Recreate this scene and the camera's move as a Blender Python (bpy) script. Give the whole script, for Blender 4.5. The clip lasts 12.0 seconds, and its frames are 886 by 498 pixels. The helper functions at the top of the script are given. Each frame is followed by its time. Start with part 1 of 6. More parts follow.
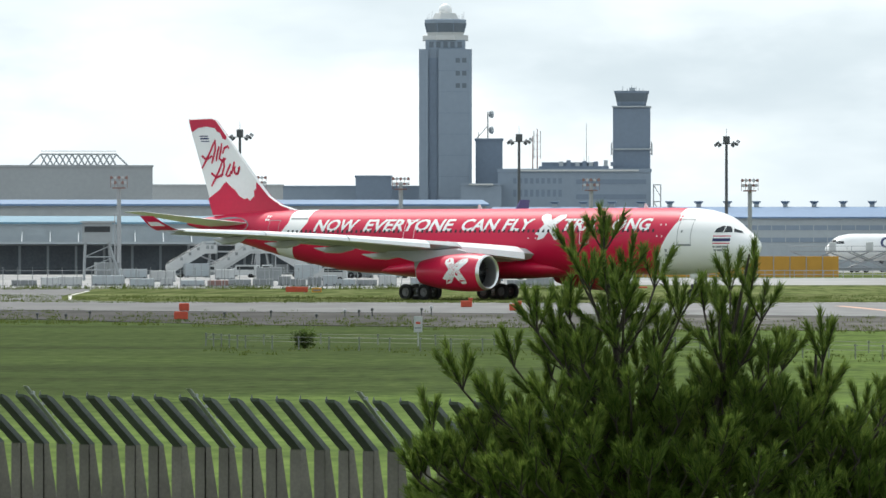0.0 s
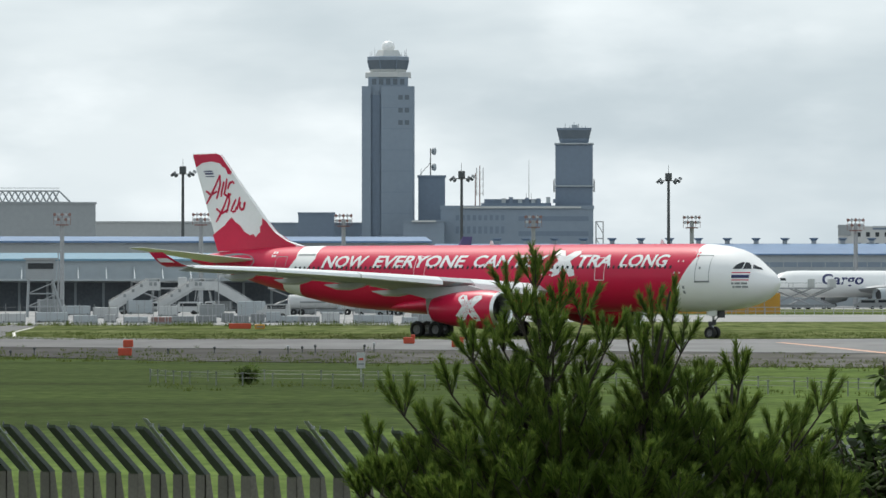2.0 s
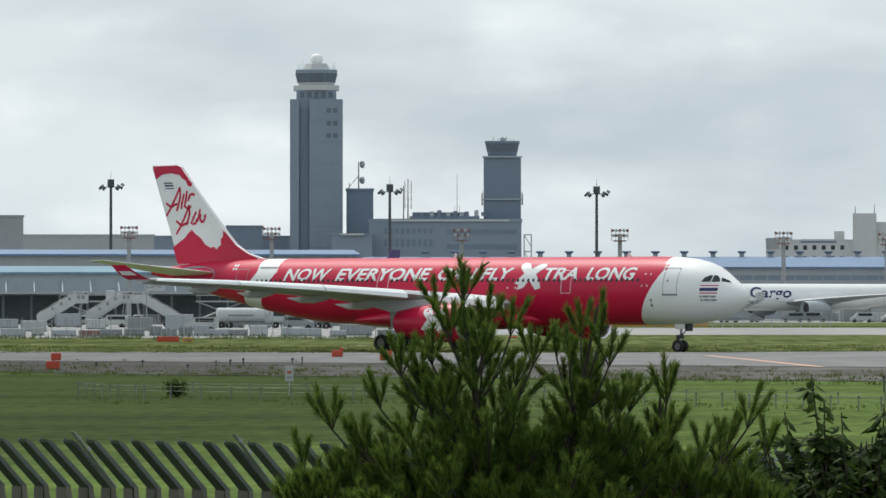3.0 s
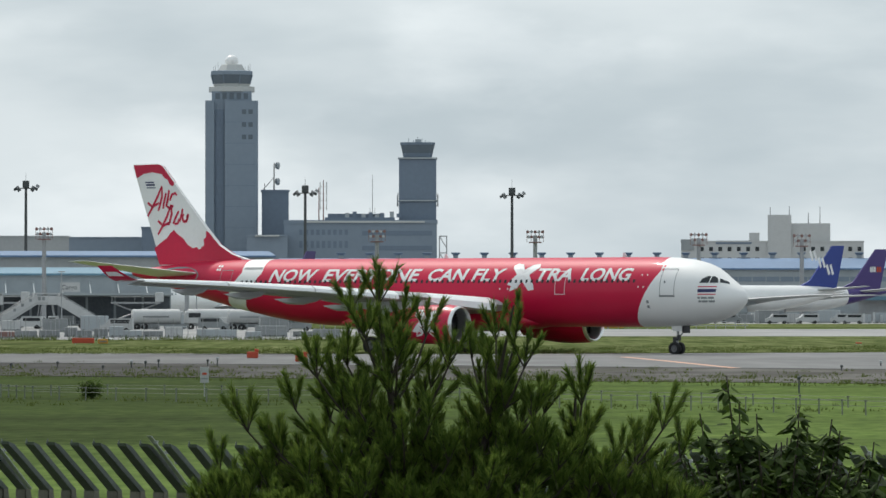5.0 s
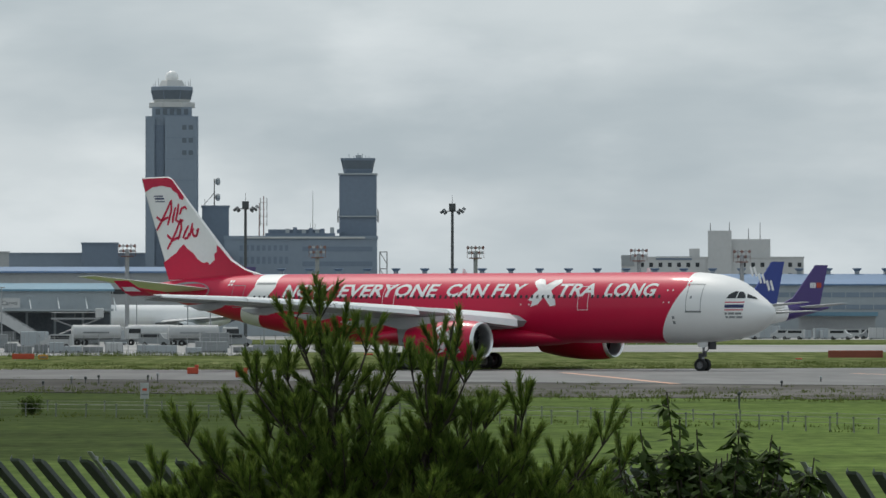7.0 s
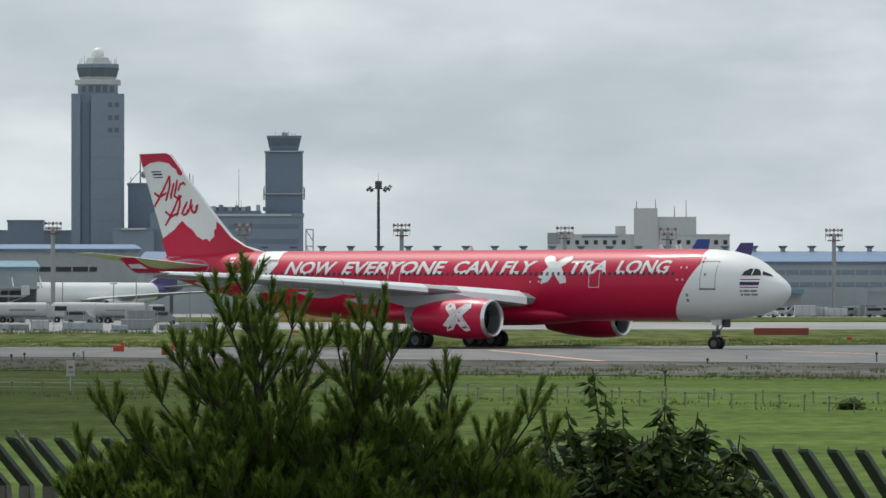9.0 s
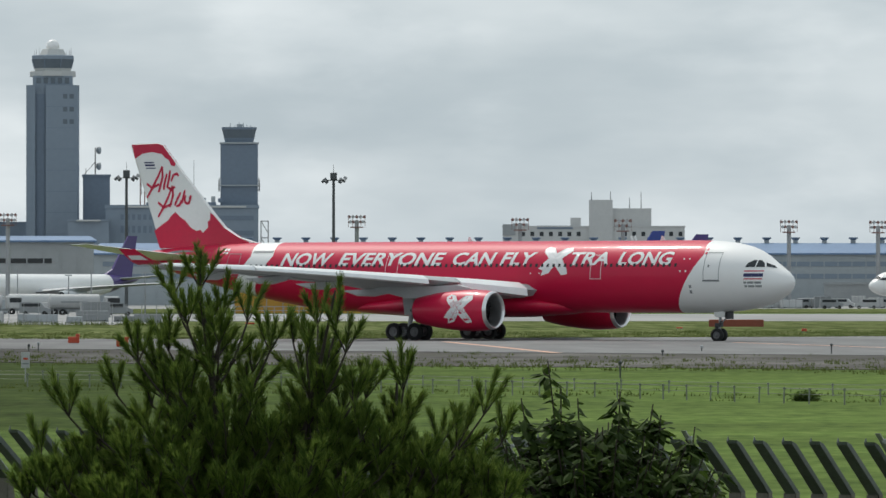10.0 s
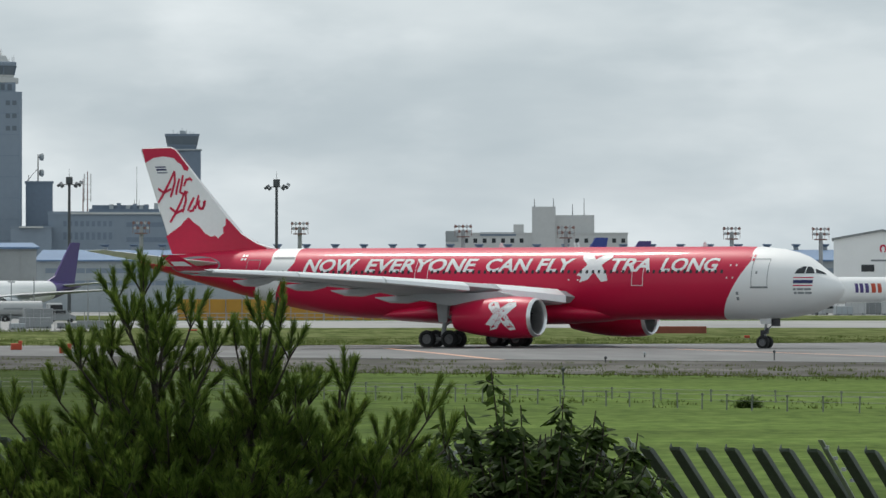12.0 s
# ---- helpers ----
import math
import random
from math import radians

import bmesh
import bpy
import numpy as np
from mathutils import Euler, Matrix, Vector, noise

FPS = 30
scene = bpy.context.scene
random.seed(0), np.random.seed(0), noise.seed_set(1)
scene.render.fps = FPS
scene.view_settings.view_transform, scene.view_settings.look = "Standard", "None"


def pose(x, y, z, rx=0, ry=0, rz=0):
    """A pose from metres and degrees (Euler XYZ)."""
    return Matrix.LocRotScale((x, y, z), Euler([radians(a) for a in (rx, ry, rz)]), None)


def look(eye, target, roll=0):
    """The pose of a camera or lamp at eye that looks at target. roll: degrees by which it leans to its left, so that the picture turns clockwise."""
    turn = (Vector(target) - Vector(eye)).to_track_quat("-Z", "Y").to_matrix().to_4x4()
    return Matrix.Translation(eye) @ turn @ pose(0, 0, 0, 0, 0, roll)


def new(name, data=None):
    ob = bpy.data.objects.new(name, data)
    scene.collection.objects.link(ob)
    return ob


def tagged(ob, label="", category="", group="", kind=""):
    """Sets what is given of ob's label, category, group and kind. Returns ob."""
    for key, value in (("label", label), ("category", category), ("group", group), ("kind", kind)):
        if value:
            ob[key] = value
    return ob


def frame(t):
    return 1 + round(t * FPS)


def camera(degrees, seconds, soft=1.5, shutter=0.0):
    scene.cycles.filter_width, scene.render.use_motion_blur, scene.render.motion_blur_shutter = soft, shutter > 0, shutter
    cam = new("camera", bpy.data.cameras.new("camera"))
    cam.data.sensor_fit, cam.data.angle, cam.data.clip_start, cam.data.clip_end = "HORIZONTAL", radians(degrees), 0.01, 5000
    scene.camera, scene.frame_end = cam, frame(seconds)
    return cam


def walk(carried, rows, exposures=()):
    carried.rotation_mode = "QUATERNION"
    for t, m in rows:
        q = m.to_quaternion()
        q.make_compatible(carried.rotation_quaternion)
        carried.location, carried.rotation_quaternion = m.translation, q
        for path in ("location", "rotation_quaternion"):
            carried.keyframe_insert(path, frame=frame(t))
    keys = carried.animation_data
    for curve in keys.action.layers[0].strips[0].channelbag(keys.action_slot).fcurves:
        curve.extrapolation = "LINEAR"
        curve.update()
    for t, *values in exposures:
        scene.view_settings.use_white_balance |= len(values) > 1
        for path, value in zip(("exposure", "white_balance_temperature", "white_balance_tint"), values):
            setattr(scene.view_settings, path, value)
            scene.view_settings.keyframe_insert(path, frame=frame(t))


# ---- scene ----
cam = camera(8.965, 12.0, soft=1.5)
walk(cam, [
    (0.0, pose(-0.08, 2.00, 4.2, 90.023, 0, 2.334)),
    (0.5, pose(-0.03, 0.85, 4.2, 90.037, 0, 2.105)),
    (1.0, pose(-0.00, 0.00, 4.2, 90.252, 0, 2.082)),
    (1.5, pose(-0.00, 0.00, 4.2, 90.326, 0, 1.981)),
    (2.0, pose(-0.00, 0.00, 4.2, 90.396, 0, 1.753)),
    (2.5, pose(-0.00, 0.00, 4.2, 90.485, 0, 1.387)),
    (3.0, pose(-0.00, 0.00, 4.2, 90.529, 0, 1.025)),
    (5.0, pose(-0.00, 0.00, 4.2, 90.543, 0, 0.167)),
    (5.5, pose(0.00, 0.00, 4.2, 90.642, 0, -0.000)),
    (6.0, pose(0.00, 0.00, 4.2, 90.747, 0, -0.175)),
    (6.5, pose(0.00, 0.00, 4.2, 90.782, 0, -0.307)),
    (7.0, pose(0.00, 0.00, 4.2, 90.703, 0, -0.438)),
    (9.0, pose(0.00, 0.00, 4.2, 90.475, 0, -1.187)),
    (9.5, pose(0.00, 0.00, 4.2, 90.425, 0, -1.471)),
    (10.0, pose(0.00, 0.00, 4.2, 90.390, 0, -1.642)),
    (10.5, pose(0.00, 0.00, 4.2, 90.361, 0, -1.756)),
    (11.0, pose(0.00, 0.00, 4.2, 90.348, 0, -1.821)),
    (11.5, pose(0.00, 0.00, 4.2, 90.396, 0, -1.889)),
    (12.0, pose(0.00, 0.00, 4.2, 90.458, 0, -2.220)),
], exposures=[(0.0, 0.55), (0.5, 0.55), (1.0, 0.44), (1.5, 0.31), (2.0, 0.22), (2.5, 0.16), (3.5, 0.09), (5.0, 0.06), (5.5, -0.02), (6.0, -0.1), (6.5, -0.16), (7.0, -0.2), (8.0, -0.14), (9.5, -0.06), (12.0, -0.02)])

# ---- daylight: hazy overcast sky with a veiled sun high beyond the towers ----
SUN_EL, SUN_AZ = radians(56), radians(-28)
world = bpy.data.worlds.new("sky")
scene.world = world
world.use_nodes = True
wn, wl = world.node_tree.nodes, world.node_tree.links
wn.clear()
w_out = wn.new("ShaderNodeOutputWorld")
w_bg = wn.new("ShaderNodeBackground")
w_bg.inputs["Strength"].default_value = 1.0
w_co = wn.new("ShaderNodeTexCoord")
w_sky = wn.new("ShaderNodeTexSky")
w_sky.sky_type = "NISHITA"
w_sky.sun_disc = False
w_sky.sun_elevation, w_sky.sun_rotation = SUN_EL, SUN_AZ
w_sky.air_density, w_sky.dust_density = 1.0, 3.0
w_dim = wn.new("ShaderNodeMix")
w_dim.data_type, w_dim.blend_type = "RGBA", "MULTIPLY"
w_dim.inputs["Factor"].default_value = 1.0
w_dim.inputs["B"].default_value = (0.1, 0.1, 0.1, 1)
wl.new(w_sky.outputs["Color"], w_dim.inputs["A"])


def cloud_layer(sx, sz, detail, lo, hi, low_col, high_col, shift):
    mp = wn.new("ShaderNodeMapping")
    mp.inputs["Scale"].default_value = (sx, sx, sz)
    mp.inputs["Location"].default_value = shift
    wl.new(w_co.outputs["Generated"], mp.inputs["Vector"])
    nz = wn.new("ShaderNodeTexNoise")
    nz.inputs["Scale"].default_value = 1.0
    nz.inputs["Detail"].default_value = detail
    nz.inputs["Roughness"].default_value = 0.5
    wl.new(mp.outputs["Vector"], nz.inputs["Vector"])
    rp = wn.new("ShaderNodeValToRGB")
    rp.color_ramp.interpolation = "EASE"
    rp.color_ramp.elements[0].position, rp.color_ramp.elements[1].position = lo, hi
    rp.color_ramp.elements[0].color, rp.color_ramp.elements[1].color = (*low_col, 1), (*high_col, 1)
    wl.new(nz.outputs["Fac"], rp.inputs["Fac"])
    return rp


w_big = cloud_layer(10, 34, 5, 0.36, 0.66, (0.50, 0.585, 0.635), (0.71, 0.785, 0.82), (0.3, 0.1, 0.0))
w_fine = cloud_layer(26, 60, 5, 0.48, 0.74, (0.0, 0.0, 0.0), (0.12, 0.115, 0.11), (2.0, 0.4, 0.7))
w_add = wn.new("ShaderNodeMix")
w_add.data_type, w_add.blend_type = "RGBA", "ADD"
w_add.inputs["Factor"].default_value = 1.0
wl.new(w_big.outputs["Color"], w_add.inputs["A"])
wl.new(w_fine.outputs["Color"], w_add.inputs["B"])
w_mix = wn.new("ShaderNodeMix")
w_mix.data_type = "RGBA"
w_mix.inputs["Factor"].default_value = 0.92
wl.new(w_dim.outputs["Result"], w_mix.inputs["A"])
wl.new(w_add.outputs["Result"], w_mix.inputs["B"])
wl.new(w_mix.outputs["Result"], w_bg.inputs["Color"])
wl.new(w_bg.outputs["Background"], w_out.inputs["Surface"])

sun = new("sun", bpy.data.lights.new("sun", "SUN"))
sun.data.energy, sun.data.angle, sun.data.color = 2.4, radians(4), (1.0, 0.955, 0.88)
sun.matrix_world = look((math.sin(SUN_AZ) * math.cos(SUN_EL), math.cos(SUN_AZ) * math.cos(SUN_EL), math.sin(SUN_EL)), (0, 0, 0))

# ---- materials ----
def nodes_of(name):
    m = bpy.data.materials.new(name)
    m.use_nodes = True
    nt = m.node_tree
    return m, nt, nt.nodes["Principled BSDF"]


def mat(name, col, rough=0.6, metal=0.0, vary=0.12, scale=1.0, fine=12.0, bump=0.0, coat=0.0, stretch=(1, 1, 1), spec=0.5, rand=0.0):
    """Two scales of procedural variation round one base colour."""
    m, nt, bs = nodes_of(name)
    n, l = nt.nodes, nt.links
    co = n.new("ShaderNodeTexCoord")
    mp = n.new("ShaderNodeMapping")
    mp.inputs["Scale"].default_value = stretch
    l.new(co.outputs["Object"], mp.inputs["Vector"])
    a = n.new("ShaderNodeTexNoise")
    a.inputs["Scale"].default_value, a.inputs["Detail"].default_value = scale, 4
    b = n.new("ShaderNodeTexNoise")
    b.inputs["Scale"].default_value, b.inputs["Detail"].default_value = scale * fine, 3
    l.new(mp.outputs["Vector"], a.inputs["Vector"])
    l.new(mp.outputs["Vector"], b.inputs["Vector"])
    s = n.new("ShaderNodeMath")
    s.operation = "MULTIPLY_ADD"
    s.inputs[1].default_value = 0.5
    l.new(b.outputs["Fac"], s.inputs[0])
    half = n.new("ShaderNodeMath")
    half.operation = "MULTIPLY"
    half.inputs[1].default_value = 0.5
    l.new(a.outputs["Fac"], half.inputs[0])
    l.new(half.outputs[0], s.inputs[2])
    r = n.new("ShaderNodeMapRange")
    r.inputs["From Min"].default_value, r.inputs["From Max"].default_value = 0.3, 0.7
    r.inputs["To Min"].default_value, r.inputs["To Max"].default_value = 1 - vary, 1 + vary
    l.new(s.outputs[0], r.inputs["Value"])
    val = r.outputs["Result"]
    if rand:
        oi = n.new("ShaderNodeObjectInfo")
        rr = n.new("ShaderNodeMapRange")
        rr.inputs["To Min"].default_value, rr.inputs["To Max"].default_value = 1 - rand, 1 + rand
        l.new(oi.outputs["Random"], rr.inputs["Value"])
        mu = n.new("ShaderNodeMath")
        mu.operation = "MULTIPLY"
        l.new(val, mu.inputs[0])
        l.new(rr.outputs["Result"], mu.inputs[1])
        val = mu.outputs[0]
    hs = n.new("ShaderNodeHueSaturation")
    hs.inputs["Color"].default_value = (*col, 1)
    l.new(val, hs.inputs["Value"])
    l.new(hs.outputs["Color"], bs.inputs["Base Color"])
    bs.inputs["Roughness"].default_value, bs.inputs["Metallic"].default_value = rough, metal
    bs.inputs["Specular IOR Level"].default_value = spec
    bs.inputs["Coat Weight"].default_value = coat
    if bump:
        bp = n.new("ShaderNodeBump")
        bp.inputs["Strength"].default_value, bp.inputs["Distance"].default_value = 0.6, bump
        l.new(b.outputs["Fac"], bp.inputs["Height"])
        l.new(bp.outputs["Normal"], bs.inputs["Normal"])
    return m


def ramp_mat(name, stops, scale, detail=6, rough=0.9, stretch=(1, 1, 1), bump=0.0, spec=0.3, second=None, tone_x=None, bands=(1, 1, 1), near=None):
    """A ground cover: colours along a noise, broken up by a second noise. tone_x: (x0, x1, v0, v1), the value scaled
    from v0 to v1 along x. near: (y0, y1, shift), moves that scale along by shift nearer than y0.
    """
    m, nt, bs = nodes_of(name)
    n, l = nt.nodes, nt.links
    co = n.new("ShaderNodeTexCoord")
    mp = n.new("ShaderNodeMapping")
    mp.inputs["Scale"].default_value = stretch
    l.new(co.outputs["Object"], mp.inputs["Vector"])
    a = n.new("ShaderNodeTexNoise")
    a.inputs["Scale"].default_value, a.inputs["Detail"].default_value, a.inputs["Roughness"].default_value = scale, detail, 0.62
    l.new(mp.outputs["Vector"], a.inputs["Vector"])
    rp = n.new("ShaderNodeValToRGB")
    el = rp.color_ramp.elements
    while len(el) < len(stops):
        el.new(0.5)
    for e, (p, c) in zip(el, stops):
        e.position, e.color = p, (*c, 1)
    l.new(a.outputs["Fac"], rp.inputs["Fac"])
    out = rp.outputs["Color"]
    if second:
        s2, lo, hi = second
        b = n.new("ShaderNodeTexNoise")
        b.inputs["Scale"].default_value, b.inputs["Detail"].default_value = s2, 5
        bmp = n.new("ShaderNodeMapping")
        bmp.inputs["Scale"].default_value = bands
        l.new(co.outputs["Object"], bmp.inputs["Vector"])
        l.new(bmp.outputs["Vector"], b.inputs["Vector"])
        r = n.new("ShaderNodeMapRange")
        r.inputs["From Min"].default_value, r.inputs["From Max"].default_value = 0.3, 0.7
        r.inputs["To Min"].default_value, r.inputs["To Max"].default_value = lo, hi
        l.new(b.outputs["Fac"], r.inputs["Value"])
        hs = n.new("ShaderNodeHueSaturation")
        l.new(out, hs.inputs["Color"])
        l.new(r.outputs["Result"], hs.inputs["Value"])
        out = hs.outputs["Color"]
    if tone_x:
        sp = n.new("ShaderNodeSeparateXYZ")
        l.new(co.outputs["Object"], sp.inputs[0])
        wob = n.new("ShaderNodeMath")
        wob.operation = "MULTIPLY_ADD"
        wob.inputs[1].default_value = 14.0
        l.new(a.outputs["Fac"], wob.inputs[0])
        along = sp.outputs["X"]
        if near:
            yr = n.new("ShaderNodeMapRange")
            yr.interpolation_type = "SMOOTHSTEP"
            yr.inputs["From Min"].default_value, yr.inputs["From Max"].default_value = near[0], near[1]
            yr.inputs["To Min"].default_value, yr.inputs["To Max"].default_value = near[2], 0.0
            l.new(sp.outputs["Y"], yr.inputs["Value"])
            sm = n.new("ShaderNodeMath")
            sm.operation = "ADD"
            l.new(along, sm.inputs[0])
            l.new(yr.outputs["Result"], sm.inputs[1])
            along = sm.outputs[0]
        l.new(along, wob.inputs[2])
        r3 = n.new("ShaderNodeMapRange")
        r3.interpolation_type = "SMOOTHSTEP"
        r3.inputs["From Min"].default_value, r3.inputs["From Max"].default_value = tone_x[0], tone_x[1]
        r3.inputs["To Min"].default_value, r3.inputs["To Max"].default_value = tone_x[2], tone_x[3]
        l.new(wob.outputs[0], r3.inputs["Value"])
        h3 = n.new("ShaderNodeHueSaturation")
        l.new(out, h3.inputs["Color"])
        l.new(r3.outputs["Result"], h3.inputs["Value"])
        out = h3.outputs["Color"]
    l.new(out, bs.inputs["Base Color"])
    bs.inputs["Roughness"].default_value, bs.inputs["Specular IOR Level"].default_value = rough, spec
    if bump:
        bp = n.new("ShaderNodeBump")
        bp.inputs["Strength"].default_value, bp.inputs["Distance"].default_value = 0.7, bump
        l.new(a.outputs["Fac"], bp.inputs["Height"])
        l.new(bp.outputs["Normal"], bs.inputs["Normal"])
    return m


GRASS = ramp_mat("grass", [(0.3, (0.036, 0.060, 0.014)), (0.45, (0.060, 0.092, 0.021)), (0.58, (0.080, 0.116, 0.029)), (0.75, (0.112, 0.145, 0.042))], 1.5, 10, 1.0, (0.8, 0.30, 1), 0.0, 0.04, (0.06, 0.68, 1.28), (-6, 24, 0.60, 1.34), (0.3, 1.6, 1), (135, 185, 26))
# verge, asphalt and shoulder: cloud shade painted in, darker towards -x
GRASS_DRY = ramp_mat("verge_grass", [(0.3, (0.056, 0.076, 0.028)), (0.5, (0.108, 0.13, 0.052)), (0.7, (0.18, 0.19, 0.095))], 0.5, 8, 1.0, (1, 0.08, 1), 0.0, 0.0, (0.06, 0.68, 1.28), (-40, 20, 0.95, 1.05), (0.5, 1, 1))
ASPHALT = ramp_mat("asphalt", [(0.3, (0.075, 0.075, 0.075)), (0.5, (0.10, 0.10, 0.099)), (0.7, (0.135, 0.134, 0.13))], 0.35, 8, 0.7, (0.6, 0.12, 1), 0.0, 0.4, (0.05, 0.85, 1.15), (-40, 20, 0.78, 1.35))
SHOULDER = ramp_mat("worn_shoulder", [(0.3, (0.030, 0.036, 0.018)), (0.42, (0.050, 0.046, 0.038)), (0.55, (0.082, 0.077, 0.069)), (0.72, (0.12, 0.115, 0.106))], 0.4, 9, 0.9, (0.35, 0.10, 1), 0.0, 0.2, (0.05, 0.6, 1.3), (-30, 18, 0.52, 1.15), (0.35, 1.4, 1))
CONCRETE = ramp_mat("apron_concrete", [(0.3, (0.21, 0.21, 0.207)), (0.6, (0.31, 0.31, 0.303)), (0.8, (0.38, 0.38, 0.372))], 0.05, 5, 0.8, (1, 0.4, 1), 0.0, 0.3)
LINE_W = mat("white_line_paint", (0.62, 0.61, 0.58), 0.7, vary=0.2, scale=0.8)
LINE_Y = mat("worn_orange_line_paint", (0.58, 0.34, 0.24), 0.7, vary=0.25, scale=0.8)
RED = mat("glossy_red_aircraft_paint", (0.56, 0.005, 0.05), 0.4, vary=0.06, scale=0.25, coat=0.25, spec=0.35)
WHITE = mat("glossy_white_aircraft_paint", (0.82, 0.82, 0.81), 0.3, vary=0.04, scale=0.3, coat=0.3)
WINGGREY = mat("light_grey_wing_paint", (0.46, 0.475, 0.485), 0.55, vary=0.08, scale=0.5, stretch=(0.5, 1.5, 1), spec=0.25)
SILVER = mat("polished_aluminium", (0.72, 0.72, 0.72), 0.28, 0.9, vary=0.06)
DARKMETAL = mat("dark_fan_titanium", (0.07, 0.07, 0.075), 0.45, 0.6, vary=0.2)
GEARGREY = mat("gear_grey_paint", (0.42, 0.43, 0.44), 0.5, vary=0.12, scale=3)
RIMGREY = mat("dull_wheel_alloy", (0.16, 0.16, 0.165), 0.5, 0.5, vary=0.15, scale=4)
SLAT = mat("bright_slat_metal", (0.88, 0.89, 0.89), 0.35, 0.3, vary=0.05, scale=1.0)
RUBBER = mat("tyre_rubber", (0.018, 0.018, 0.019), 0.8, vary=0.2, scale=5)
GLASSY = mat("dark_window_glass", (0.02, 0.024, 0.028), 0.12, vary=0.1)
TOWERGLASS = mat("grey_tower_glazing", (0.11, 0.14, 0.17), 0.25, vary=0.1, scale=0.5)
TITLE = mat("silver_white_lettering", (0.78, 0.78, 0.78), 0.4, vary=0.06, scale=1.5)
NAVY = mat("navy_paint", (0.012, 0.018, 0.10), 0.35, vary=0.05)
BLUE = mat("royal_blue_paint", (0.02, 0.045, 0.25), 0.35, vary=0.06)
PURPLE = mat("deep_purple_paint", (0.06, 0.035, 0.17), 0.35, vary=0.06)
ORANGE = mat("weathered_orange_paint", (0.47, 0.065, 0.028), 0.6, vary=0.16, scale=4)
# both tower tones have distance haze painted in as a lighter blue tint
TOWER_GREY = mat("haze_blue_concrete_panels", (0.222, 0.270, 0.325), 0.85, vary=0.06, scale=0.06, fine=9)
TOWER_DARK = mat("haze_blue_dark_cladding", (0.162, 0.206, 0.264), 0.8, vary=0.08, scale=0.08, fine=9)
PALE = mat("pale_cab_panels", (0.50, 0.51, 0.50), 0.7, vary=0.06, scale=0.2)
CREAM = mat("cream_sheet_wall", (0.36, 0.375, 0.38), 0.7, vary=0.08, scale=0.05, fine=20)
# hotel wall shifted from beige to blue-grey to paint in distance haze
BEIGE = mat("haze_grey_hotel_render", (0.52, 0.525, 0.52), 0.8, vary=0.06, scale=0.06)
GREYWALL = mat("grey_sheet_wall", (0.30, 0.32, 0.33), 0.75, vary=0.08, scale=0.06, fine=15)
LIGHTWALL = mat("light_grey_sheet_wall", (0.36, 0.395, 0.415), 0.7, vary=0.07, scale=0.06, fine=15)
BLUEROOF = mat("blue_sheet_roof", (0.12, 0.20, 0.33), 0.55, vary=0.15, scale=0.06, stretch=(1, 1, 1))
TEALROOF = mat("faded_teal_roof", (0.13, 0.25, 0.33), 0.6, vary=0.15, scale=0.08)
# shade of the open bays as a colour, lightened for haze; also the hangar door
SHADOWWALL = mat("bay_shade_and_door_grey", (0.115, 0.13, 0.145), 0.9, vary=0.25, scale=0.2)
STEEL = mat("galvanised_steel", (0.33, 0.34, 0.35), 0.5, 0.3, vary=0.12, scale=2)
MASTDARK = mat("dark_painted_mast", (0.06, 0.068, 0.07), 0.6, vary=0.15)
RUSTRED = mat("faded_red_lamp_paint", (0.22, 0.12, 0.105), 0.6, vary=0.15)
LAMPFACE = mat("pale_lamp_glass", (0.40, 0.42, 0.43), 0.25, vary=0.06)
BOXWHITE = mat("weathered_white_paint", (0.46, 0.47, 0.47), 0.55, vary=0.12, scale=0.6, rand=0.1)
BOXGREY = mat("weathered_grey_paint", (0.22, 0.235, 0.24), 0.6, vary=0.15, scale=0.6, rand=0.15)
YELLOW = mat("ochre_yellow_paint", (0.52, 0.26, 0.035), 0.6, vary=0.12, scale=0.5)
FENCE = mat("dark_coated_steel", (0.085, 0.095, 0.10), 0.36, 0.1, vary=0.28, scale=6, fine=8, bump=0.002, rand=0.18)
FENCEPOST = mat("weathered_dark_steel_post", (0.135, 0.118, 0.107), 0.5, 0.1, vary=0.3, scale=5, fine=9, bump=0.002, rand=0.15)
BARK = mat("pine_bark", (0.040, 0.031, 0.025), 0.9, vary=0.35, scale=12, fine=6, bump=0.01)
EYE = 4.2


def sight(mx, my, d):
    """A place fitted to the camera's view: mils right of the +Y axis, mils above eye level, metres away."""
    return Vector((d * math.sin(mx / 1000), d * math.cos(mx / 1000), EYE + d * my / 1000))


def ground_at(mx, d):
    v = sight(mx, 0, d)
    return Vector((v.x, v.y, 0.0))


def mesh_of(name, bm, material, smooth=None):
    me = bpy.data.meshes.new(name)
    bm.normal_update()
    bm.to_mesh(me)
    bm.free()
    for m in (material if isinstance(material, (list, tuple)) else [material]):
        me.materials.append(m)
    if smooth is not None:
        me.shade_smooth()
        if smooth < 180:
            me.set_sharp_from_angle(angle=radians(smooth))
    return me


def part(name, bm, material, parent=None, label="", m=None, smooth=None):
    ob = new(name, mesh_of(name, bm, material, smooth))
    if parent is not None:
        ob.parent = parent
    if m is not None:
        ob.matrix_basis = m
    if label:
        tagged(ob, label)
    return ob


def base(name, m, label, category, group="", kind=""):
    e = new(name)
    e.empty_display_size = 0.5
    e.matrix_basis = m
    return tagged(e, label, category, group, kind)


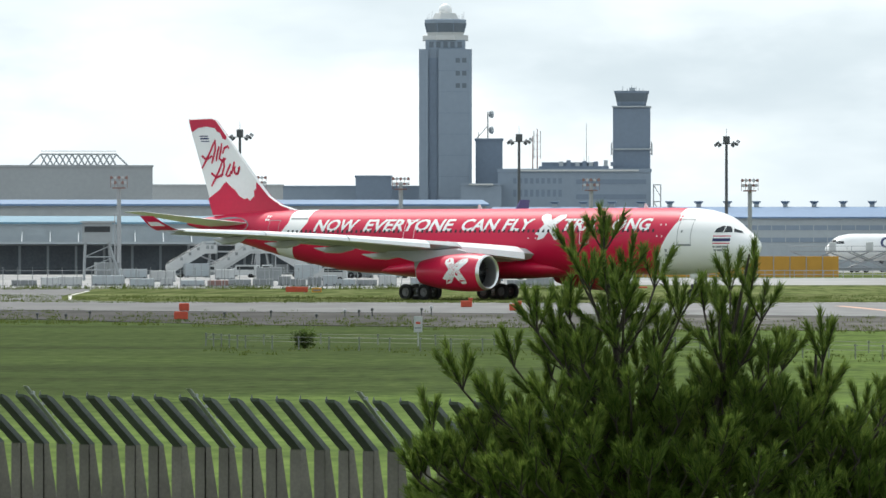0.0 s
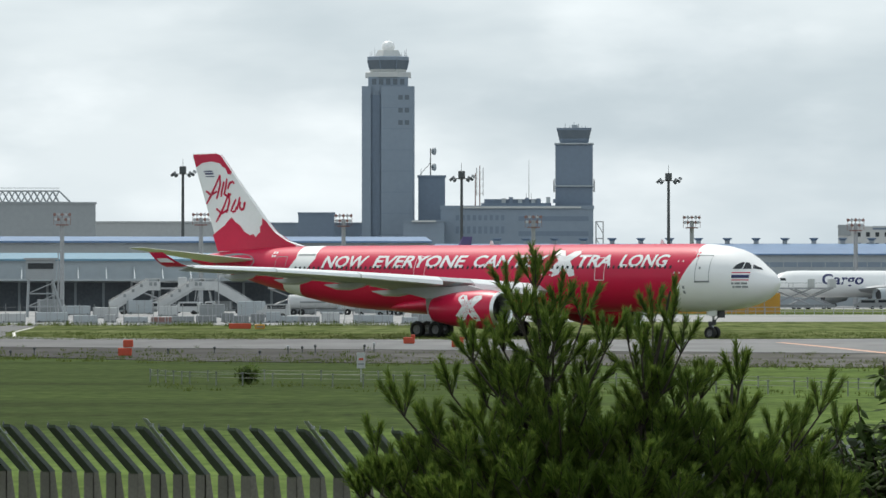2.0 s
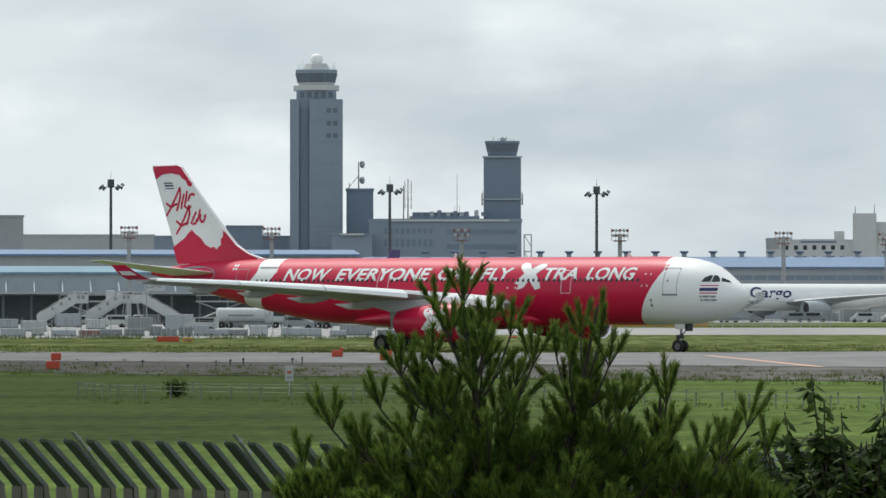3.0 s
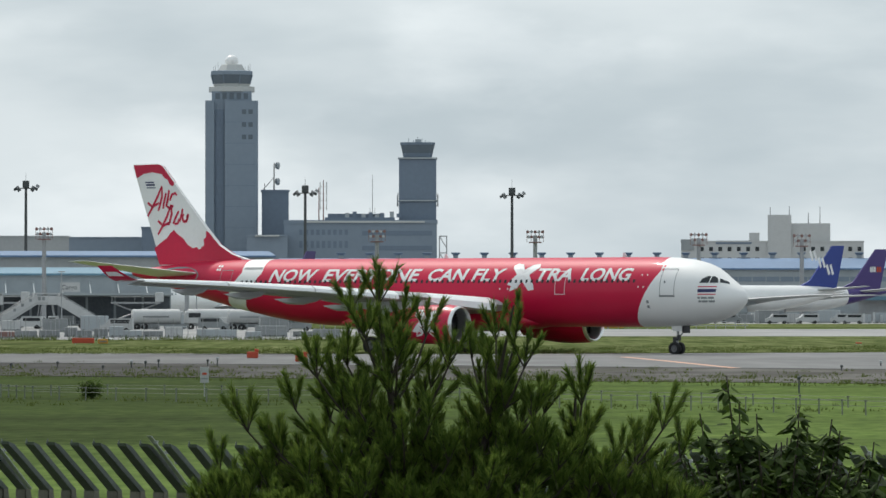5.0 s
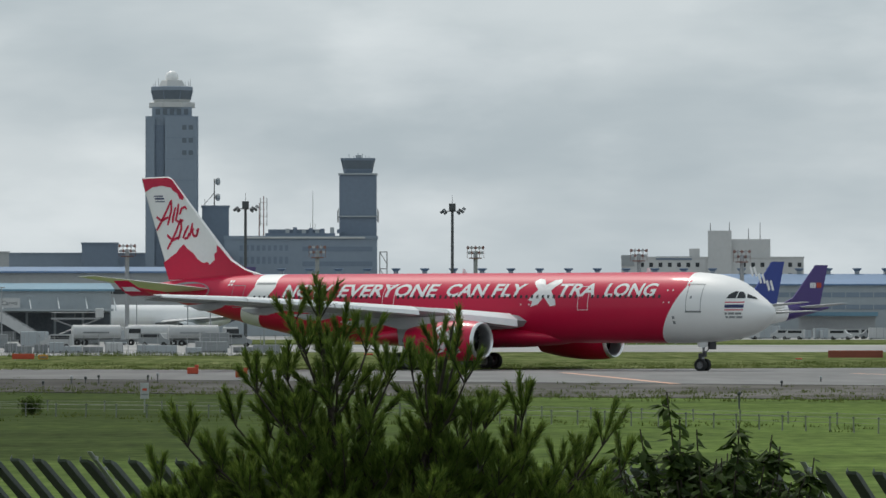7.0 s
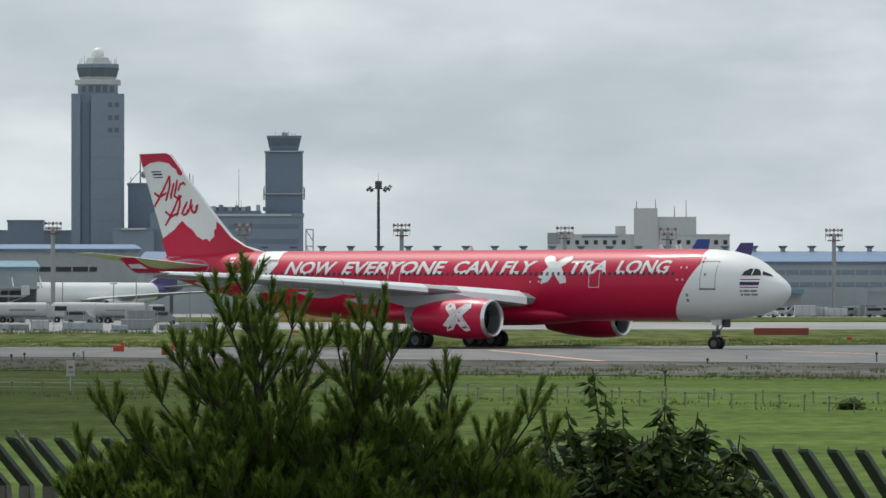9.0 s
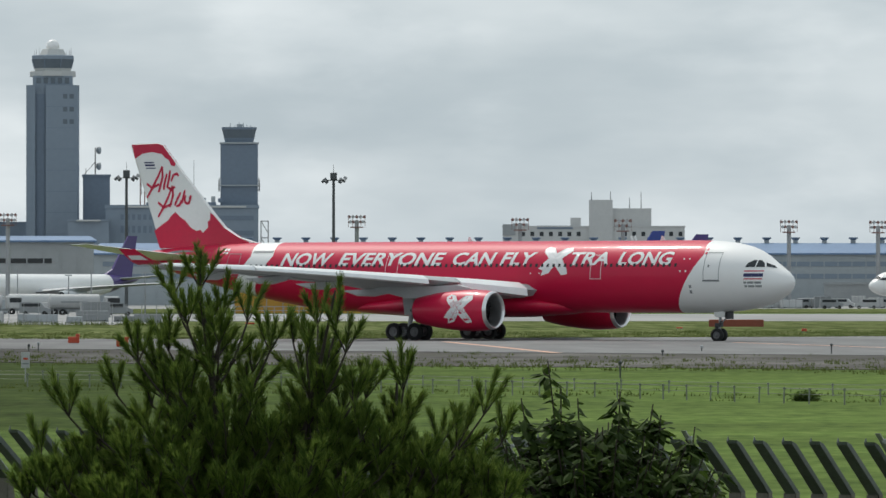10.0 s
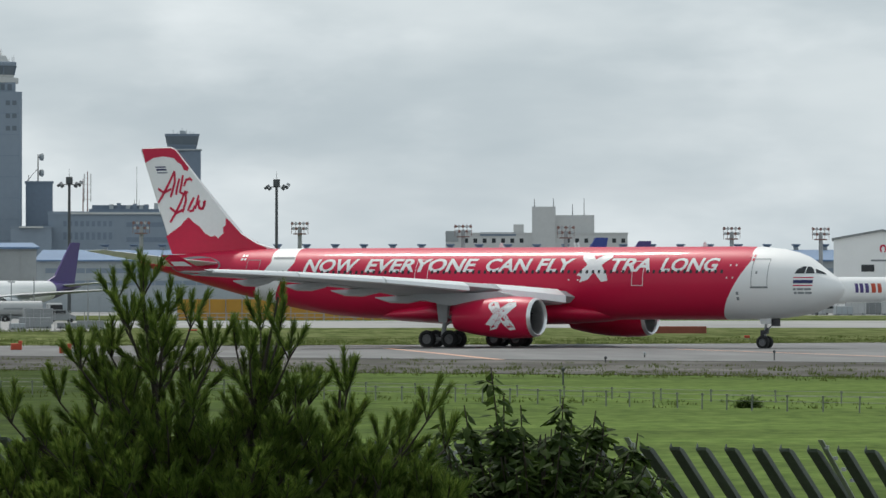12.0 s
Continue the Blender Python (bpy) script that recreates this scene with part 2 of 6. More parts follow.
def box(bm, x0, x1, y0, y1, z0, z1, m=None, bevel=0.0):
    r = bmesh.ops.create_cube(bm, size=1.0)
    vs = r["verts"]
    for v in vs:
        v.co = Vector(((x0 + x1) / 2 + v.co.x * (x1 - x0), (y0 + y1) / 2 + v.co.y * (y1 - y0), (z0 + z1) / 2 + v.co.z * (z1 - z0)))
    if bevel:
        es = list({e for v in vs for e in v.link_edges})
        vs = bmesh.ops.bevel(bm, geom=es, offset=bevel, segments=1, affect="EDGES")["verts"]
    if m is not None:
        bmesh.ops.transform(bm, matrix=m, verts=vs)
    return vs


def boxes(*dims, bevel=0.0):
    bm = bmesh.new()
    for d in dims:
        box(bm, *d, bevel=bevel)
    return bm


def rod(bm, a, b, r0, r1=None, seg=8, caps=True):
    a, b = Vector(a), Vector(b)
    r1 = r0 if r1 is None else r1
    q = (b - a).to_track_quat("Z", "Y").to_matrix().to_4x4()
    m = Matrix.Translation((a + b) / 2) @ q
    return bmesh.ops.create_cone(bm, cap_ends=caps, segments=seg, radius1=r0, radius2=r1, depth=(b - a).length, matrix=m)["verts"]


def rods(*items, seg=8):
    bm = bmesh.new()
    for it in items:
        rod(bm, *it, seg=seg)
    return bm


def lathe(bm, profile, seg=24, m=None):
    """Revolve (along x, radius) round the x axis."""
    rings = []
    for x, r in profile:
        rings.append([bm.verts.new((x, r * math.cos(2 * math.pi * i / seg), r * math.sin(2 * math.pi * i / seg))) for i in range(seg)])
    for a, b in zip(rings, rings[1:]):
        for i in range(seg):
            bm.faces.new((a[i], a[(i + 1) % seg], b[(i + 1) % seg], b[i]))
    vs = [v for r in rings for v in r]
    if m is not None:
        bmesh.ops.transform(bm, matrix=m, verts=vs)
    return vs


def loft(bm, rings, close=True, cap=True, fix=True):
    rr = [[bm.verts.new(p) for p in r] for r in rings]
    n = len(rr[0])
    made = []
    for a, b in zip(rr, rr[1:]):
        for i in range(n if close else n - 1):
            made.append(bm.faces.new((a[i], a[(i + 1) % n], b[(i + 1) % n], b[i])))
    if cap:
        made.append(bm.faces.new(rr[0][::-1]))
        made.append(bm.faces.new(rr[-1]))
    if fix:
        bmesh.ops.recalc_face_normals(bm, faces=made)
    return rr


def plate(bm, outline, t, m=None):
    """A flat plate: outline of (u, v) extruded by t along its normal (local z)."""
    a = [bm.verts.new((u, v, 0)) for u, v in outline]
    b = [bm.verts.new((u, v, t)) for u, v in outline]
    n = len(a)
    bm.faces.new(a[::-1])
    bm.faces.new(b)
    for i in range(n):
        bm.faces.new((a[i], a[(i + 1) % n], b[(i + 1) % n], b[i]))
    if m is not None:
        bmesh.ops.transform(bm, matrix=m, verts=a + b)
    return a + b


def text_mesh(words, height, bold=0.0, slant=0.0):
    """Letters as a bmesh in the xy plane, cap height as given, starting at x = 0."""
    cu = bpy.data.curves.new("lettering", "FONT")
    cu.body, cu.size, cu.offset, cu.shear, cu.resolution_u = words, height / 0.69, bold, slant, 3
    ob = bpy.data.objects.new("lettering", cu)
    me = bpy.data.meshes.new_from_object(ob)
    bm = bmesh.new()
    bm.from_mesh(me)
    bpy.data.objects.remove(ob)
    bpy.data.curves.remove(cu)
    bpy.data.meshes.remove(me)
    x0 = min(v.co.x for v in bm.verts)
    for v in bm.verts:
        v.co.x -= x0
    return bm


def stroke(bm, pts, w, place):
    """A brush stroke of varying width along flat points, each mapped by place(u, v)."""
    n = len(pts)
    L, R = [], []
    for i, (u, v) in enumerate(pts):
        a, b = Vector(pts[max(0, i - 1)]), Vector(pts[min(n - 1, i + 1)])
        d = (b - a).normalized()
        k = w * (0.6 + 0.4 * math.sin(math.pi * (i + 0.5) / n))
        L.append(bm.verts.new(place(u - d.y * k / 2, v + d.x * k / 2)))
        R.append(bm.verts.new(place(u + d.y * k / 2, v - d.x * k / 2)))
    for i in range(n - 1):
        bm.faces.new((L[i], R[i], R[i + 1], L[i + 1]))


def arc(cx, cy, rx, ry, a0, a1, n=8):
    return [(cx + rx * math.cos(radians(a0 + (a1 - a0) * i / n)), cy + ry * math.sin(radians(a0 + (a1 - a0) * i / n))) for i in range(n + 1)]


# ---- ground ----
def ground_sheet():
    """One sheet to the horizon, with the spectators' mound under the camera's station."""
    bm = bmesh.new()
    xs = [-3500, -1200, -400, -150, -60, -30, -15, -8, -4, 0, 4, 8, 15, 30, 60, 150, 400, 1200, 3500]
    ys = [-1500, -400, -120, -50, -25, -12, -6, -3, 0, 3, 6, 9, 12, 16, 22, 30, 60, 150, 300, 600, 1200, 2500, 4700]
    grid = [[bm.verts.new((x, y, 2.55 * math.exp(-((x / 14) ** 2 + (min(0, y + 4) / 10) ** 2 + (max(0, y + 1) / 6.5) ** 2)) if abs(x) < 60 and abs(y) < 50 else 0.0)) for x in xs] for y in ys]
    for a, b in zip(grid, grid[1:]):
        for i in range(len(xs) - 1):
            bm.faces.new((a[i], a[i + 1], b[i + 1], b[i]))
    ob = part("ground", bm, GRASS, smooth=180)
    return tagged(ob, "wide mown green airfield grass reaching the horizon", "ground", kind="structure")


def sheet(name, outline, z, material, label, category, thick=0.3):
    bm = bmesh.new()
    plate(bm, outline, thick, Matrix.Translation((0, 0, z - thick)))
    bmesh.ops.triangulate(bm, faces=bm.faces[:])
    return tagged(part(name, bm, material), label, category, kind="structure")


ground_sheet()
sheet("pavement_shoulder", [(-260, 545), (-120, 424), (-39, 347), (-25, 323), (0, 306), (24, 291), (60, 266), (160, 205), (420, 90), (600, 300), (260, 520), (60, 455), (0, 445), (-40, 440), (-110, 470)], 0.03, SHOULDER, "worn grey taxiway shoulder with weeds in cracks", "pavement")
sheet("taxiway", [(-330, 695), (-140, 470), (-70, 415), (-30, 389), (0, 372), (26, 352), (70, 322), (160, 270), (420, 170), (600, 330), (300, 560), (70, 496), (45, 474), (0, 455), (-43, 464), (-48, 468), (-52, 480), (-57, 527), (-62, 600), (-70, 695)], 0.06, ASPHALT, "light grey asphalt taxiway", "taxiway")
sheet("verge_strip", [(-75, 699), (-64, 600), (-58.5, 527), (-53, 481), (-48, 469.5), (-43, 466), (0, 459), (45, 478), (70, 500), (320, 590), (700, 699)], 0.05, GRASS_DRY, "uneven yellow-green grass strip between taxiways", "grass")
sheet("taxiway_far", [(-900, 700), (900, 690), (900, 880), (-900, 880)], 0.07, CONCRETE, "pale concrete taxiway beyond the grass strip", "taxiway")
sheet("apron_edge", [(-900, 700), (-420, 640), (-14, 628), (-14, 700)], 0.08, CONCRETE, "pale concrete edge of the cargo apron", "apron")
sheet("verge_far", [(-30, 925), (900, 905), (900, 1090), (-30, 1090)], 0.09, GRASS_DRY, "narrow grass strip before the apron", "grass")
sheet("apron", [(-1500, 880), (-32, 880), (-32, 1092), (1500, 1092), (1500, 2600), (-1500, 2600)], 0.05, CONCRETE, "pale concrete cargo apron", "apron")


def ground_line(name, pts, w, z, material, label):
    bm = bmesh.new()
    ps = [Vector((x, y, 0)) for x, y in pts]
    for i, (a, b) in enumerate(zip(ps, ps[1:])):
        d = (b - a).normalized() * 0.0
        s = (b - a).normalized().cross(Vector((0, 0, 1))) * w / 2
        q = [a - d - s, a - d + s, b + d + s, b + d - s]
        bm.faces.new([bm.verts.new((p.x, p.y, z)) for p in q])
    bmesh.ops.recalc_face_normals(bm, faces=bm.faces[:])
    return tagged(part(name, bm, material), label, "marking", kind="structure")


ground_line("taxi_line", [(12.4, 430), (14.6, 400), (16.0, 378), (17.4, 356)], 0.75, 0.075, LINE_Y, "worn orange guide line on the asphalt")
ground_line("taxi_line_second", [(34, 424), (42, 384), (47, 352)], 0.7, 0.075, LINE_Y, "worn orange guide line on the asphalt")
ground_line("edge_line", [(-61, 590), (-56.4, 528), (-51.3, 480.5), (-47.5, 467.5), (-42.5, 462.5), (0, 453), (44, 470), (68, 492), (140, 520)], 0.3, 0.075, LINE_W, "white painted taxiway edge line")
# ---- far buildings ----
def facing(mx, d, turn=0.0):
    """A frame on the ground that faces the camera's station: x right, y away."""
    g = ground_at(mx, d)
    return pose(g.x, g.y, 0, 0, 0, -math.degrees(mx / 1000) + turn)


def windows_row(parent, name, xs, w, z0, z1, y, material=None):
    for x in xs:
        part(name, boxes((x - w / 2, x + w / 2, y - 0.06, y + 0.1, z0, z1)), material or GLASSY, parent)


def tower_main():
    d = 1925
    t = base("control_tower", facing(-40.3, d), "tall concrete airport control tower with radar dome, tinted blue-grey for haze", "tower")
    h = 73.0
    bm = bmesh.new()
    # plan with a deep vertical slot on the near face and a chamfered corner
    plan = [(-9.0, 0.0), (-5.9, 0.0), (-5.9, 1.6), (-2.4, 1.6), (-2.4, 0.0), (8.2, 0.0), (9.0, 1.0), (9.0, 17.0), (8.0, 18.0), (-8.0, 18.0), (-9.0, 17.0)]
    plate(bm, plan, h)
    part("shaft", bm, TOWER_GREY, t, "concrete shaft with a vertical slot, tinted blue-grey for haze")
    # darker lining paints the recess's shade into its colour
    part("slot_panel", boxes((-5.7, -2.6, 1.3, 1.59, 0, h - 3)), TOWER_DARK, t, "darker strip painting in the slot's shade")
    for k in range(9):
        part("panel_joint", boxes((-2.3, 8.1, -0.05, 0.05, 8 + k * 7.2, 8.12 + k * 7.2)), TOWER_DARK, t)
    for z in (60.6, 64.8, 69.2):
        windows_row(t, "window", (4.2, 6.4), 1.5, z - 0.8, z + 0.8, 0.0, TOWERGLASS)
    part("neck", boxes((-6.8, 6.8, 2.0, 16, h, h + 3.2)), TOWER_GREY, t)
    windows_row(t, "neck_window", (-4.8, -2.4, 0, 2.4, 4.8), 1.5, h + 0.6, h + 2.6, 2.0, TOWERGLASS)

    def octa(r, z, c=9.0):
        return [(r * math.cos(math.pi / 8 + i * math.pi / 4) * 1.08, c + r * math.sin(math.pi / 8 + i * math.pi / 4) * 1.08, z) for i in range(8)]
    bm = bmesh.new()
    loft(bm, [octa(7.8, h + 3.2), octa(7.8, h + 4.8), octa(7.2, h + 5.0)])
    part("gallery", bm, PALE, t, "pale projecting gallery")
    bm = bmesh.new()
    loft(bm, [octa(6.0, h + 5.0), octa(6.3, h + 5.9)])
    part("cab_base", bm, PALE, t)
    bm = bmesh.new()
    loft(bm, [octa(6.25, h + 5.9), octa(7.0, h + 9.0)])
    part("cab_glazing", bm, TOWERGLASS, t, "dark outward-leaning cab windows")
    for p, q in zip(octa(6.3, h + 5.9), octa(7.07, h + 9.0)):
        part("cab_post", rods((p, q, 0.16)), TOWER_DARK, t)
    bm = bmesh.new()
    loft(bm, [octa(7.1, h + 9.0), octa(7.1, h + 10.2), octa(6.6, h + 10.4)])
    part("cab_roof", bm, TOWER_GREY, t)
    bm = bmesh.new()
    loft(bm, [octa(4.6, h + 10.4), octa(3.6, h + 12.4), octa(3.4, h + 12.6)])
    part("roof_drum", bm, PALE, t)
    bm = bmesh.new()
    bmesh.ops.create_uvsphere(bm, u_segments=24, v_segments=14, radius=2.25, matrix=Matrix.Translation((0, 9, h + 13.7)))
    part("radome", bm, WHITE, t, "white spherical radar dome", None, 180)
    for i, (x, y) in enumerate(((-6.2, 6), (-5.6, 10), (-4.6, 5), (4.6, 5), (5.6, 8), (6.3, 11), (5.9, 4.5))):
        part("aerial", rods(((x, y, h + 10.3), (x, y, h + 11.8 + (i % 3) * 0.7), 0.09, 0.05), seg=6), STEEL, t)
    # annex with mast and dishes
    a = base("tower_annex", facing(-32.6, d + 4), "dark blue-grey lift block beside the control tower", "building")
    hz = 42.0
    part("wall", boxes((-4.6, 4.6, 0, 10, 0, hz), (-4.9, 4.9, -0.3, 10.3, hz, hz + 0.7)), TOWER_DARK, a)
    m = base("dish_mast", facing(-32.6, d + 8) @ Matrix.Translation((0, 0, hz + 0.7)), "steel mast with two round radio dishes", "antenna")
    part("mast", rods(((-0.4, 0, 0), (-0.4, 0, 9.2), 0.22, 0.16), ((-4.2, 0, 0), (-0.4, 0, 4.4), 0.1), ((-3.6, 0, 2.2), (-3.6, 0, 0), 0.1), seg=8), MASTDARK, m)
    for z in (2.9, 8.3):
        bm = bmesh.new()
        lathe(bm, [(0, 0.05), (0.1, 1.0), (0.5, 1.25), (1.0, 1.3), (1.1, 0.1)], 18, Matrix.Translation((0.2, -0.5, z)) @ Matrix.Rotation(radians(25), 4, "Z"))
        part("dish", bm, LIGHTWALL, m, "pale round dish", None, 40)
    return t


def tower_ramp():
    d = 1900
    t = base("ramp_tower", facing(-7.4, d), "shorter dark blue-grey ramp control tower", "tower")
    h = 52.5
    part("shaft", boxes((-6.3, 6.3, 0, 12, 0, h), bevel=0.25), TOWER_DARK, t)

    def ring(r, z):
        return [(sx * r, 6 + sy * r, z) for sx, sy in ((-1, -0.8), (-0.8, -1), (0.8, -1), (1, -0.8), (1, 0.8), (0.8, 1), (-0.8, 1), (-1, 0.8))]
    bm = bmesh.new()
    loft(bm, [ring(6.6, h), ring(6.6, h + 0.5)])
    part("ledge", bm, LIGHTWALL, t)
    bm = bmesh.new()
    loft(bm, [ring(4.7, h + 0.5), ring(5.1, h + 2.0)])
    part("cab_base", bm, TOWER_DARK, t)
    bm = bmesh.new()
    loft(bm, [ring(5.1, h + 2.0), ring(5.7, h + 4.8)])
    part("cab_glazing", bm, TOWERGLASS, t, "dark leaning cab windows")
    bm = bmesh.new()
    loft(bm, [ring(5.8, h + 4.8), ring(5.9, h + 5.6)])
    part("cab_roof", bm, TOWER_DARK, t)
    bm = bmesh.new()
    loft(bm, [ring(6.9, 38.3), ring(6.9, 38.7)])
    part("balcony", bm, LIGHTWALL, t, "narrow pale balcony round the shaft")
    for s in (-1, 1):
        part("balcony_post", rods(((s * 6.6, -0.8, 36.5), (s * 6.6, -0.8, 41.0), 0.16), ((s * 6.0, -0.5, 37.0), (s * 6.9, -0.5, 37.0), 0.1), seg=6), STEEL, t)
        part("balcony_post", rods(((s * 6.9, 5, 36.5), (s * 6.9, 5, 40.5), 0.14), seg=6), STEEL, t)
    for x, z in ((-3, 1.4), (-1.4, 0.8), (0, 1.9), (1.5, 1.5), (2.6, 0.9), (3.8, 0.7)):
        part("roof_aerial", rods(((x, 4, h + 5.6), (x, 4, h + 5.6 + z), 0.11), seg=6), LIGHTWALL, t)
    part("roof_unit", boxes((-0.8, 1.2, 3, 5, h + 5.6, h + 6.7)), LIGHTWALL, t)
    # open stair frame at the foot
    s = base("fire_escape", facing(-2.9, 1890), "open steel fire escape beside the ramp tower", "fire escape")
    bm = bmesh.new()
    for x in (-1.2, 1.2):
        rod(bm, (x, 0, 0), (x, 0, 26.5), 0.22, seg=6)
    for i in range(5):
        z = 4 + i * 5.6
        rod(bm, (-1.2, 0, z), (1.2, 0, z), 0.18, seg=6)
        rod(bm, (-1.2, 0, z), (1.2, 0, z - 4), 0.14, seg=6)
    part("frame", bm, STEEL, s)
    return t


def block(name, mx0, mx1, d, top, depth, material, label, category="building", foot=0.0, parapet=0.5):
    """A plain building between two bearings, with a parapet; returns (empty, half width)."""
    mid = (mx0 + mx1) / 2
    hw = d * (mx1 - mx0) / 2000
    b = base(name, facing(mid, d), label, category)
    zt = EYE + d * top / 1000
    part("wall", boxes((-hw, hw, 0, depth, foot, zt - parapet)), material, b)
    part("roof_edge", boxes((-hw - 0.25, hw + 0.25, -0.25, depth + 0.25, zt - parapet, zt)), material, b)
    return b, hw, zt


def operations_building():
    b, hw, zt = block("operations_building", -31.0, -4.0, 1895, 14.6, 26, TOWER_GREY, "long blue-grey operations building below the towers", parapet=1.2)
    part("roof_storey", boxes((-12.0, 11.5, 2, 20, zt, zt + 0.9), (-11, 8, 3, 16, zt + 0.9, zt + 2.2)), TOWER_DARK, b)
    part("roof_band", boxes((-19.0, 21.5, -0.7, 20, zt - 0.9, zt - 0.3)), PALE, b, "pale roof overhang")
    for i, x in enumerate((-8, -4.5, -2, 1, 3.4, 5.5, 7.2, 10.5, 12.8)):
        part("roof_unit", boxes((x - 0.7, x + 0.7, 2, 4, zt + 0.9, zt + 2.0 + (i * 7 % 5) * 0.22)), LIGHTWALL if i % 2 else TOWER_DARK, b, "rooftop plant box")
    windows_row(b, "window", [-20 + i * 1.9 for i in range(9)], 1.1, zt - 9.4, zt - 7.0, 0, TOWER_DARK)
    windows_row(b, "window", [-20 + i * 1.9 for i in range(9)], 1.1, zt - 5.0, zt - 3.2, 0, TOWER_DARK)
    part("window_band", boxes((0.5, 24, -0.08, 0.1, zt - 5.2, zt - 3.6)), TOWER_DARK, b)
    part("window_band", boxes((0.5, 24, -0.08, 0.1, zt - 10.2, zt - 8.6)), TOWER_DARK, b)
    b2, hw2, z2 = block("lower_wing", -37.6, -30.4, 1885, 12.0, 20, TOWER_GREY, "lower grey wing at the foot of the control tower")
    part("canopy", boxes((-4, 4, -1.4, 0, z2 - 0.6, z2 - 0.1)), PALE, b2)
    # masts on the roof
    am = base("lattice_aerial", facing(-24.4, 1900) @ Matrix.Translation((0, 0, zt)), "red and white stacked radio aerial mast", "antenna")
    bm = bmesh.new()
    for x in (-0.9, 0.6):
        rod(bm, (x, 0, 0), (x, 0, 13.5 if x > 0 else 11.0), 0.24, 0.16, seg=6)
    part("mast", bm, RUSTRED, am)
    for z in (4, 6.5, 9.0, 11.2):
        bm = bmesh.new()
        for s in (-1, 1):
            rod(bm, (0.6, 0, z), (0.6 + s * 1.1, 0, z + 0.2), 0.08, seg=6)
            rod(bm, (0.6 + s * 1.1, 0, z - 0.6), (0.6 + s * 1.1, 0, z + 1.6), 0.18, seg=6)
        part("dipole", bm, PALE, am)
    wm = base("whip_aerial", facing(-15.4, 1898) @ Matrix.Translation((0, 0, zt)), "thin tall whip aerial", "antenna")
    part("mast", rods(((0, 0, 0), (0, 0, 15.3), 0.14, 0.06), ((-0.8, 0, 1.5), (0.8, 0, 1.5), 0.07), ((-0.8, 0, 1.5), (-0.8, 0, 4.2), 0.07), ((0.8, 0, 1.5), (0.8, 0, 4.2), 0.07), seg=6), MASTDARK, wm)


def sheds():
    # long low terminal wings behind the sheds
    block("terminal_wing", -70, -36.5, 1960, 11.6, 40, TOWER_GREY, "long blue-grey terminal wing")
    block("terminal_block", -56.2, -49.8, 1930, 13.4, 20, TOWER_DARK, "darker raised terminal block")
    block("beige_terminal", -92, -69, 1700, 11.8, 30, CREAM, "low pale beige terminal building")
    # hangar with a roof truss
    hb, hw, zt = block("hangar", -145, -92.0, 1500, 15.2, 60, GREYWALL, "large grey maintenance hangar with a grey roof truss")
    part("hangar_door", boxes((hw - 48, hw - 27, -0.3, 0.2, 0, zt - 12)), SHADOWWALL, hb, "dark hangar door")
    tr = base("roof_truss", hb.matrix_basis @ Matrix.Translation((0, 6, zt)), "grey triangulated steel roof truss", "truss")
    x0, x1, hh = hw - 29.5, hw - 9.5, 3.0
    part("chord", rods(((x0 - 3, 0, 0), (x1 + 3, 0, 0), 0.2), ((x0, 0, hh), (x1, 0, hh), 0.22), ((x0, 0, hh), (x0 - 3, 0, 0), 0.22), ((x1, 0, hh), (x1 + 3, 0, 0), 0.22), ((x0, 0, hh + 0.8), (x1, 0, hh + 0.8), 0.08), seg=6), GREYWALL, tr)
    n = 12
    for yy in (0, 5):
        for i in range(n):
            a, b = x0 + (x1 - x0) * i / n, x0 + (x1 - x0) * (i + 1) / n
            part("brace", rods(((a, yy, 0), (b, yy, hh), 0.17), ((b, yy, 0), (a, yy, hh), 0.17), seg=6), GREYWALL, tr)
    # cargo sheds, pale walls under blue roofs
    d = 1080

    def shed(name, mx0, mx1, dd, eave, ridge, wall, roof, label, depth=45):
        b = base(name, facing((mx0 + mx1) / 2, dd), label, "building")
        w = dd * (mx1 - mx0) / 2000
        ze, zr = EYE + dd * eave / 1000, EYE + dd * ridge / 1000
        part("wall", boxes((-w, w, 0, depth, 0, ze)), wall, b)
        bm = bmesh.new()
        loft(bm, [[(x, -0.8, ze), (x, -0.8, ze + 0.35), (x, depth / 2, zr), (x, depth + 0.8, ze + 0.35), (x, depth + 0.8, ze)] for x in (-w - 0.6, w + 0.6)])
        part("roof", bm, roof, b, "blue sheet metal roof")
        k = int(2 * w / 3.2)
        for i in range(k):
            x = -w + 3.2 * (i + 0.5)
            part("wall_rib", boxes((x - 0.1, x + 0.1, -0.12, 0.0, 0, ze)), wall, b)
        return b, w, ze, zr
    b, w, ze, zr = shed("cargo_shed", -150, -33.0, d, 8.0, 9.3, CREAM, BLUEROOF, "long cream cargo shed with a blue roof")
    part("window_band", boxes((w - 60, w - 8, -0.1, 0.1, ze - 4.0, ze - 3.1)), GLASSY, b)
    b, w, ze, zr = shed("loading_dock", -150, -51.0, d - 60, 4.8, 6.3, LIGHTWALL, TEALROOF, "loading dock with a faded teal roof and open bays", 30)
    part("canopy", boxes((-w, w, -9, 0, ze - 3.6, ze - 3.2)), LIGHTWALL, b, "projecting dock canopy")
    for i in range(20):
        x = -w + (i + 0.5) * 2 * w / 20
        # flat dark panel stands in for the shade inside an open bay
        part("bay", boxes((x - 2.3, x + 2.3, -0.15, 0.1, 0, ze - 3.9)), SHADOWWALL, b, "dark panel painting in an open loading bay's shade")
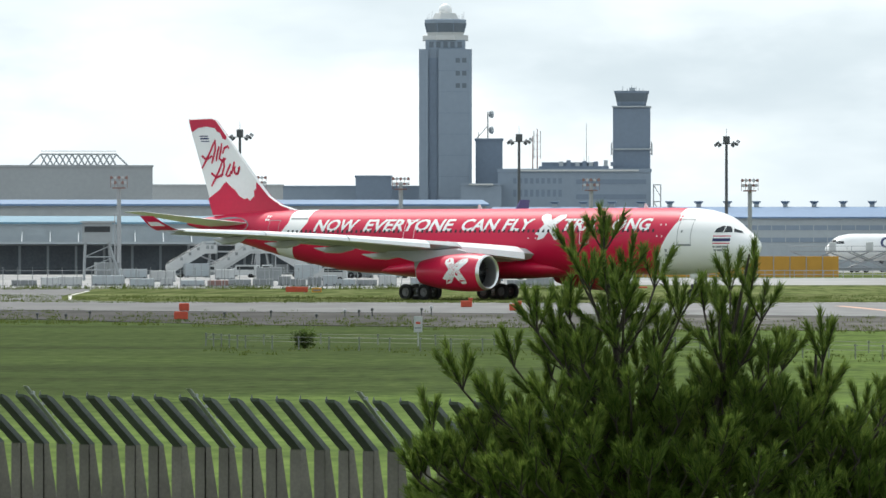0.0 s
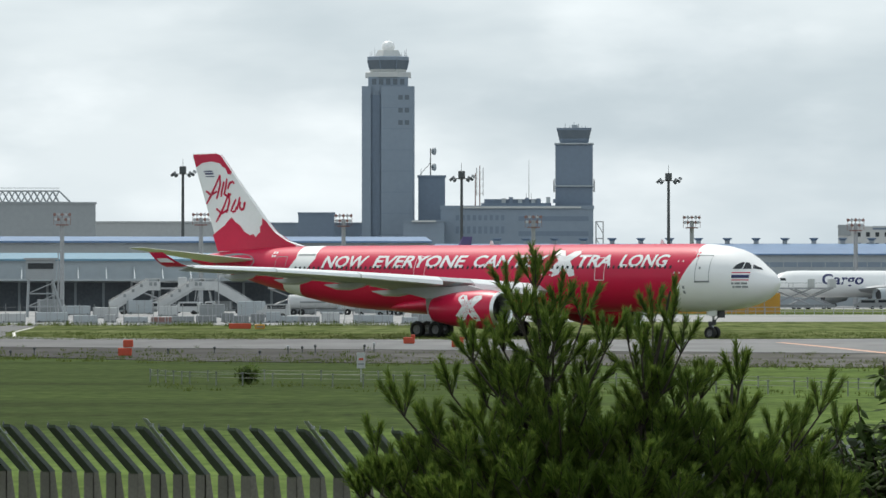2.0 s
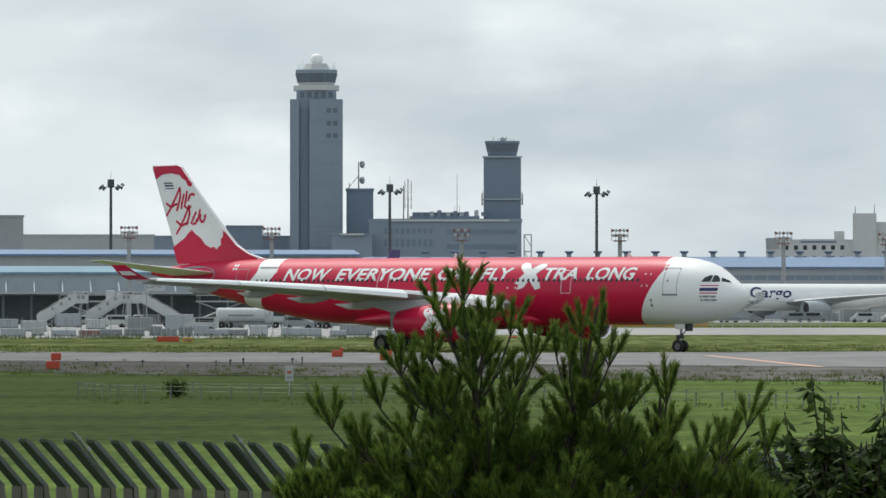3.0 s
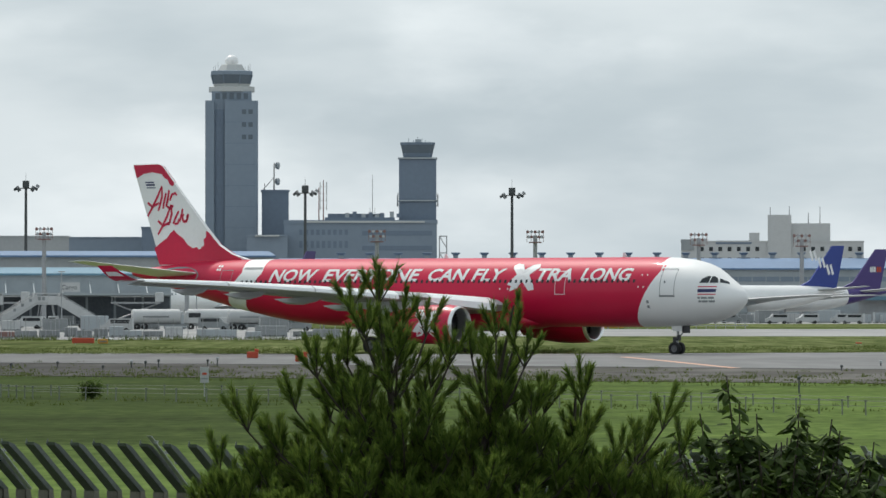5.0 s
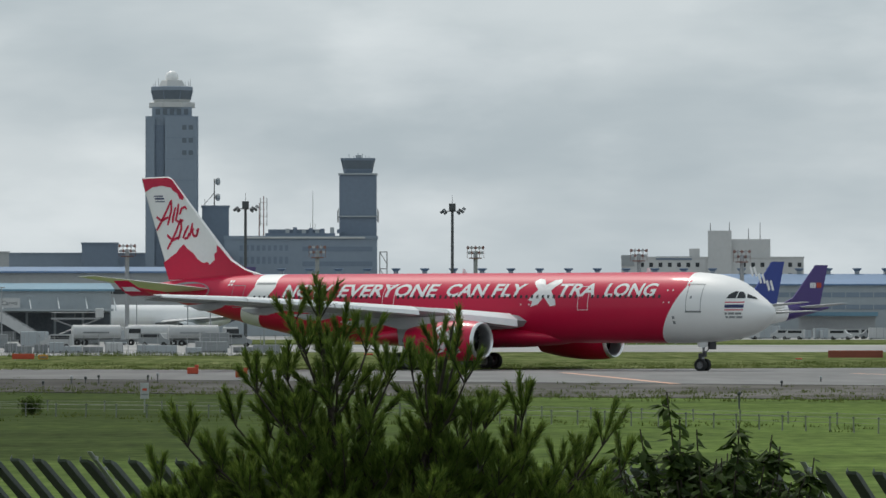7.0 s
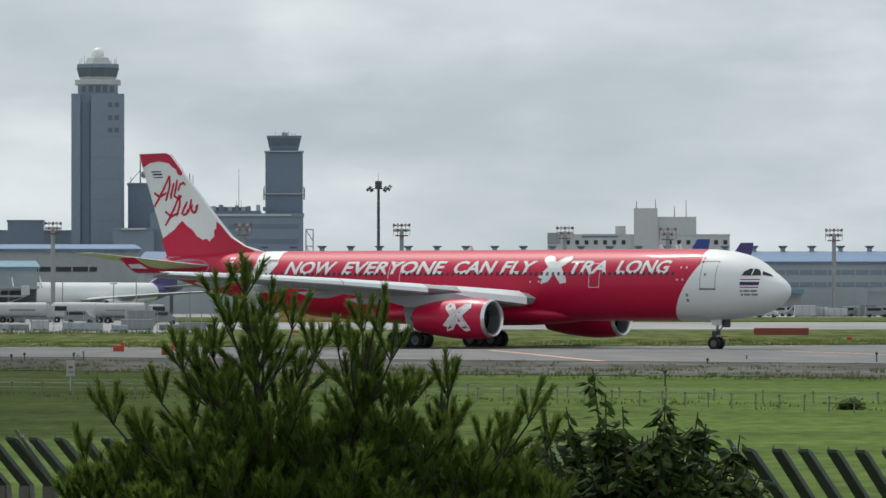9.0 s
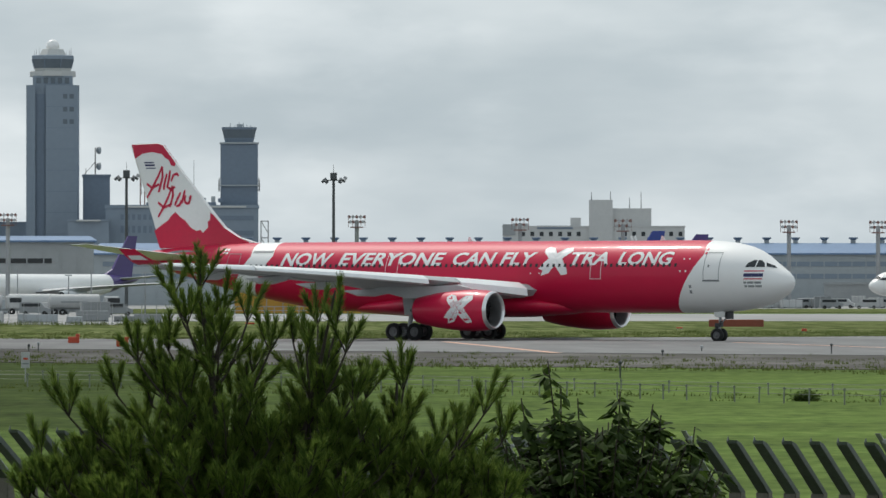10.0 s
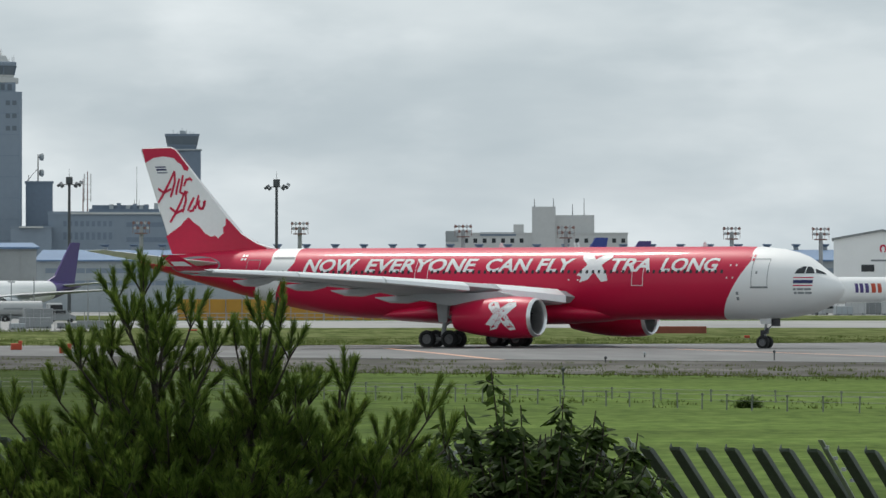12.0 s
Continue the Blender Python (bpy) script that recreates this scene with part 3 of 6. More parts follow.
        part("canopy_strut", rods(((x + 3, -8.8, ze - 3.4), (x + 3, 0, ze - 1.2), 0.12), seg=6), LIGHTWALL, b)
    part("sign_board", boxes((w - 20.2, w - 16.7, -9.3, -9.05, ze - 3.0, ze - 1.3)), BOXWHITE, b, "white board with dark lettering")
    bm = text_mesh("Cargo", 0.8, 0.02, 0.2)
    part("sign_lettering", bm, BOXGREY, b, "", Matrix.Translation((w - 20.0, -9.32, ze - 2.55)) @ Matrix.Rotation(radians(90), 4, "X"))
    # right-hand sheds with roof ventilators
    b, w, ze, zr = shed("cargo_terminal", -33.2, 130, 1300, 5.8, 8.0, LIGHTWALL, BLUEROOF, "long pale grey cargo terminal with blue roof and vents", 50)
    for zz in (ze - 1.6, ze - 4.4):
        part("window_band", boxes((-w + 2, w - 2, -0.1, 0.1, zz - 1.1, zz)), TOWER_GREY, b, "blue-grey strip of windows")
    k = 0
    for i in range(28):
        x = -w + 14 + i * 6.75
        v = base("roof_vent", b.matrix_basis @ Matrix.Translation((x, 25, zr - 0.15)), "dark mushroom roof ventilator on the blue roof", "roof vent", "roof vents along the cargo terminal")
        if k == 0:
            v0 = v
            part("stem", boxes((-0.55, 0.55, -0.5, 0.5, 0, 0.9)), GREYWALL, v)
            part("hood", boxes((-0.8, 0.8, -0.7, 0.7, 0.9, 1.15), (-1.05, 1.05, -0.9, 0.9, 1.15, 1.5), bevel=0.1), TOWER_DARK, v)
        else:
            for c in v0.children:
                o = c.copy()
                scene.collection.objects.link(o)
                o.parent = v
        k += 1
    # lower dark strip buildings at apron level on the right
    b, w, zt = block("apron_office", 96, 150, 1250, 0.9, 18, GREYWALL, "low grey apron building")
    b, w, zt = block("teal_canopy_shed", 70.5, 84, 1275, 0.4, 16, CREAM, "small cream shed with a teal canopy roof")
    part("canopy", boxes((-w - 0.6, w + 0.6, -2, 16, zt, zt + 0.9)), TEALROOF, b)
    # white gabled maintenance hangar
    h = base("white_hangar", facing(116.3, 1230), "white gabled hangar with a small red crest", "building")
    w, ze, zr = 10.5, EYE + 1.23 * 9.6, EYE + 1.23 * 11.1
    bm = bmesh.new()
    loft(bm, [[(-w, y, 0), (w, y, 0), (w, y, ze), (0, y, zr), (-w, y, ze)] for y in (0, 30)])
    part("wall", bm, WHITE, h)
    bm = bmesh.new()
    loft(bm, [[(-w - 0.4, y, ze - 0.1), (0, y, zr - 0.02), (w + 0.4, y, ze - 0.1), (w + 0.4, y, ze + 0.35), (0, y, zr + 0.45), (-w - 0.4, y, ze + 0.35)] for y in (-0.5, 30)])
    part("roof", bm, BOXGREY, h)
    bm = bmesh.new()
    stroke(bm, arc(0.2, ze - 2.0, 0.55, 0.8, -60, 240, 12), 0.4, lambda u, v: (u, -0.05, v))
    part("crest", bm, RED, h, "small red round crest")
    part("caption_bar", boxes((-2.4, 2.6, -0.06, 0.02, ze - 4.7, ze - 4.3)), BOXGREY, h)
    part("window", boxes((-4.5, -1.7, -0.08, 0.1, ze - 6.9, ze - 5.4)), GLASSY, h)
    # hotel
    b, hw, zt = block("hotel", 39.2, 71.4, 2200, 10.9, 24, BEIGE, "large beige hotel with rows of small windows")
    part("stair_tower", boxes((-1.8, 7.4, -1, 20, 0, EYE + 2.2 * 15.5)), BEIGE, b)
    part("upper_block", boxes((7.4, 22.5, 1, 20, 0, EYE + 2.2 * 14.0)), BEIGE, b)
    part("roof_unit", boxes((-9, -5, 2, 9, zt, zt + 3.2)), BEIGE, b)
    part("roof_screen", boxes((-hw, -hw + 5, -0.4, 4, zt - 3.6, zt + 0.6)), GREYWALL, b)
    for x, zz in ((-0.8, 3.0), (6.6, 3.4), (18.5, 6.5), (14, 4.2)):
        part("aerial", rods(((x, 2, EYE + 2.2 * (15.5 if x < 8 else 14.0)), (x, 2, EYE + 2.2 * (15.5 if x < 8 else 14.0) + zz), 0.22, 0.12), seg=6), BOXGREY, b)
    for r in range(4):
        for i in range(18):
            x = -hw + 8 + i * 3.6
            if -3 < x < 8.6:
                continue
            part("window", boxes((x - 0.75, x + 0.75, -0.08, 0.1, zt - 4.0 - r * 4.2, zt - 2.3 - r * 4.2)), GLASSY, b)
    part("signboard_bar", boxes((-22, -8, -0.2, 0.1, zt - 1.3, zt + 0.1)), TOWER_DARK, b)


tower_main()
tower_ramp()
operations_building()
sheds()


# ---- light masts ----
def tall_mast(mx, my, d):
    h = EYE + d * my / 1000
    t = base("flood_mast", facing(mx, d), "tall dark floodlight mast with a ring of lamps", "light mast", "tall floodlight masts")
    part("pole", rods(((0, 0, 0), (0, 0, h + 1.0), 0.42, 0.3), ((0, 0, h + 1), (0, 0, h + 3.2), 0.06, 0.03), seg=10), MASTDARK, t, "", None, 40)
    part("winch_box", boxes((-0.75, 0.75, -0.75, 0.75, h - 0.2, h + 1.4), bevel=0.1), MASTDARK, t)
    part("ring", rods(((-2.4, 0, h - 0.3), (2.4, 0, h - 0.3), 0.1), ((0, -2.0, h - 0.3), (0, 2.0, h - 0.3), 0.1), seg=6), MASTDARK, t)
    for x, y, z in ((-2.3, 0, -0.5), (-1.5, -1.0, -0.7), (1.4, -1.0, -0.7), (2.2, 0, -0.4), (2.6, -0.3, 0.2), (-1.9, 0.6, -0.1), (1.7, 0.7, -0.1)):
        bm = bmesh.new()
        box(bm, -0.42, 0.42, -0.3, 0.3, -0.3, 0.3, Matrix.Translation((x, y, h + z)) @ Matrix.Rotation(radians(35 * (1 if x > 0 else -1)), 4, "Y"), 0.06)
        part("floodlight", bm, MASTDARK if z < -0.3 else STEEL, t)
    return t


def short_mast(mx, my, d):
    k = d / 960
    h = (EYE + d * my / 1000) / k
    t = base("lamp_mast", facing(mx, d) @ Matrix.Scale(k, 4), "grey lamp mast with a reddish rack of floodlights", "light mast", "short lamp masts")
    part("pole", rods(((0, 0, 0), (0, 0, h), 0.42, 0.36), seg=10), STEEL, t, "", None, 40)
    part("platform", boxes((-1.1, 1.1, -0.8, 0.8, h - 1.3, h - 1.1), (-1.5, 1.5, -0.08, 0.08, h + 0.5, h + 0.62), (-1.5, 1.5, -0.08, 0.08, h - 0.4, h - 0.28)), RUSTRED, t)
    bm = bmesh.new()
    for x in (-1.4, -0.7, 0, 0.7, 1.4):
        rod(bm, (x, -0.1, h - 1.2), (x, -0.1, h + 0.9), 0.04, seg=5)
    part("rail", bm, RUSTRED, t)
    for z in (-0.25, 0.6):
        for x in (-1.3, -0.65, 0, 0.65, 1.3):
            if z < 0 and abs(x) > 1:
                x *= 0.85
            bm = bmesh.new()
            lathe(bm, [(0, 0.02), (0.02, 0.26), (0.12, 0.28), (0.4, 0.16), (0.42, 0.02)], 10, Matrix.Translation((x, -0.15, h + z)) @ Matrix.Rotation(radians(90 + x * 14), 4, "Z") @ Matrix.Rotation(radians(20), 4, "Y"))
            part("floodlight", bm, RUSTRED if (x + z) % 1.3 < 0.7 else LAMPFACE, t)
    return t


for mx, my in ((-76.6, 20.4), (-27.3, 19.6), (9.3, 19.2)):
    tall_mast(mx, my, 1250)
for mx, my in ((-97.9, 12.4), (-73.4, 12.4), (-48.2, 12.2), (-14.6, 12.0), (13.4, 11.9), (42.3, 11.4), (60.5, 11.2), (89.8, 11.0), (105.5, 10.9)):
    short_mast(mx, my, 1286 if mx > 20 else 960)
# ---- the red and white airliner ----
ZC, RF = 5.05, 2.82
FUSE = [(0.0, 0.03, 4.64, 4.58), (0.12, 0.45, 4.98, 4.22), (0.35, 0.82, 5.25, 3.90), (0.7, 1.16, 5.53, 3.58), (1.2, 1.50, 5.88, 3.25), (1.8, 1.82, 6.28, 2.98), (2.4, 2.05, 6.74, 2.78),
        (3.0, 2.24, 7.10, 2.64), (3.8, 2.44, 7.40, 2.50), (5.0, 2.64, 7.67, 2.36), (6.5, 2.77, 7.82, 2.26), (8.5, RF, ZC + RF, ZC - RF), (14, RF, ZC + RF, ZC - RF), (20, RF, ZC + RF, ZC - RF),
        (26, RF, ZC + RF, ZC - RF), (32, RF, ZC + RF, ZC - RF), (38, RF, ZC + RF, ZC - RF), (42, RF, ZC + RF, 2.28), (45, 2.78, ZC + RF, 2.52), (48, 2.66, ZC + RF, 2.98), (51, 2.45, 7.85, 3.55),
        (54, 2.12, 7.78, 4.22), (57, 1.70, 7.62, 4.95), (59.5, 1.26, 7.42, 5.58), (61.5, 0.85, 7.2, 6.08), (62.8, 0.52, 7.02, 6.38), (63.3, 0.36, 6.92, 6.5)]


def fuselage_mesh(bm, prof=FUSE, seg=56):
    rings = []
    for x, w, zt, zb in prof:
        zc, h = (zt + zb) / 2, (zt - zb) / 2
        rings.append([(-x, -w * math.cos(2 * math.pi * i / seg), zc + h * math.sin(2 * math.pi * i / seg)) for i in range(seg)])
    loft(bm, rings)


def side_at(x, z, out=0.02, prof=FUSE):
    """The point on the starboard skin at the station x (negative aft) and height z."""
    s = -x
    for a, b in zip(prof, prof[1:]):
        if a[0] <= s <= b[0]:
            k = (s - a[0]) / (b[0] - a[0])
            w, zt, zb = (a[i] + (b[i] - a[i]) * k for i in (1, 2, 3))
            break
    zc, h = (zt + zb) / 2, (zt - zb) / 2
    q = max(-1, min(1, (z - zc) / h))
    return Vector((x, -(w + out) * math.sqrt(max(0.0, 1 - q * q)), zc + (h + out) * q))


def livery_material():
    """Red body, white slanted nose and a white slanted band ahead of the tail."""
    m, nt, bs = nodes_of("red_and_white_livery")
    n, l = nt.nodes, nt.links
    co = n.new("ShaderNodeTexCoord")
    sp = n.new("ShaderNodeSeparateXYZ")
    l.new(co.outputs["Object"], sp.inputs[0])

    def op(kind, a, b, c=None):
        k = n.new("ShaderNodeMath")
        k.operation = kind
        for i, v in enumerate((a, b, c)):
            if v is None:
                continue
            if isinstance(v, (int, float)):
                k.inputs[i].default_value = v
            else:
                l.new(v, k.inputs[i])
        return k.outputs[0]
    x, z = sp.outputs["X"], sp.outputs["Z"]
    low = op("MAXIMUM", op("SUBTRACT", 6.7, z), 0.0)
    high = op("MAXIMUM", op("SUBTRACT", z, 6.9), 0.0)
    nose = op("ADD", x, op("ADD", op("MULTIPLY", low, 0.65), op("MULTIPLY", high, 0.35)))
    is_nose = op("GREATER_THAN", nose, -6.75)
    band = op("ADD", x, op("ADD", op("MULTIPLY", low, 0.74), op("MULTIPLY", high, 0.3)))
    is_band = op("LESS_THAN", op("ABSOLUTE", op("ADD", band, 48.6), 0.0), 1.12)
    white = op("MAXIMUM", is_nose, is_band)
    nz = n.new("ShaderNodeTexNoise")
    nz.inputs["Scale"].default_value, nz.inputs["Detail"].default_value = 0.4, 6
    l.new(co.outputs["Object"], nz.inputs["Vector"])
    mx = n.new("ShaderNodeMix")
    mx.data_type = "RGBA"
    mx.inputs["A"].default_value, mx.inputs["B"].default_value = (0.56, 0.005, 0.05, 1), (0.84, 0.84, 0.83, 1)
    l.new(white, mx.inputs["Factor"])
    hs = n.new("ShaderNodeHueSaturation")
    rg = n.new("ShaderNodeMapRange")
    rg.inputs["To Min"].default_value, rg.inputs["To Max"].default_value = 0.92, 1.06
    l.new(nz.outputs["Fac"], rg.inputs["Value"])
    l.new(rg.outputs["Result"], hs.inputs["Value"])
    l.new(mx.outputs["Result"], hs.inputs["Color"])
    l.new(hs.outputs["Color"], bs.inputs["Base Color"])
    bs.inputs["Specular IOR Level"].default_value = 0.3
    bs.inputs["Roughness"].default_value, bs.inputs["Coat Weight"].default_value, bs.inputs["Coat Roughness"].default_value = 0.48, 0.18, 0.05
    return m


LIVERY = livery_material()


def wing_mesh(bm, stations, half=0.5, seg=7):
    """Airfoil lofted through (y, x_le, x_te, z, thickness)."""
    rings = []
    for y, xl, xt, z, th in stations:
        up, lo = [], []
        for i in range(seg + 1):
            u = (1 - math.cos(math.pi * i / seg)) / 2
            t = th * (2.97 * math.sqrt(u) - 1.26 * u - 3.52 * u * u + 2.84 * u ** 3 - 1.03 * u ** 4)
            xx = xl + (xt - xl) * u
            zz = z - 0.03 * (xl - xt) * (u - 0.4)
            up.append((xx, y, zz + t * 0.55))
            lo.append((xx, y, zz - t * 0.45))
        rings.append(up + lo[-2:0:-1])
    loft(bm, rings)


WING = [(2.0, -21.4, -34.8, 3.75, 1.45), (6.0, -23.9, -34.9, 4.22, 1.15), (10.0, -26.4, -35.2, 4.66, 0.85), (16.0, -30.35, -36.8, 5.2, 0.62), (22.0, -34.45, -39.05, 5.62, 0.45), (26.5, -37.5, -40.7, 5.84, 0.33), (28.7, -39.0, -41.55, 5.94, 0.24)]


def wing_at(y):
    for a, b in zip(WING, WING[1:]):
        if a[0] <= y <= b[0]:
            k = (y - a[0]) / (b[0] - a[0])
            return [a[i] + (b[i] - a[i]) * k for i in range(5)]
    return list(WING[-1])


def mirror(bm):
    for v in bm.verts:
        v.co.y = -v.co.y
    bmesh.ops.reverse_faces(bm, faces=bm.faces[:])
    return bm


def wrap_on_skin(bm, x0, z0, height, out=0.018):
    """Lay flat lettering (x along, y up) on the starboard skin."""
    for i in range(1, 9):
        bmesh.ops.bisect_plane(bm, geom=bm.verts[:] + bm.edges[:] + bm.faces[:], plane_co=(0, height * i / 9, 0), plane_no=(0, 1, 0))
    for v in bm.verts:
        ang = math.asin((z0 - ZC) / RF) + v.co.y / RF
        v.co = Vector((x0 + v.co.x, -(RF + out) * math.cos(ang), ZC + (RF + out) * math.sin(ang)))
    return bm


def fit_width(bm, w):
    k = w / max(v.co.x for v in bm.verts)
    for v in bm.verts:
        v.co.x *= k
    return bm


def skin_patch(bm, x0, x1, z0, z1, out=0.02, nx=2, nz=4, slant=0.0):
    """A painted or glazed patch that follows the starboard skin."""
    g = [[bm.verts.new(side_at(x0 + (x1 - x0) * i / nx + slant * (z0 + (z1 - z0) * j / nz - z0), z0 + (z1 - z0) * j / nz, out)) for i in range(nx + 1)] for j in range(nz + 1)]
    for a, b in zip(g, g[1:]):
        for i in range(nx):
            bm.faces.new((a[i], a[i + 1], b[i + 1], b[i]))


def skin_frame(bm, x0, x1, z0, z1, w=0.05, out=0.018):
    skin_patch(bm, x0, x0 + w, z0, z1, out)
    skin_patch(bm, x1 - w, x1, z0, z1, out)
    skin_patch(bm, x0, x1, z0, z0 + w, out, 3, 1)
    skin_patch(bm, x0, x1, z1 - w, z1, out, 3, 1)


def wheel(parent, x, y, z, r, w):
    """Tyre with hub, rolling about the y axis."""
    bm = bmesh.new()
    q = Matrix.Rotation(radians(90), 4, "Z")
    lathe(bm, [(-w / 2 * 0.55, r * 0.55), (-w / 2, r * 0.66), (-w / 2, r * 0.86), (-w * 0.38, r * 0.97), (-w * 0.15, r), (w * 0.15, r), (w * 0.38, r * 0.97), (w / 2, r * 0.86), (w / 2, r * 0.66), (w / 2 * 0.55, r * 0.55)], 28, q)
    t = part("wheel", bm, RUBBER, parent, "black rubber aircraft tyre", pose(x, y, z), 40)
    bm = bmesh.new()
    lathe(bm, [(-w * 0.30, 0.02), (-w * 0.34, r * 0.18), (-w * 0.22, r * 0.24), (-w * 0.2, r * 0.48), (-w * 0.27, r * 0.56), (w * 0.27, r * 0.56), (w * 0.2, r * 0.48), (w * 0.22, r * 0.24), (w * 0.34, r * 0.18), (w * 0.30, 0.02)], 20, q)
    for k in range(8):
        a = k * math.pi / 4
        for s in (-1, 1):
            rod(bm, (r * 0.36 * math.cos(a), s * w * 0.19, r * 0.36 * math.sin(a)), (r * 0.36 * math.cos(a), s * w * 0.26, r * 0.36 * math.sin(a)), r * 0.06, seg=6)
    part("rim", bm, RIMGREY, t, "dull grey metal wheel rim", None, 40)
    return t


def script_strokes(parent, place, w):
    """Brushed script mark: two slanted rows of loops and bars."""
    rows = [[(-2.9, -0.7), (-2.3, 0.1), (-1.5, 1.3), (-0.8, 2.5)], [(-0.8, 2.5), (-0.75, 1.4), (-1.15, 0.2), (-1.3, -0.15)], [(-2.95, 0.75), (-2.2, 0.3), (-1.2, 0.7)],
            [(-0.15, 1.75), (-0.5, 0.6), (-0.55, 0.1)], [(0.3, 2.1), (0.15, 1.2), (-0.1, 0.3)], [(0.45, 0.95), (0.75, 1.6), (1.25, 1.75), (1.5, 1.5)], [(0.0, 0.35), (0.5, 0.1), (1.0, 0.4)],
            [(-1.3, -2.7), (-0.7, -1.9), (0.0, -0.8), (0.65, 0.5)], [(0.65, 0.5), (0.75, -0.5), (0.3, -1.7)], [(-1.35, -1.2), (-0.5, -1.75), (0.6, -1.35)],
            [(1.8, -0.2), (1.4, -0.8), (1.0, -1.55)], [(1.2, -1.6), (1.7, -1.5), (1.9, -1.0)], [(2.4, 0.05), (2.2, -0.7), (1.95, -1.35)],
            arc(2.75, -0.9, 0.36, 0.45, 120, 400, 8), [(3.25, -0.5), (3.15, -0.9), (2.95, -1.4)]]
    for r in rows:
        bm = bmesh.new()
        stroke(bm, r, w, place)
        part("brush_stroke", bm, RED, parent)


def brush_cross(bm, place, s):
    """Brushed white cross of two fat strokes with ragged ends."""
    a = [(-0.95, 0.78), (-0.7, 1.0), (-0.3, 0.9), (0.02, 0.42), (0.5, 0.85), (0.98, 0.92), (1.12, 0.6), (0.52, 0.02), (0.98, -0.62), (1.05, -0.95), (0.62, -1.02), (0.1, -0.42), (-0.3, -0.9), (-0.85, -1.05), (-0.72, -0.72), (-1.05, -0.62), (-0.45, 0.05), (-0.88, 0.5)]
    c = bm.verts.new(place(0, 0))
    ring = []
    for i, (u, v) in enumerate(a):
        u2, v2 = a[(i + 1) % len(a)]
        for k in (0, 0.5):
            ring.append(bm.verts.new(place((u + (u2 - u) * k) * s, (v + (v2 - v) * k) * s)))
    mid = [bm.verts.new(place((Vector((0, 0)) + 0.5 * Vector((a[i // 2][0] + (a[(i // 2 + 1) % len(a)][0] - a[i // 2][0]) * (0.5 if i % 2 else 0), a[i // 2][1] + (a[(i // 2 + 1) % len(a)][1] - a[i // 2][1]) * (0.5 if i % 2 else 0)))).x * s, 0.5 * (a[i // 2][1] + (a[(i // 2 + 1) % len(a)][1] - a[i // 2][1]) * (0.5 if i % 2 else 0)) * s)) for i in range(len(ring))]
    n = len(ring)
    for i in range(n):
        bm.faces.new((mid[i], ring[i], ring[(i + 1) % n], mid[(i + 1) % n]))
        bm.faces.new((c, mid[i], mid[(i + 1) % n]))


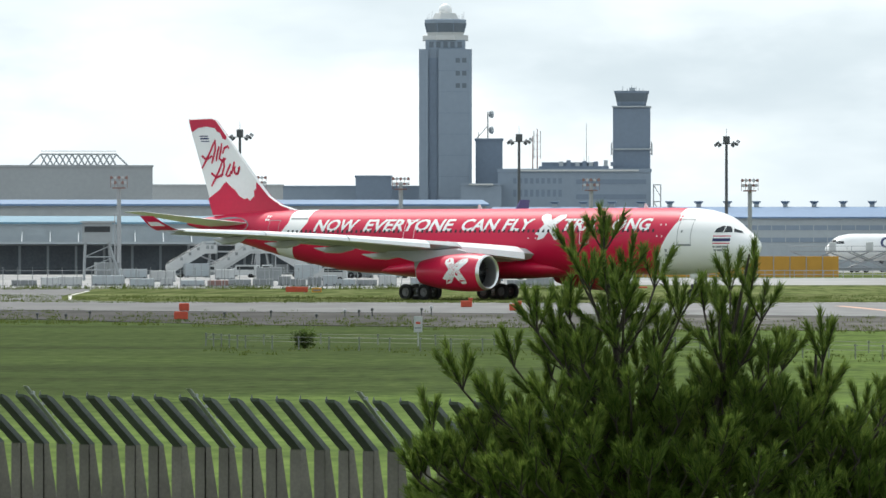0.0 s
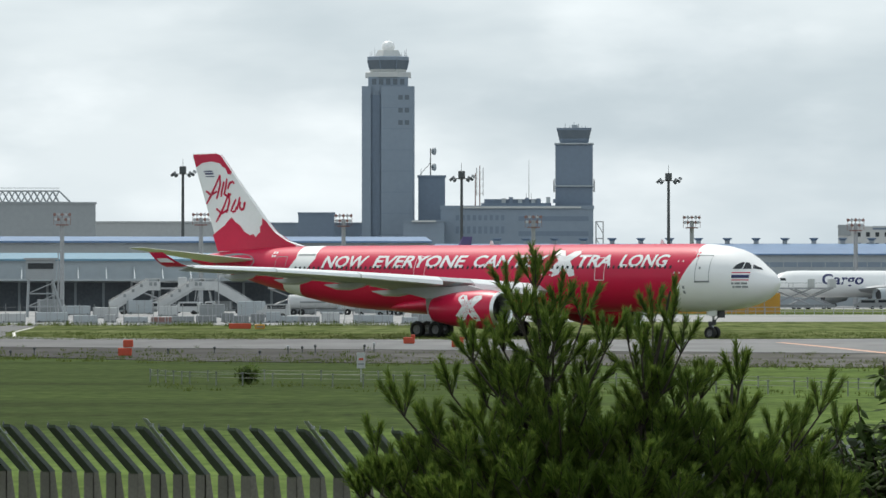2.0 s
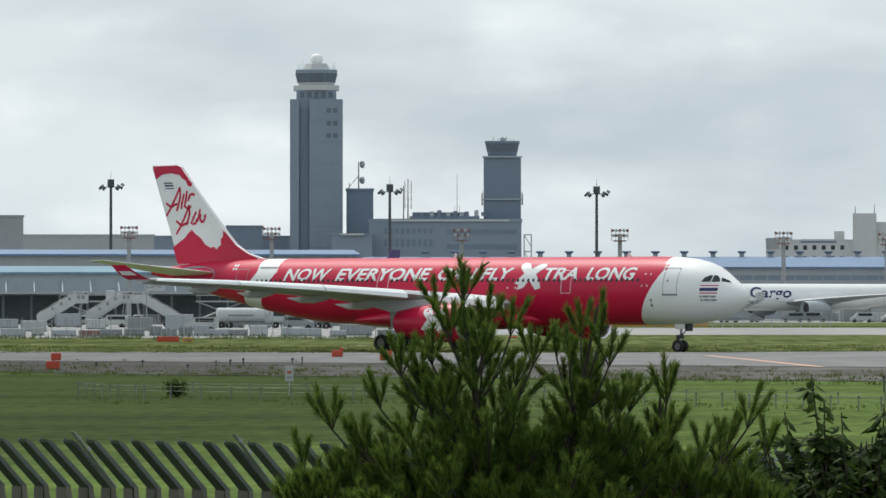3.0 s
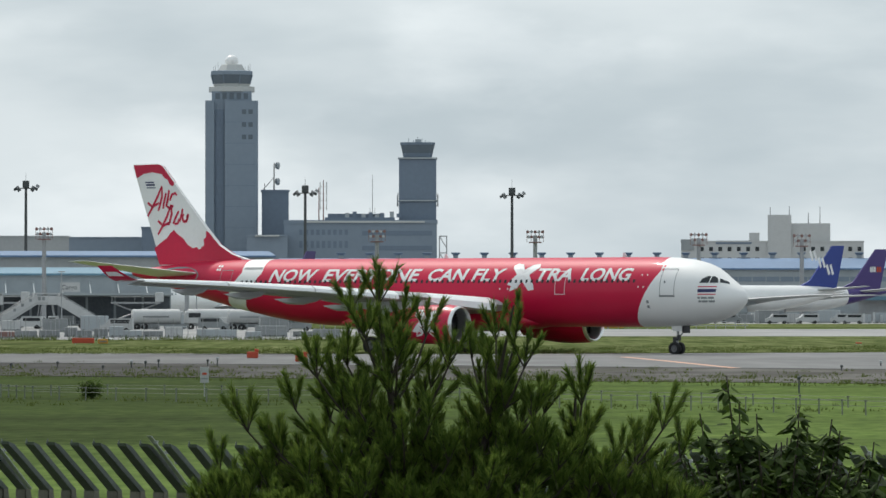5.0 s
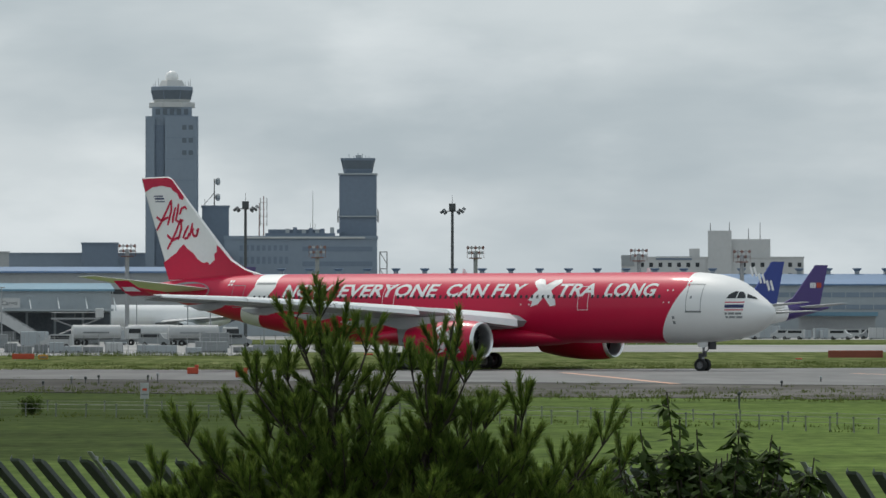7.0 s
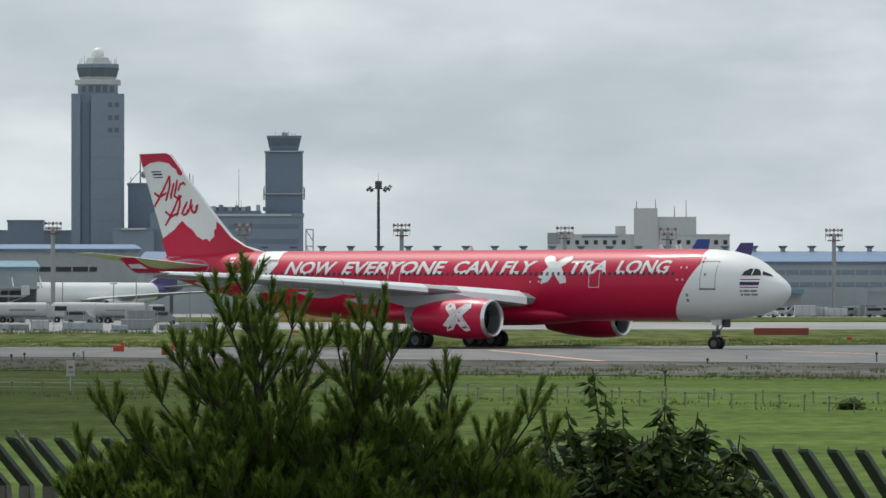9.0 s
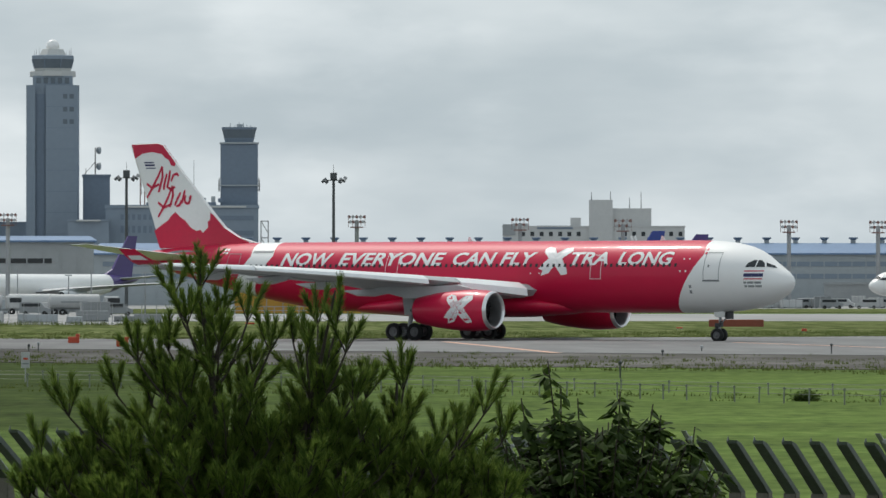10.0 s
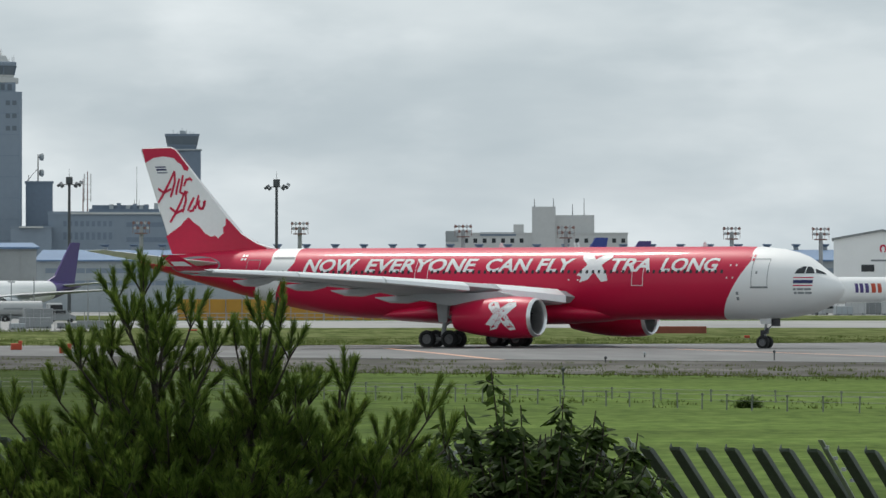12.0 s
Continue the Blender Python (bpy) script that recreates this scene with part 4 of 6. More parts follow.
def engine(parent, side):
    """Long-duct turbofan nacelle with polished lip, fan, spinner, exhaust and pylon."""
    y, z, xf = 9.37 * side, 2.42, -21.3
    bm = bmesh.new()
    lathe(bm, [(xf - 0.28, 1.49), (xf - 0.9, 1.58), (xf - 2.2, 1.62), (xf - 3.6, 1.56), (xf - 5.2, 1.38), (xf - 6.6, 1.12), (xf - 7.1, 1.0), (xf - 7.1, 0.93), (xf - 5.0, 0.9)], 40, Matrix.Translation((0, y, z)))
    e = part("nacelle", bm, RED, parent, "red engine nacelle", None, 40)
    bm = bmesh.new()
    lathe(bm, [(xf - 0.28, 1.492), (xf - 0.1, 1.45), (xf, 1.37), (xf - 0.03, 1.30), (xf - 0.2, 1.24), (xf - 0.5, 1.215), (xf - 1.3, 1.23)], 40, Matrix.Translation((0, y, z)))
    part("inlet_lip", bm, SILVER, e, "polished metal inlet lip", None, 60)
    bm = bmesh.new()
    lathe(bm, [(xf - 1.3, 1.235), (xf - 1.45, 1.235), (xf - 1.45, 0.2)], 40, Matrix.Translation((0, y, z)))
    for k in range(26):
        a = 2 * math.pi * k / 26
        c, s = math.cos(a), math.sin(a)
        c2, s2 = math.cos(a + 0.14), math.sin(a + 0.14)
        vs = [bm.verts.new((xf - 1.15, y + 0.3 * c, z + 0.3 * s)), bm.verts.new((xf - 1.4, y + 0.3 * c2, z + 0.3 * s2)), bm.verts.new((xf - 1.42, y + 1.21 * c2, z + 1.21 * s2)), bm.verts.new((xf - 1.1, y + 1.21 * c, z + 1.21 * s))]
        bm.faces.new(vs)
    part("fan", bm, DARKMETAL, e, "dark engine fan blades")
    bm = bmesh.new()
    lathe(bm, [(xf - 0.7, 0.01), (xf - 0.85, 0.14), (xf - 1.15, 0.3), (xf - 1.42, 0.34)], 20, Matrix.Translation((0, y, z)))
    part("spinner", bm, DARKMETAL, e, "", None, 60)
    bm = bmesh.new()
    lathe(bm, [(xf - 5.5, 0.6), (xf - 7.0, 0.5), (xf - 7.9, 0.12), (xf - 8.0, 0.01)], 20, Matrix.Translation((0, y, z)))
    part("exhaust_cone", bm, DARKMETAL, e, "", None, 60)
    bm = bmesh.new()
    rings = []
    for x, z0, z1, w in [(xf - 1.9, z + 1.45, z + 1.62, 0.08), (xf - 3.5, z + 1.3, z + 2.0, 0.26), (xf - 5.5, z + 1.0, 4.3, 0.3), (xf - 8.0, z + 0.9, 4.3, 0.28), (xf - 11.2, z + 1.55, 4.2, 0.06)]:
        rings.append([(x, y - w, z0), (x, y + w, z0), (x, y + w, z1), (x, y - w, z1)])
    loft(bm, rings)
    part("pylon", bm, WINGGREY, parent, "grey engine pylon", None, 30)
    if side < 0:
        bm = bmesh.new()

        def nac(u, v, o=0.025):
            x = xf - 2.55 + u
            s = -(x - xf)
            r = 1.62 if s < 2.4 else 1.62 - (s - 2.4) * 0.055
            r = (1.58 + (s - 0.9) * 0.03 if s < 2.2 else r) + o
            a = v / 1.6 + 0.12
            return (x, y - r * math.cos(a), z + r * math.sin(a))
        brush_cross(bm, nac, 1.22)
        part("nacelle_mark", bm, TITLE, e, "brushed white cross painted on the nacelle")
        script_strokes(e, lambda u, v: nac(u * 0.30 - 0.1, v * 0.26, 0.05), 0.075)
    return e


def airliner():
    jet = base("passenger_jet", pose(24.4, 448.4, 0, 0, 0, -36.4), "large twin-engine airliner in red and white livery, taxiing", "airplane")
    bm = bmesh.new()
    fuselage_mesh(bm)
    fus = part("fuselage", bm, LIVERY, jet, "red fuselage with white slanted nose and tail band", None, 60)
    # belly fairing
    bm = bmesh.new()
    rings = []
    for x, w, zb, zt in [(-18.5, 0.5, 2.3, 2.9), (-20.5, 2.0, 2.05, 3.4), (-24, 2.95, 1.85, 3.9), (-30, 3.1, 1.8, 3.9), (-35, 2.95, 1.85, 3.6), (-38.5, 2.0, 2.05, 3.2), (-41, 0.5, 2.3, 2.7)]:
        rings.append([(x, w * math.cos(2 * math.pi * i / 24), (zb + zt) / 2 + (zt - zb) / 2 * math.sin(2 * math.pi * i / 24)) for i in range(24)])
    loft(bm, rings)
    part("belly_fairing", bm, RED, jet, "red belly fairing between the wings", None, 60)
    for side in (-1, 1):
        bm = bmesh.new()
        wing_mesh(bm, WING)
        if side < 0:
            mirror(bm)
        w = part("wing", bm, WINGGREY, jet, "light grey swept wing", None, 50)
        # leading edge slats, a bright strip
        for y0, y1 in ((3.4, 8.2), (10.6, 16.5), (16.6, 22.5), (22.6, 28.3)):
            bm = bmesh.new()
            rings = []
            for y in (y0, (y0 + y1) / 2, y1):
                _, xl, xt, z, th = wing_at(y)
                c = (xl - xt) * 0.16
                rings.append([(xl + 0.14, y, z - th * 0.28), (xl + 0.08, y, z + th * 0.14), (xl - c * 0.3, y, z + th * 0.48 + 0.03), (xl - c, y, z + th * 0.56 + 0.03), (xl - c, y, z + th * 0.44), (xl - c * 0.3, y, z - th * 0.38)])
            loft(bm, rings)
            if side < 0:
                mirror(bm)
            part("slat", bm, SLAT, w, "pale grey leading-edge slat", None, 40)
        # winglet
        bm = bmesh.new()
        rings = []
        for y, xl, xt, z, th in [(28.6, -38.95, -41.55, 5.94, 0.2), (29.0, -39.5, -41.8, 6.17, 0.16), (29.25, -40.2, -42.15, 6.55, 0.12), (29.45, -41.2, -42.7, 7.15, 0.08)]:
            rings.append([(xl, y, z), ((xl * 2 + xt) / 3, y + th / 2, z), (xt, y, z), ((xl * 2 + xt) / 3, y - th / 2, z)])
        loft(bm, rings)
        if side < 0:
            mirror(bm)
        part("winglet", bm, RED, w, "red and white upturned winglet", None, 40)
        bm = bmesh.new()
        for yo in (-0.1, 0.1):
            bm.faces.new([bm.verts.new(p) for p in [(-40.1, 29.08 + yo, 6.3), (-40.7, 29.28 + yo, 6.65), (-41.9, 29.3 + yo, 6.65), (-41.7, 29.1 + yo, 6.32)]])
        if side < 0:
            mirror(bm)
        part("winglet_mark", bm, TITLE, w)
        # flap track fairings
        for y, ln in ((7.2, 5.4), (12.6, 5.2), (17.6, 4.6), (22.4, 4.0)):
            _, xl, xt, z, th = wing_at(y)
            bm = bmesh.new()
            rings = []
            for u, h, wd in ((0, 0.05, 0.05), (0.18, 0.42, 0.2), (0.45, 0.62, 0.28), (0.75, 0.5, 0.22), (1, 0.06, 0.04)):
                x = xt + ln * 0.62 - ln * u
                zt = z - 0.15 - 0.25 * u
                rings.append([(x, y - wd, zt), (x, y + wd, zt), (x, y + wd * 0.8, zt - h * 0.7), (x, y, zt - h), (x, y - wd * 0.8, zt - h * 0.7)])
            loft(bm, rings)
            if side < 0:
                mirror(bm)
            part("flap_fairing", bm, WINGGREY, w, "grey canoe-shaped flap track fairing", None, 40)
        # trailing flaps
        for y0, y1 in ((3.2, 9.6), (10.2, 19.5), (20.0, 27.4)):
            bm = bmesh.new()
            rings = []
            for y in (y0, y1):
                _, xl, xt, z, th = wing_at(y)
                rings.append([(xt + 1.1, y, z - 0.02), (xt - 0.25, y, z - 0.22), (xt - 0.25, y, z - 0.26), (xt + 1.1, y, z - 0.24)])
            loft(bm, rings)
            if side < 0:
                mirror(bm)
            part("flap", bm, WINGGREY, w, "", None, 30)
        # tailplane
        bm = bmesh.new()
        wing_mesh(bm, [(0.9, -54.2, -60.0, 6.5, 0.32), (5.0, -57.3, -61.2, 7.06, 0.19), (9.7, -60.8, -62.6, 7.72, 0.07)])
        if side < 0:
            mirror(bm)
        part("tailplane", bm, SLAT, jet, "pale grey horizontal tailplane", None, 50)
        bm = bmesh.new()
        pts = [side_at(-57.2 + 2.6 * math.cos(a), 6.5 + 0.75 * math.sin(a), 0.03) for a in [2 * math.pi * i / 18 for i in range(18)]]
        bm.faces.new([bm.verts.new(p) for p in pts])
        if side > 0:
            mirror(bm)
        part("tailplane_seal", bm, BOXGREY, jet, "bare grey metal apron at the tailplane root")
        engine(jet, side)
    # fin
    bm = bmesh.new()
    prof = [(-50.3, 7.8), (-52.2, 8.3), (-53.6, 9.1), (-54.7, 10.2), (-60.2, 16.05), (-60.6, 16.2), (-63.4, 16.15), (-63.45, 15.9), (-60.3, 7.3), (-55, 7.2)]
    c = Vector((-58.2, 10.8))
    for s in (-1, 1):
        inner = [bm.verts.new((x + (c.x - x) * 0.06, s * 0.26 * (1 - max(0, z - 7) / 9 * 0.55), z + (c.y - z) * 0.03)) for x, z in prof]
        outer = [bm.verts.new((x, 0.0, z)) for x, z in prof]
        n = len(prof)
        bm.faces.new(inner)
        for i in range(n):
            bm.faces.new((inner[i], outer[i], outer[(i + 1) % n], inner[(i + 1) % n]))
    bmesh.ops.remove_doubles(bm, verts=bm.verts[:], dist=0.001)
    bmesh.ops.recalc_face_normals(bm, faces=bm.faces[:])
    fin = part("fin", bm, WHITE, jet, "white tail fin with red tip and ragged red base")
    flat = lambda x, z, s, o: s * (0.26 * (1 - max(0, z - 7) / 9 * 0.55) + o)
    for s in (-1, 1):
        bm = bmesh.new()

        def red(pts, o=0.016):
            bm.faces.new([bm.verts.new((x, flat(x, z, s, o), z)) for x, z in pts])
        red([(-63.3, 16.05), (-60.55, 16.1), (-60.1, 15.95), (-58.75, 14.45), (-58.9, 14.2), (-59.25, 14.3), (-59.5, 14.75), (-59.9, 14.95), (-60.2, 15.25), (-61.2, 15.42), (-62.2, 15.3), (-62.95, 14.9)])
        red([(-60.3, 7.45), (-60.88, 8.9), (-60.1, 9.4), (-59.5, 9.75), (-59.2, 10.1), (-58.75, 10.45), (-58.3, 10.05), (-57.7, 9.7), (-57.2, 9.15), (-56.6, 8.85), (-56.2, 8.95), (-55.9, 8.7), (-55.6, 9.0), (-55.4, 9.1), (-55.45, 9.6), (-55.2, 9.8), (-55.2, 10.35), (-54.85, 10.15), (-53.7, 9.05), (-52.3, 8.3), (-51.2, 7.9), (-52, 7.5)])
        bmesh.ops.recalc_face_normals(bm, faces=bm.faces[:])
        part("fin_paint", bm, RED, fin, "red paint with ragged brush edge")
        d = 1 if s < 0 else -1
        script_strokes(fin, lambda u, v: (-59.55 + (u * 0.73 if d > 0 else (-0.1 - u) * 0.62), flat(-58, 12.2 + v * 0.8, s, 0.03), 12.2 + v * 0.8), 0.3)
        bm = bmesh.new()
        for i, (z, dz) in enumerate(((14.5, 0.1), (14.26, 0.14), (14.04, 0.08))):
            x0 = -62.0 + 0.1 * i
            bm.faces.new([bm.verts.new((x, flat(x, zz, s, 0.024), zz)) for x, zz in [(x0, z), (x0 + 1.0, z), (x0 + 0.98, z + dz), (x0 - 0.02, z + dz)]])
        part("fin_flag", bm, NAVY, fin, "small dark striped flag")
    # starboard lettering, word by word
    words = [("NOW", -46.45, -41.45), ("EVERYONE", -40.75, -30.6), ("CAN", -29.75, -25.75), ("FLY", -25.25, -21.95), ("TRA", -18.75, -15.2), ("LONG", -14.35, -9.35)]
    for w, x0, x1 in words:
        bm = fit_width(text_mesh(w, 1.12, 0.045, 0.2), x1 - x0)
        bmesh.ops.triangulate(bm, faces=bm.faces[:])
        wrap_on_skin(bm, x0, 5.98, 1.2)
        part("lettering", bm, TITLE, fus, "silver-white slanted capitals")
    bm = bmesh.new()

    def on_skin(u, v):
        a = math.asin((6.42 - ZC) / RF) + v / RF
        return (-20.2 + u, -(RF + 0.022) * math.cos(a), ZC + (RF + 0.022) * math.sin(a))
    brush_cross(bm, on_skin, 1.3)
    part("cross_mark", bm, TITLE, fus, "large brushed white cross")
    # cabin windows
    x = -9.0
    while x > -49.5:
        if not (-16.9 < x < -15.6 or -36.6 < x < -34.9 or -46.2 < x < -45.3):
            bm = bmesh.new()
            skin_patch(bm, x - 0.11, x + 0.11, 5.80, 6.06, 0.022, 1, 2)
            part("cabin_window", bm, GLASSY, fus)
        x -= 0.532
    # doors
    for x0, x1, z0, z1, material in ((-6.5, -5.15, 4.75, 6.9, BOXGREY), (-16.75, -15.75, 4.85, 6.75, TITLE), (-36.1, -34.9, 4.95, 6.9, TITLE), (-52.0, -50.7, 5.1, 6.95, BOXGREY)):
        bm = bmesh.new()
        skin_frame(bm, x0, x1, z0, z1, 0.045)
        part("door", bm, material, fus, "cabin door outlined in the skin")
    bm = bmesh.new()
    skin_patch(bm, -6.55, -5.1, 4.66, 4.76, 0.025, 3, 1)
    part("door_sill", bm, BOXGREY, fus, "dark grey door sill")
    bm = bmesh.new()
    skin_patch(bm, -6.15, -6.0, 5.75, 5.95, 0.025, 1, 1)
    part("door_handle", bm, BOXGREY, fus)
    bm = bmesh.new()
    for x0, z0 in ((-8.4, 6.35), (-7.9, 6.35), (-8.6, 5.4), (-8.1, 5.4), (-21.5, 5.25), (-22.3, 5.25)):
        skin_patch(bm, x0, x0 + 0.12, z0, z0 + 0.12, 0.02, 1, 1)
    part("access_panel", bm, TITLE, fus, "small pale access marks")
    # flight deck glazing
    panes = (("cockpit_window", [(-3.1, 5.76), (-2.42, 5.76), (-2.42, 6.28), (-2.62, 6.3), (-2.95, 6.08)]), ("cockpit_window", [(-2.36, 5.76), (-1.78, 5.76), (-1.94, 6.06), (-2.16, 6.26), (-2.36, 6.28)]),
             ("windscreen", [(-1.70, 5.78), (-1.08, 5.66), (-1.30, 5.84), (-1.86, 6.1)]))
    for name, pts in panes:
        for port in (False, True):
            bm = bmesh.new()
            bm.faces.new([bm.verts.new(side_at(x, z, 0.035)) for x, z in pts])
            part(name, mirror(bm) if port else bm, GLASSY, fus, "dark flight deck window")
    # flag and unreadable caption bars by the nose
    for z0, z1, material in ((5.42, 5.5, RED), (5.02, 5.28, NAVY), (4.82, 4.9, RED)):
        bm = bmesh.new()
        skin_patch(bm, -3.15, -1.75, z0, z1, 0.02, 3, 1)
        part("flag_stripe", bm, material, fus)
    for z0, x0, x1 in ((4.5, -3.15, -1.85), (4.22, -3.1, -1.8)):
        bm = bmesh.new()
        skin_patch(bm, x0, x0 + 0.2, z0, z0 + 0.16, 0.02, 1, 1)
        skin_patch(bm, x0 + 0.28, x0 + 0.75, z0, z0 + 0.16, 0.02, 1, 1)
        skin_patch(bm, x0 + 0.82, x1, z0, z0 + 0.16, 0.02, 1, 1)
        part("caption_bar", bm, BOXGREY, fus)
    for x0, z0, material in ((-6.95, 6.75, RED), (-52.7, 6.9, TITLE)):
        bm = bmesh.new()
        for u, v in ((0, 0), (0.3, 0), (0, 0.28), (0.3, 0.28)):
            skin_patch(bm, x0 + u, x0 + u + 0.2, z0 + v, z0 + v + 0.18, 0.02, 1, 1)
        part("emblem", bm, material, fus)
    bm = bmesh.new()
    skin_patch(bm, -49.6, -47.6, 7.0, 7.16, 0.02, 4, 1)
    part("registration_bar", bm, BOXGREY, fus)
    bm = bmesh.new()
    for z0 in (3.75, 4.15):
        skin_patch(bm, -7.8, -7.58, z0, z0 + 0.24, 0.02, 1, 1)
    part("static_port", bm, BOXGREY, fus)
    # aerials
    for x in (-12.0, -30.0):
        bm = bmesh.new()
        plate(bm, [(0, 0), (0.5, 0), (0.25, 0.4), (0.1, 0.4)], 0.05, Matrix.Translation((x, 0.02, ZC + RF - 0.03)) @ Matrix.Rotation(radians(90), 4, "X"))
        part("aerial", bm, WHITE, fus)
    # nose gear
    ng = part("nose_gear_leg", rods(((-6.5, 0, 2.6), (-6.67, 0, 0.55), 0.12, 0.1), ((-6.67, -0.42, 0.525), (-6.67, 0.42, 0.525), 0.07), ((-5.5, 0, 2.4), (-6.62, 0, 1.25), 0.06), seg=12), GEARGREY, jet, "grey nose gear leg", None, 40)
    part("steering_collar", boxes((-6.95, -6.4, -0.22, 0.22, 1.15, 1.45), (-6.5, -6.25, -0.3, -0.05, 1.3, 1.6), (-7.05, -6.7, -0.06, 0.06, 0.7, 1.2), bevel=0.03), DARKMETAL, ng, "dark steering collar and scissor link")
    part("gear_bay_door", boxes((-5.95, -5.2, -0.32, -0.26, 1.75, 2.45), bevel=0.02), DARKMETAL, jet, "dark inner face of the open nose gear door")
    bm = bmesh.new()
    for s in (-1, 1):
        plate(bm, [(-0.45, 0), (0.55, 0), (0.5, -0.45), (-0.35, -0.45)], 0.04, Matrix.Translation((-6.4, s * 0.5, 2.35)) @ Matrix.Rotation(radians(90), 4, "X"))
    part("gear_door", bm, WHITE, jet)
    glow = bpy.data.materials.new("taxi_lamp_glow")
    glow.use_nodes = True
    gb = glow.node_tree.nodes["Principled BSDF"]
    gb.inputs["Emission Color"].default_value, gb.inputs["Emission Strength"].default_value = (1, 0.93, 0.8, 1), 9.0
    bm = bmesh.new()
    bmesh.ops.create_uvsphere(bm, u_segments=12, v_segments=8, radius=0.09, matrix=Matrix.Translation((-6.42, -0.2, 1.45)))
    part("taxi_lamp", bm, glow, ng, "lit taxi lamp on the nose leg", None, 180)
    wheels = [(wheel(jet, -6.67, s * 0.33, 0.52, 0.52, 0.36), -6.67, s * 0.33, 0.52) for s in (-1, 1)]
    for s in (-1, 1):
        y = s * 5.34
        bm = rods(((-31.6, s * 5.2, 4.0), (-32.05, y, 0.75), 0.24, 0.17), ((-33.1, y, 0.7), (-31.0, y, 0.7), 0.14), ((-33.05, y - 0.75, 0.7), (-33.05, y + 0.75, 0.7), 0.09), ((-31.05, y - 0.75, 0.7), (-31.05, y + 0.75, 0.7), 0.09), ((-30.4, s * 4.0, 3.2), (-32.0, y, 1.6), 0.08), seg=12)
        part("main_gear_leg", bm, GEARGREY, jet, "grey main gear strut and bogie beam", None, 40)
        bm = bmesh.new()
        plate(bm, [(-0.55, 0), (0.6, 0), (0.42, -1.9), (-0.3, -1.9)], 0.06, Matrix.Translation((-31.8, s * 5.85, 3.9)) @ Matrix.Rotation(radians(90), 4, "X"))
        part("gear_door", bm, WINGGREY, jet)
        for xx in (-33.05, -31.05):
            for dy in (-0.68, 0.68):
                wheels.append((wheel(jet, xx, y + dy, 0.70, 0.70, 0.5), xx, y + dy, 0.70))
    return jet, wheels


JET, JET_WHEELS = airliner()
# ---- parked freighters ----
def freighter(name, nose, heading, k, tail_mat, rear_mat, label, mark):
    """A parked twin-jet scaled by k from the airliner's lines; nose points along its local +x."""
    f = base(name, pose(nose.x, nose.y, 0, 0, 0, heading), label, "airplane")
    S = Matrix.Scale(k, 4)

    def add(nm, bm, material, parent=None, smooth=60, lab=""):
        bmesh.ops.transform(bm, matrix=S, verts=bm.verts[:])
        return part(nm, bm, material, parent or f, lab, None, smooth)
    bm = bmesh.new()
    cut = [r for r in FUSE if r[0] <= 51]
    fuselage_mesh(bm, cut, 28)
    fus = add("fuselage", bm, WHITE, None, 60, "white fuselage")
    bm = bmesh.new()
    fuselage_mesh(bm, [r for r in FUSE if r[0] >= 51], 28)
    add("tail_cone", bm, rear_mat)
    for side in (-1, 1):
        bm = bmesh.new()
        wing_mesh(bm, WING, seg=5)
        w = add("wing", mirror(bm) if side < 0 else bm, WINGGREY, None, 50)
        bm = bmesh.new()
        wing_mesh(bm, [(0.9, -53.6, -59.6, 6.75, 0.55), (9.9, -60.4, -62.4, 7.7, 0.18)], seg=5)
        add("tailplane", mirror(bm) if side < 0 else bm, WINGGREY, None, 50)
        bm = bmesh.new()
        lathe(bm, [(-22.3, 1.2), (-21.6, 1.4), (-21.5, 1.5), (-21.8, 1.6), (-23.5, 1.72), (-26, 1.5), (-28, 1.1), (-28, 0.6), (-29, 0.1)], 24, Matrix.Translation((0, side * 9.4, 2.6)))
        e = add("nacelle", bm, LIGHTWALL, None, 40)
        bm = bmesh.new()
        lathe(bm, [(-22.2, 1.3), (-22.25, 0.02)], 24, Matrix.Translation((0, side * 9.4, 2.6)))
        add("fan", bm, DARKMETAL, e, None)
        bm = boxes((-31, -24, side * 9.4 - 0.25, side * 9.4 + 0.25, 3.8, 4.6))
        add("pylon", bm, LIGHTWALL, None, None)
        for x in (-33.1, -31.2):
            bm = bmesh.new()
            lathe(bm, [(-0.5, 0.1), (-0.5, 0.6), (-0.3, 0.7), (0.3, 0.7), (0.5, 0.6), (0.5, 0.1)], 16, Matrix.Translation((x, side * 5.3, 0.7)) @ Matrix.Rotation(radians(90), 4, "Z"))
            add("wheel", bm, RUBBER)
        add("gear_leg", rods(((-32, side * 5.3, 0.7), (-32, side * 5.0, 3.8), 0.22)), GEARGREY)
    bm = bmesh.new()
    lathe(bm, [(-0.4, 0.1), (-0.4, 0.5), (0.4, 0.5), (0.4, 0.1)], 16, Matrix.Translation((-6.6, 0, 0.5)) @ Matrix.Rotation(radians(90), 4, "Z"))
    add("wheel", bm, RUBBER)
    add("gear_leg", rods(((-6.6, 0, 0.5), (-6.5, 0, 2.8), 0.14)), GEARGREY)
    bm = bmesh.new()
    prof = [(-50.8, 7.7), (-53.8, 9.0), (-59.8, 16.4), (-63.2, 16.4), (-60.9, 7.2), (-55, 7.0)]
    loft(bm, [[(x, y * (1 - max(0, z - 8) / 14), z) for x, z in prof] for y in (-0.28, 0.28)])
    fin = add("fin", bm, tail_mat, None, None, "painted tail fin")
    # flight deck glazing and marks, on the port side
    bm = bmesh.new()
    skin_patch(bm, -3.2, -1.5, 5.75, 6.3, 0.03, 4, 2)
    add("cockpit_window", mirror(bm), GLASSY, fus, None)
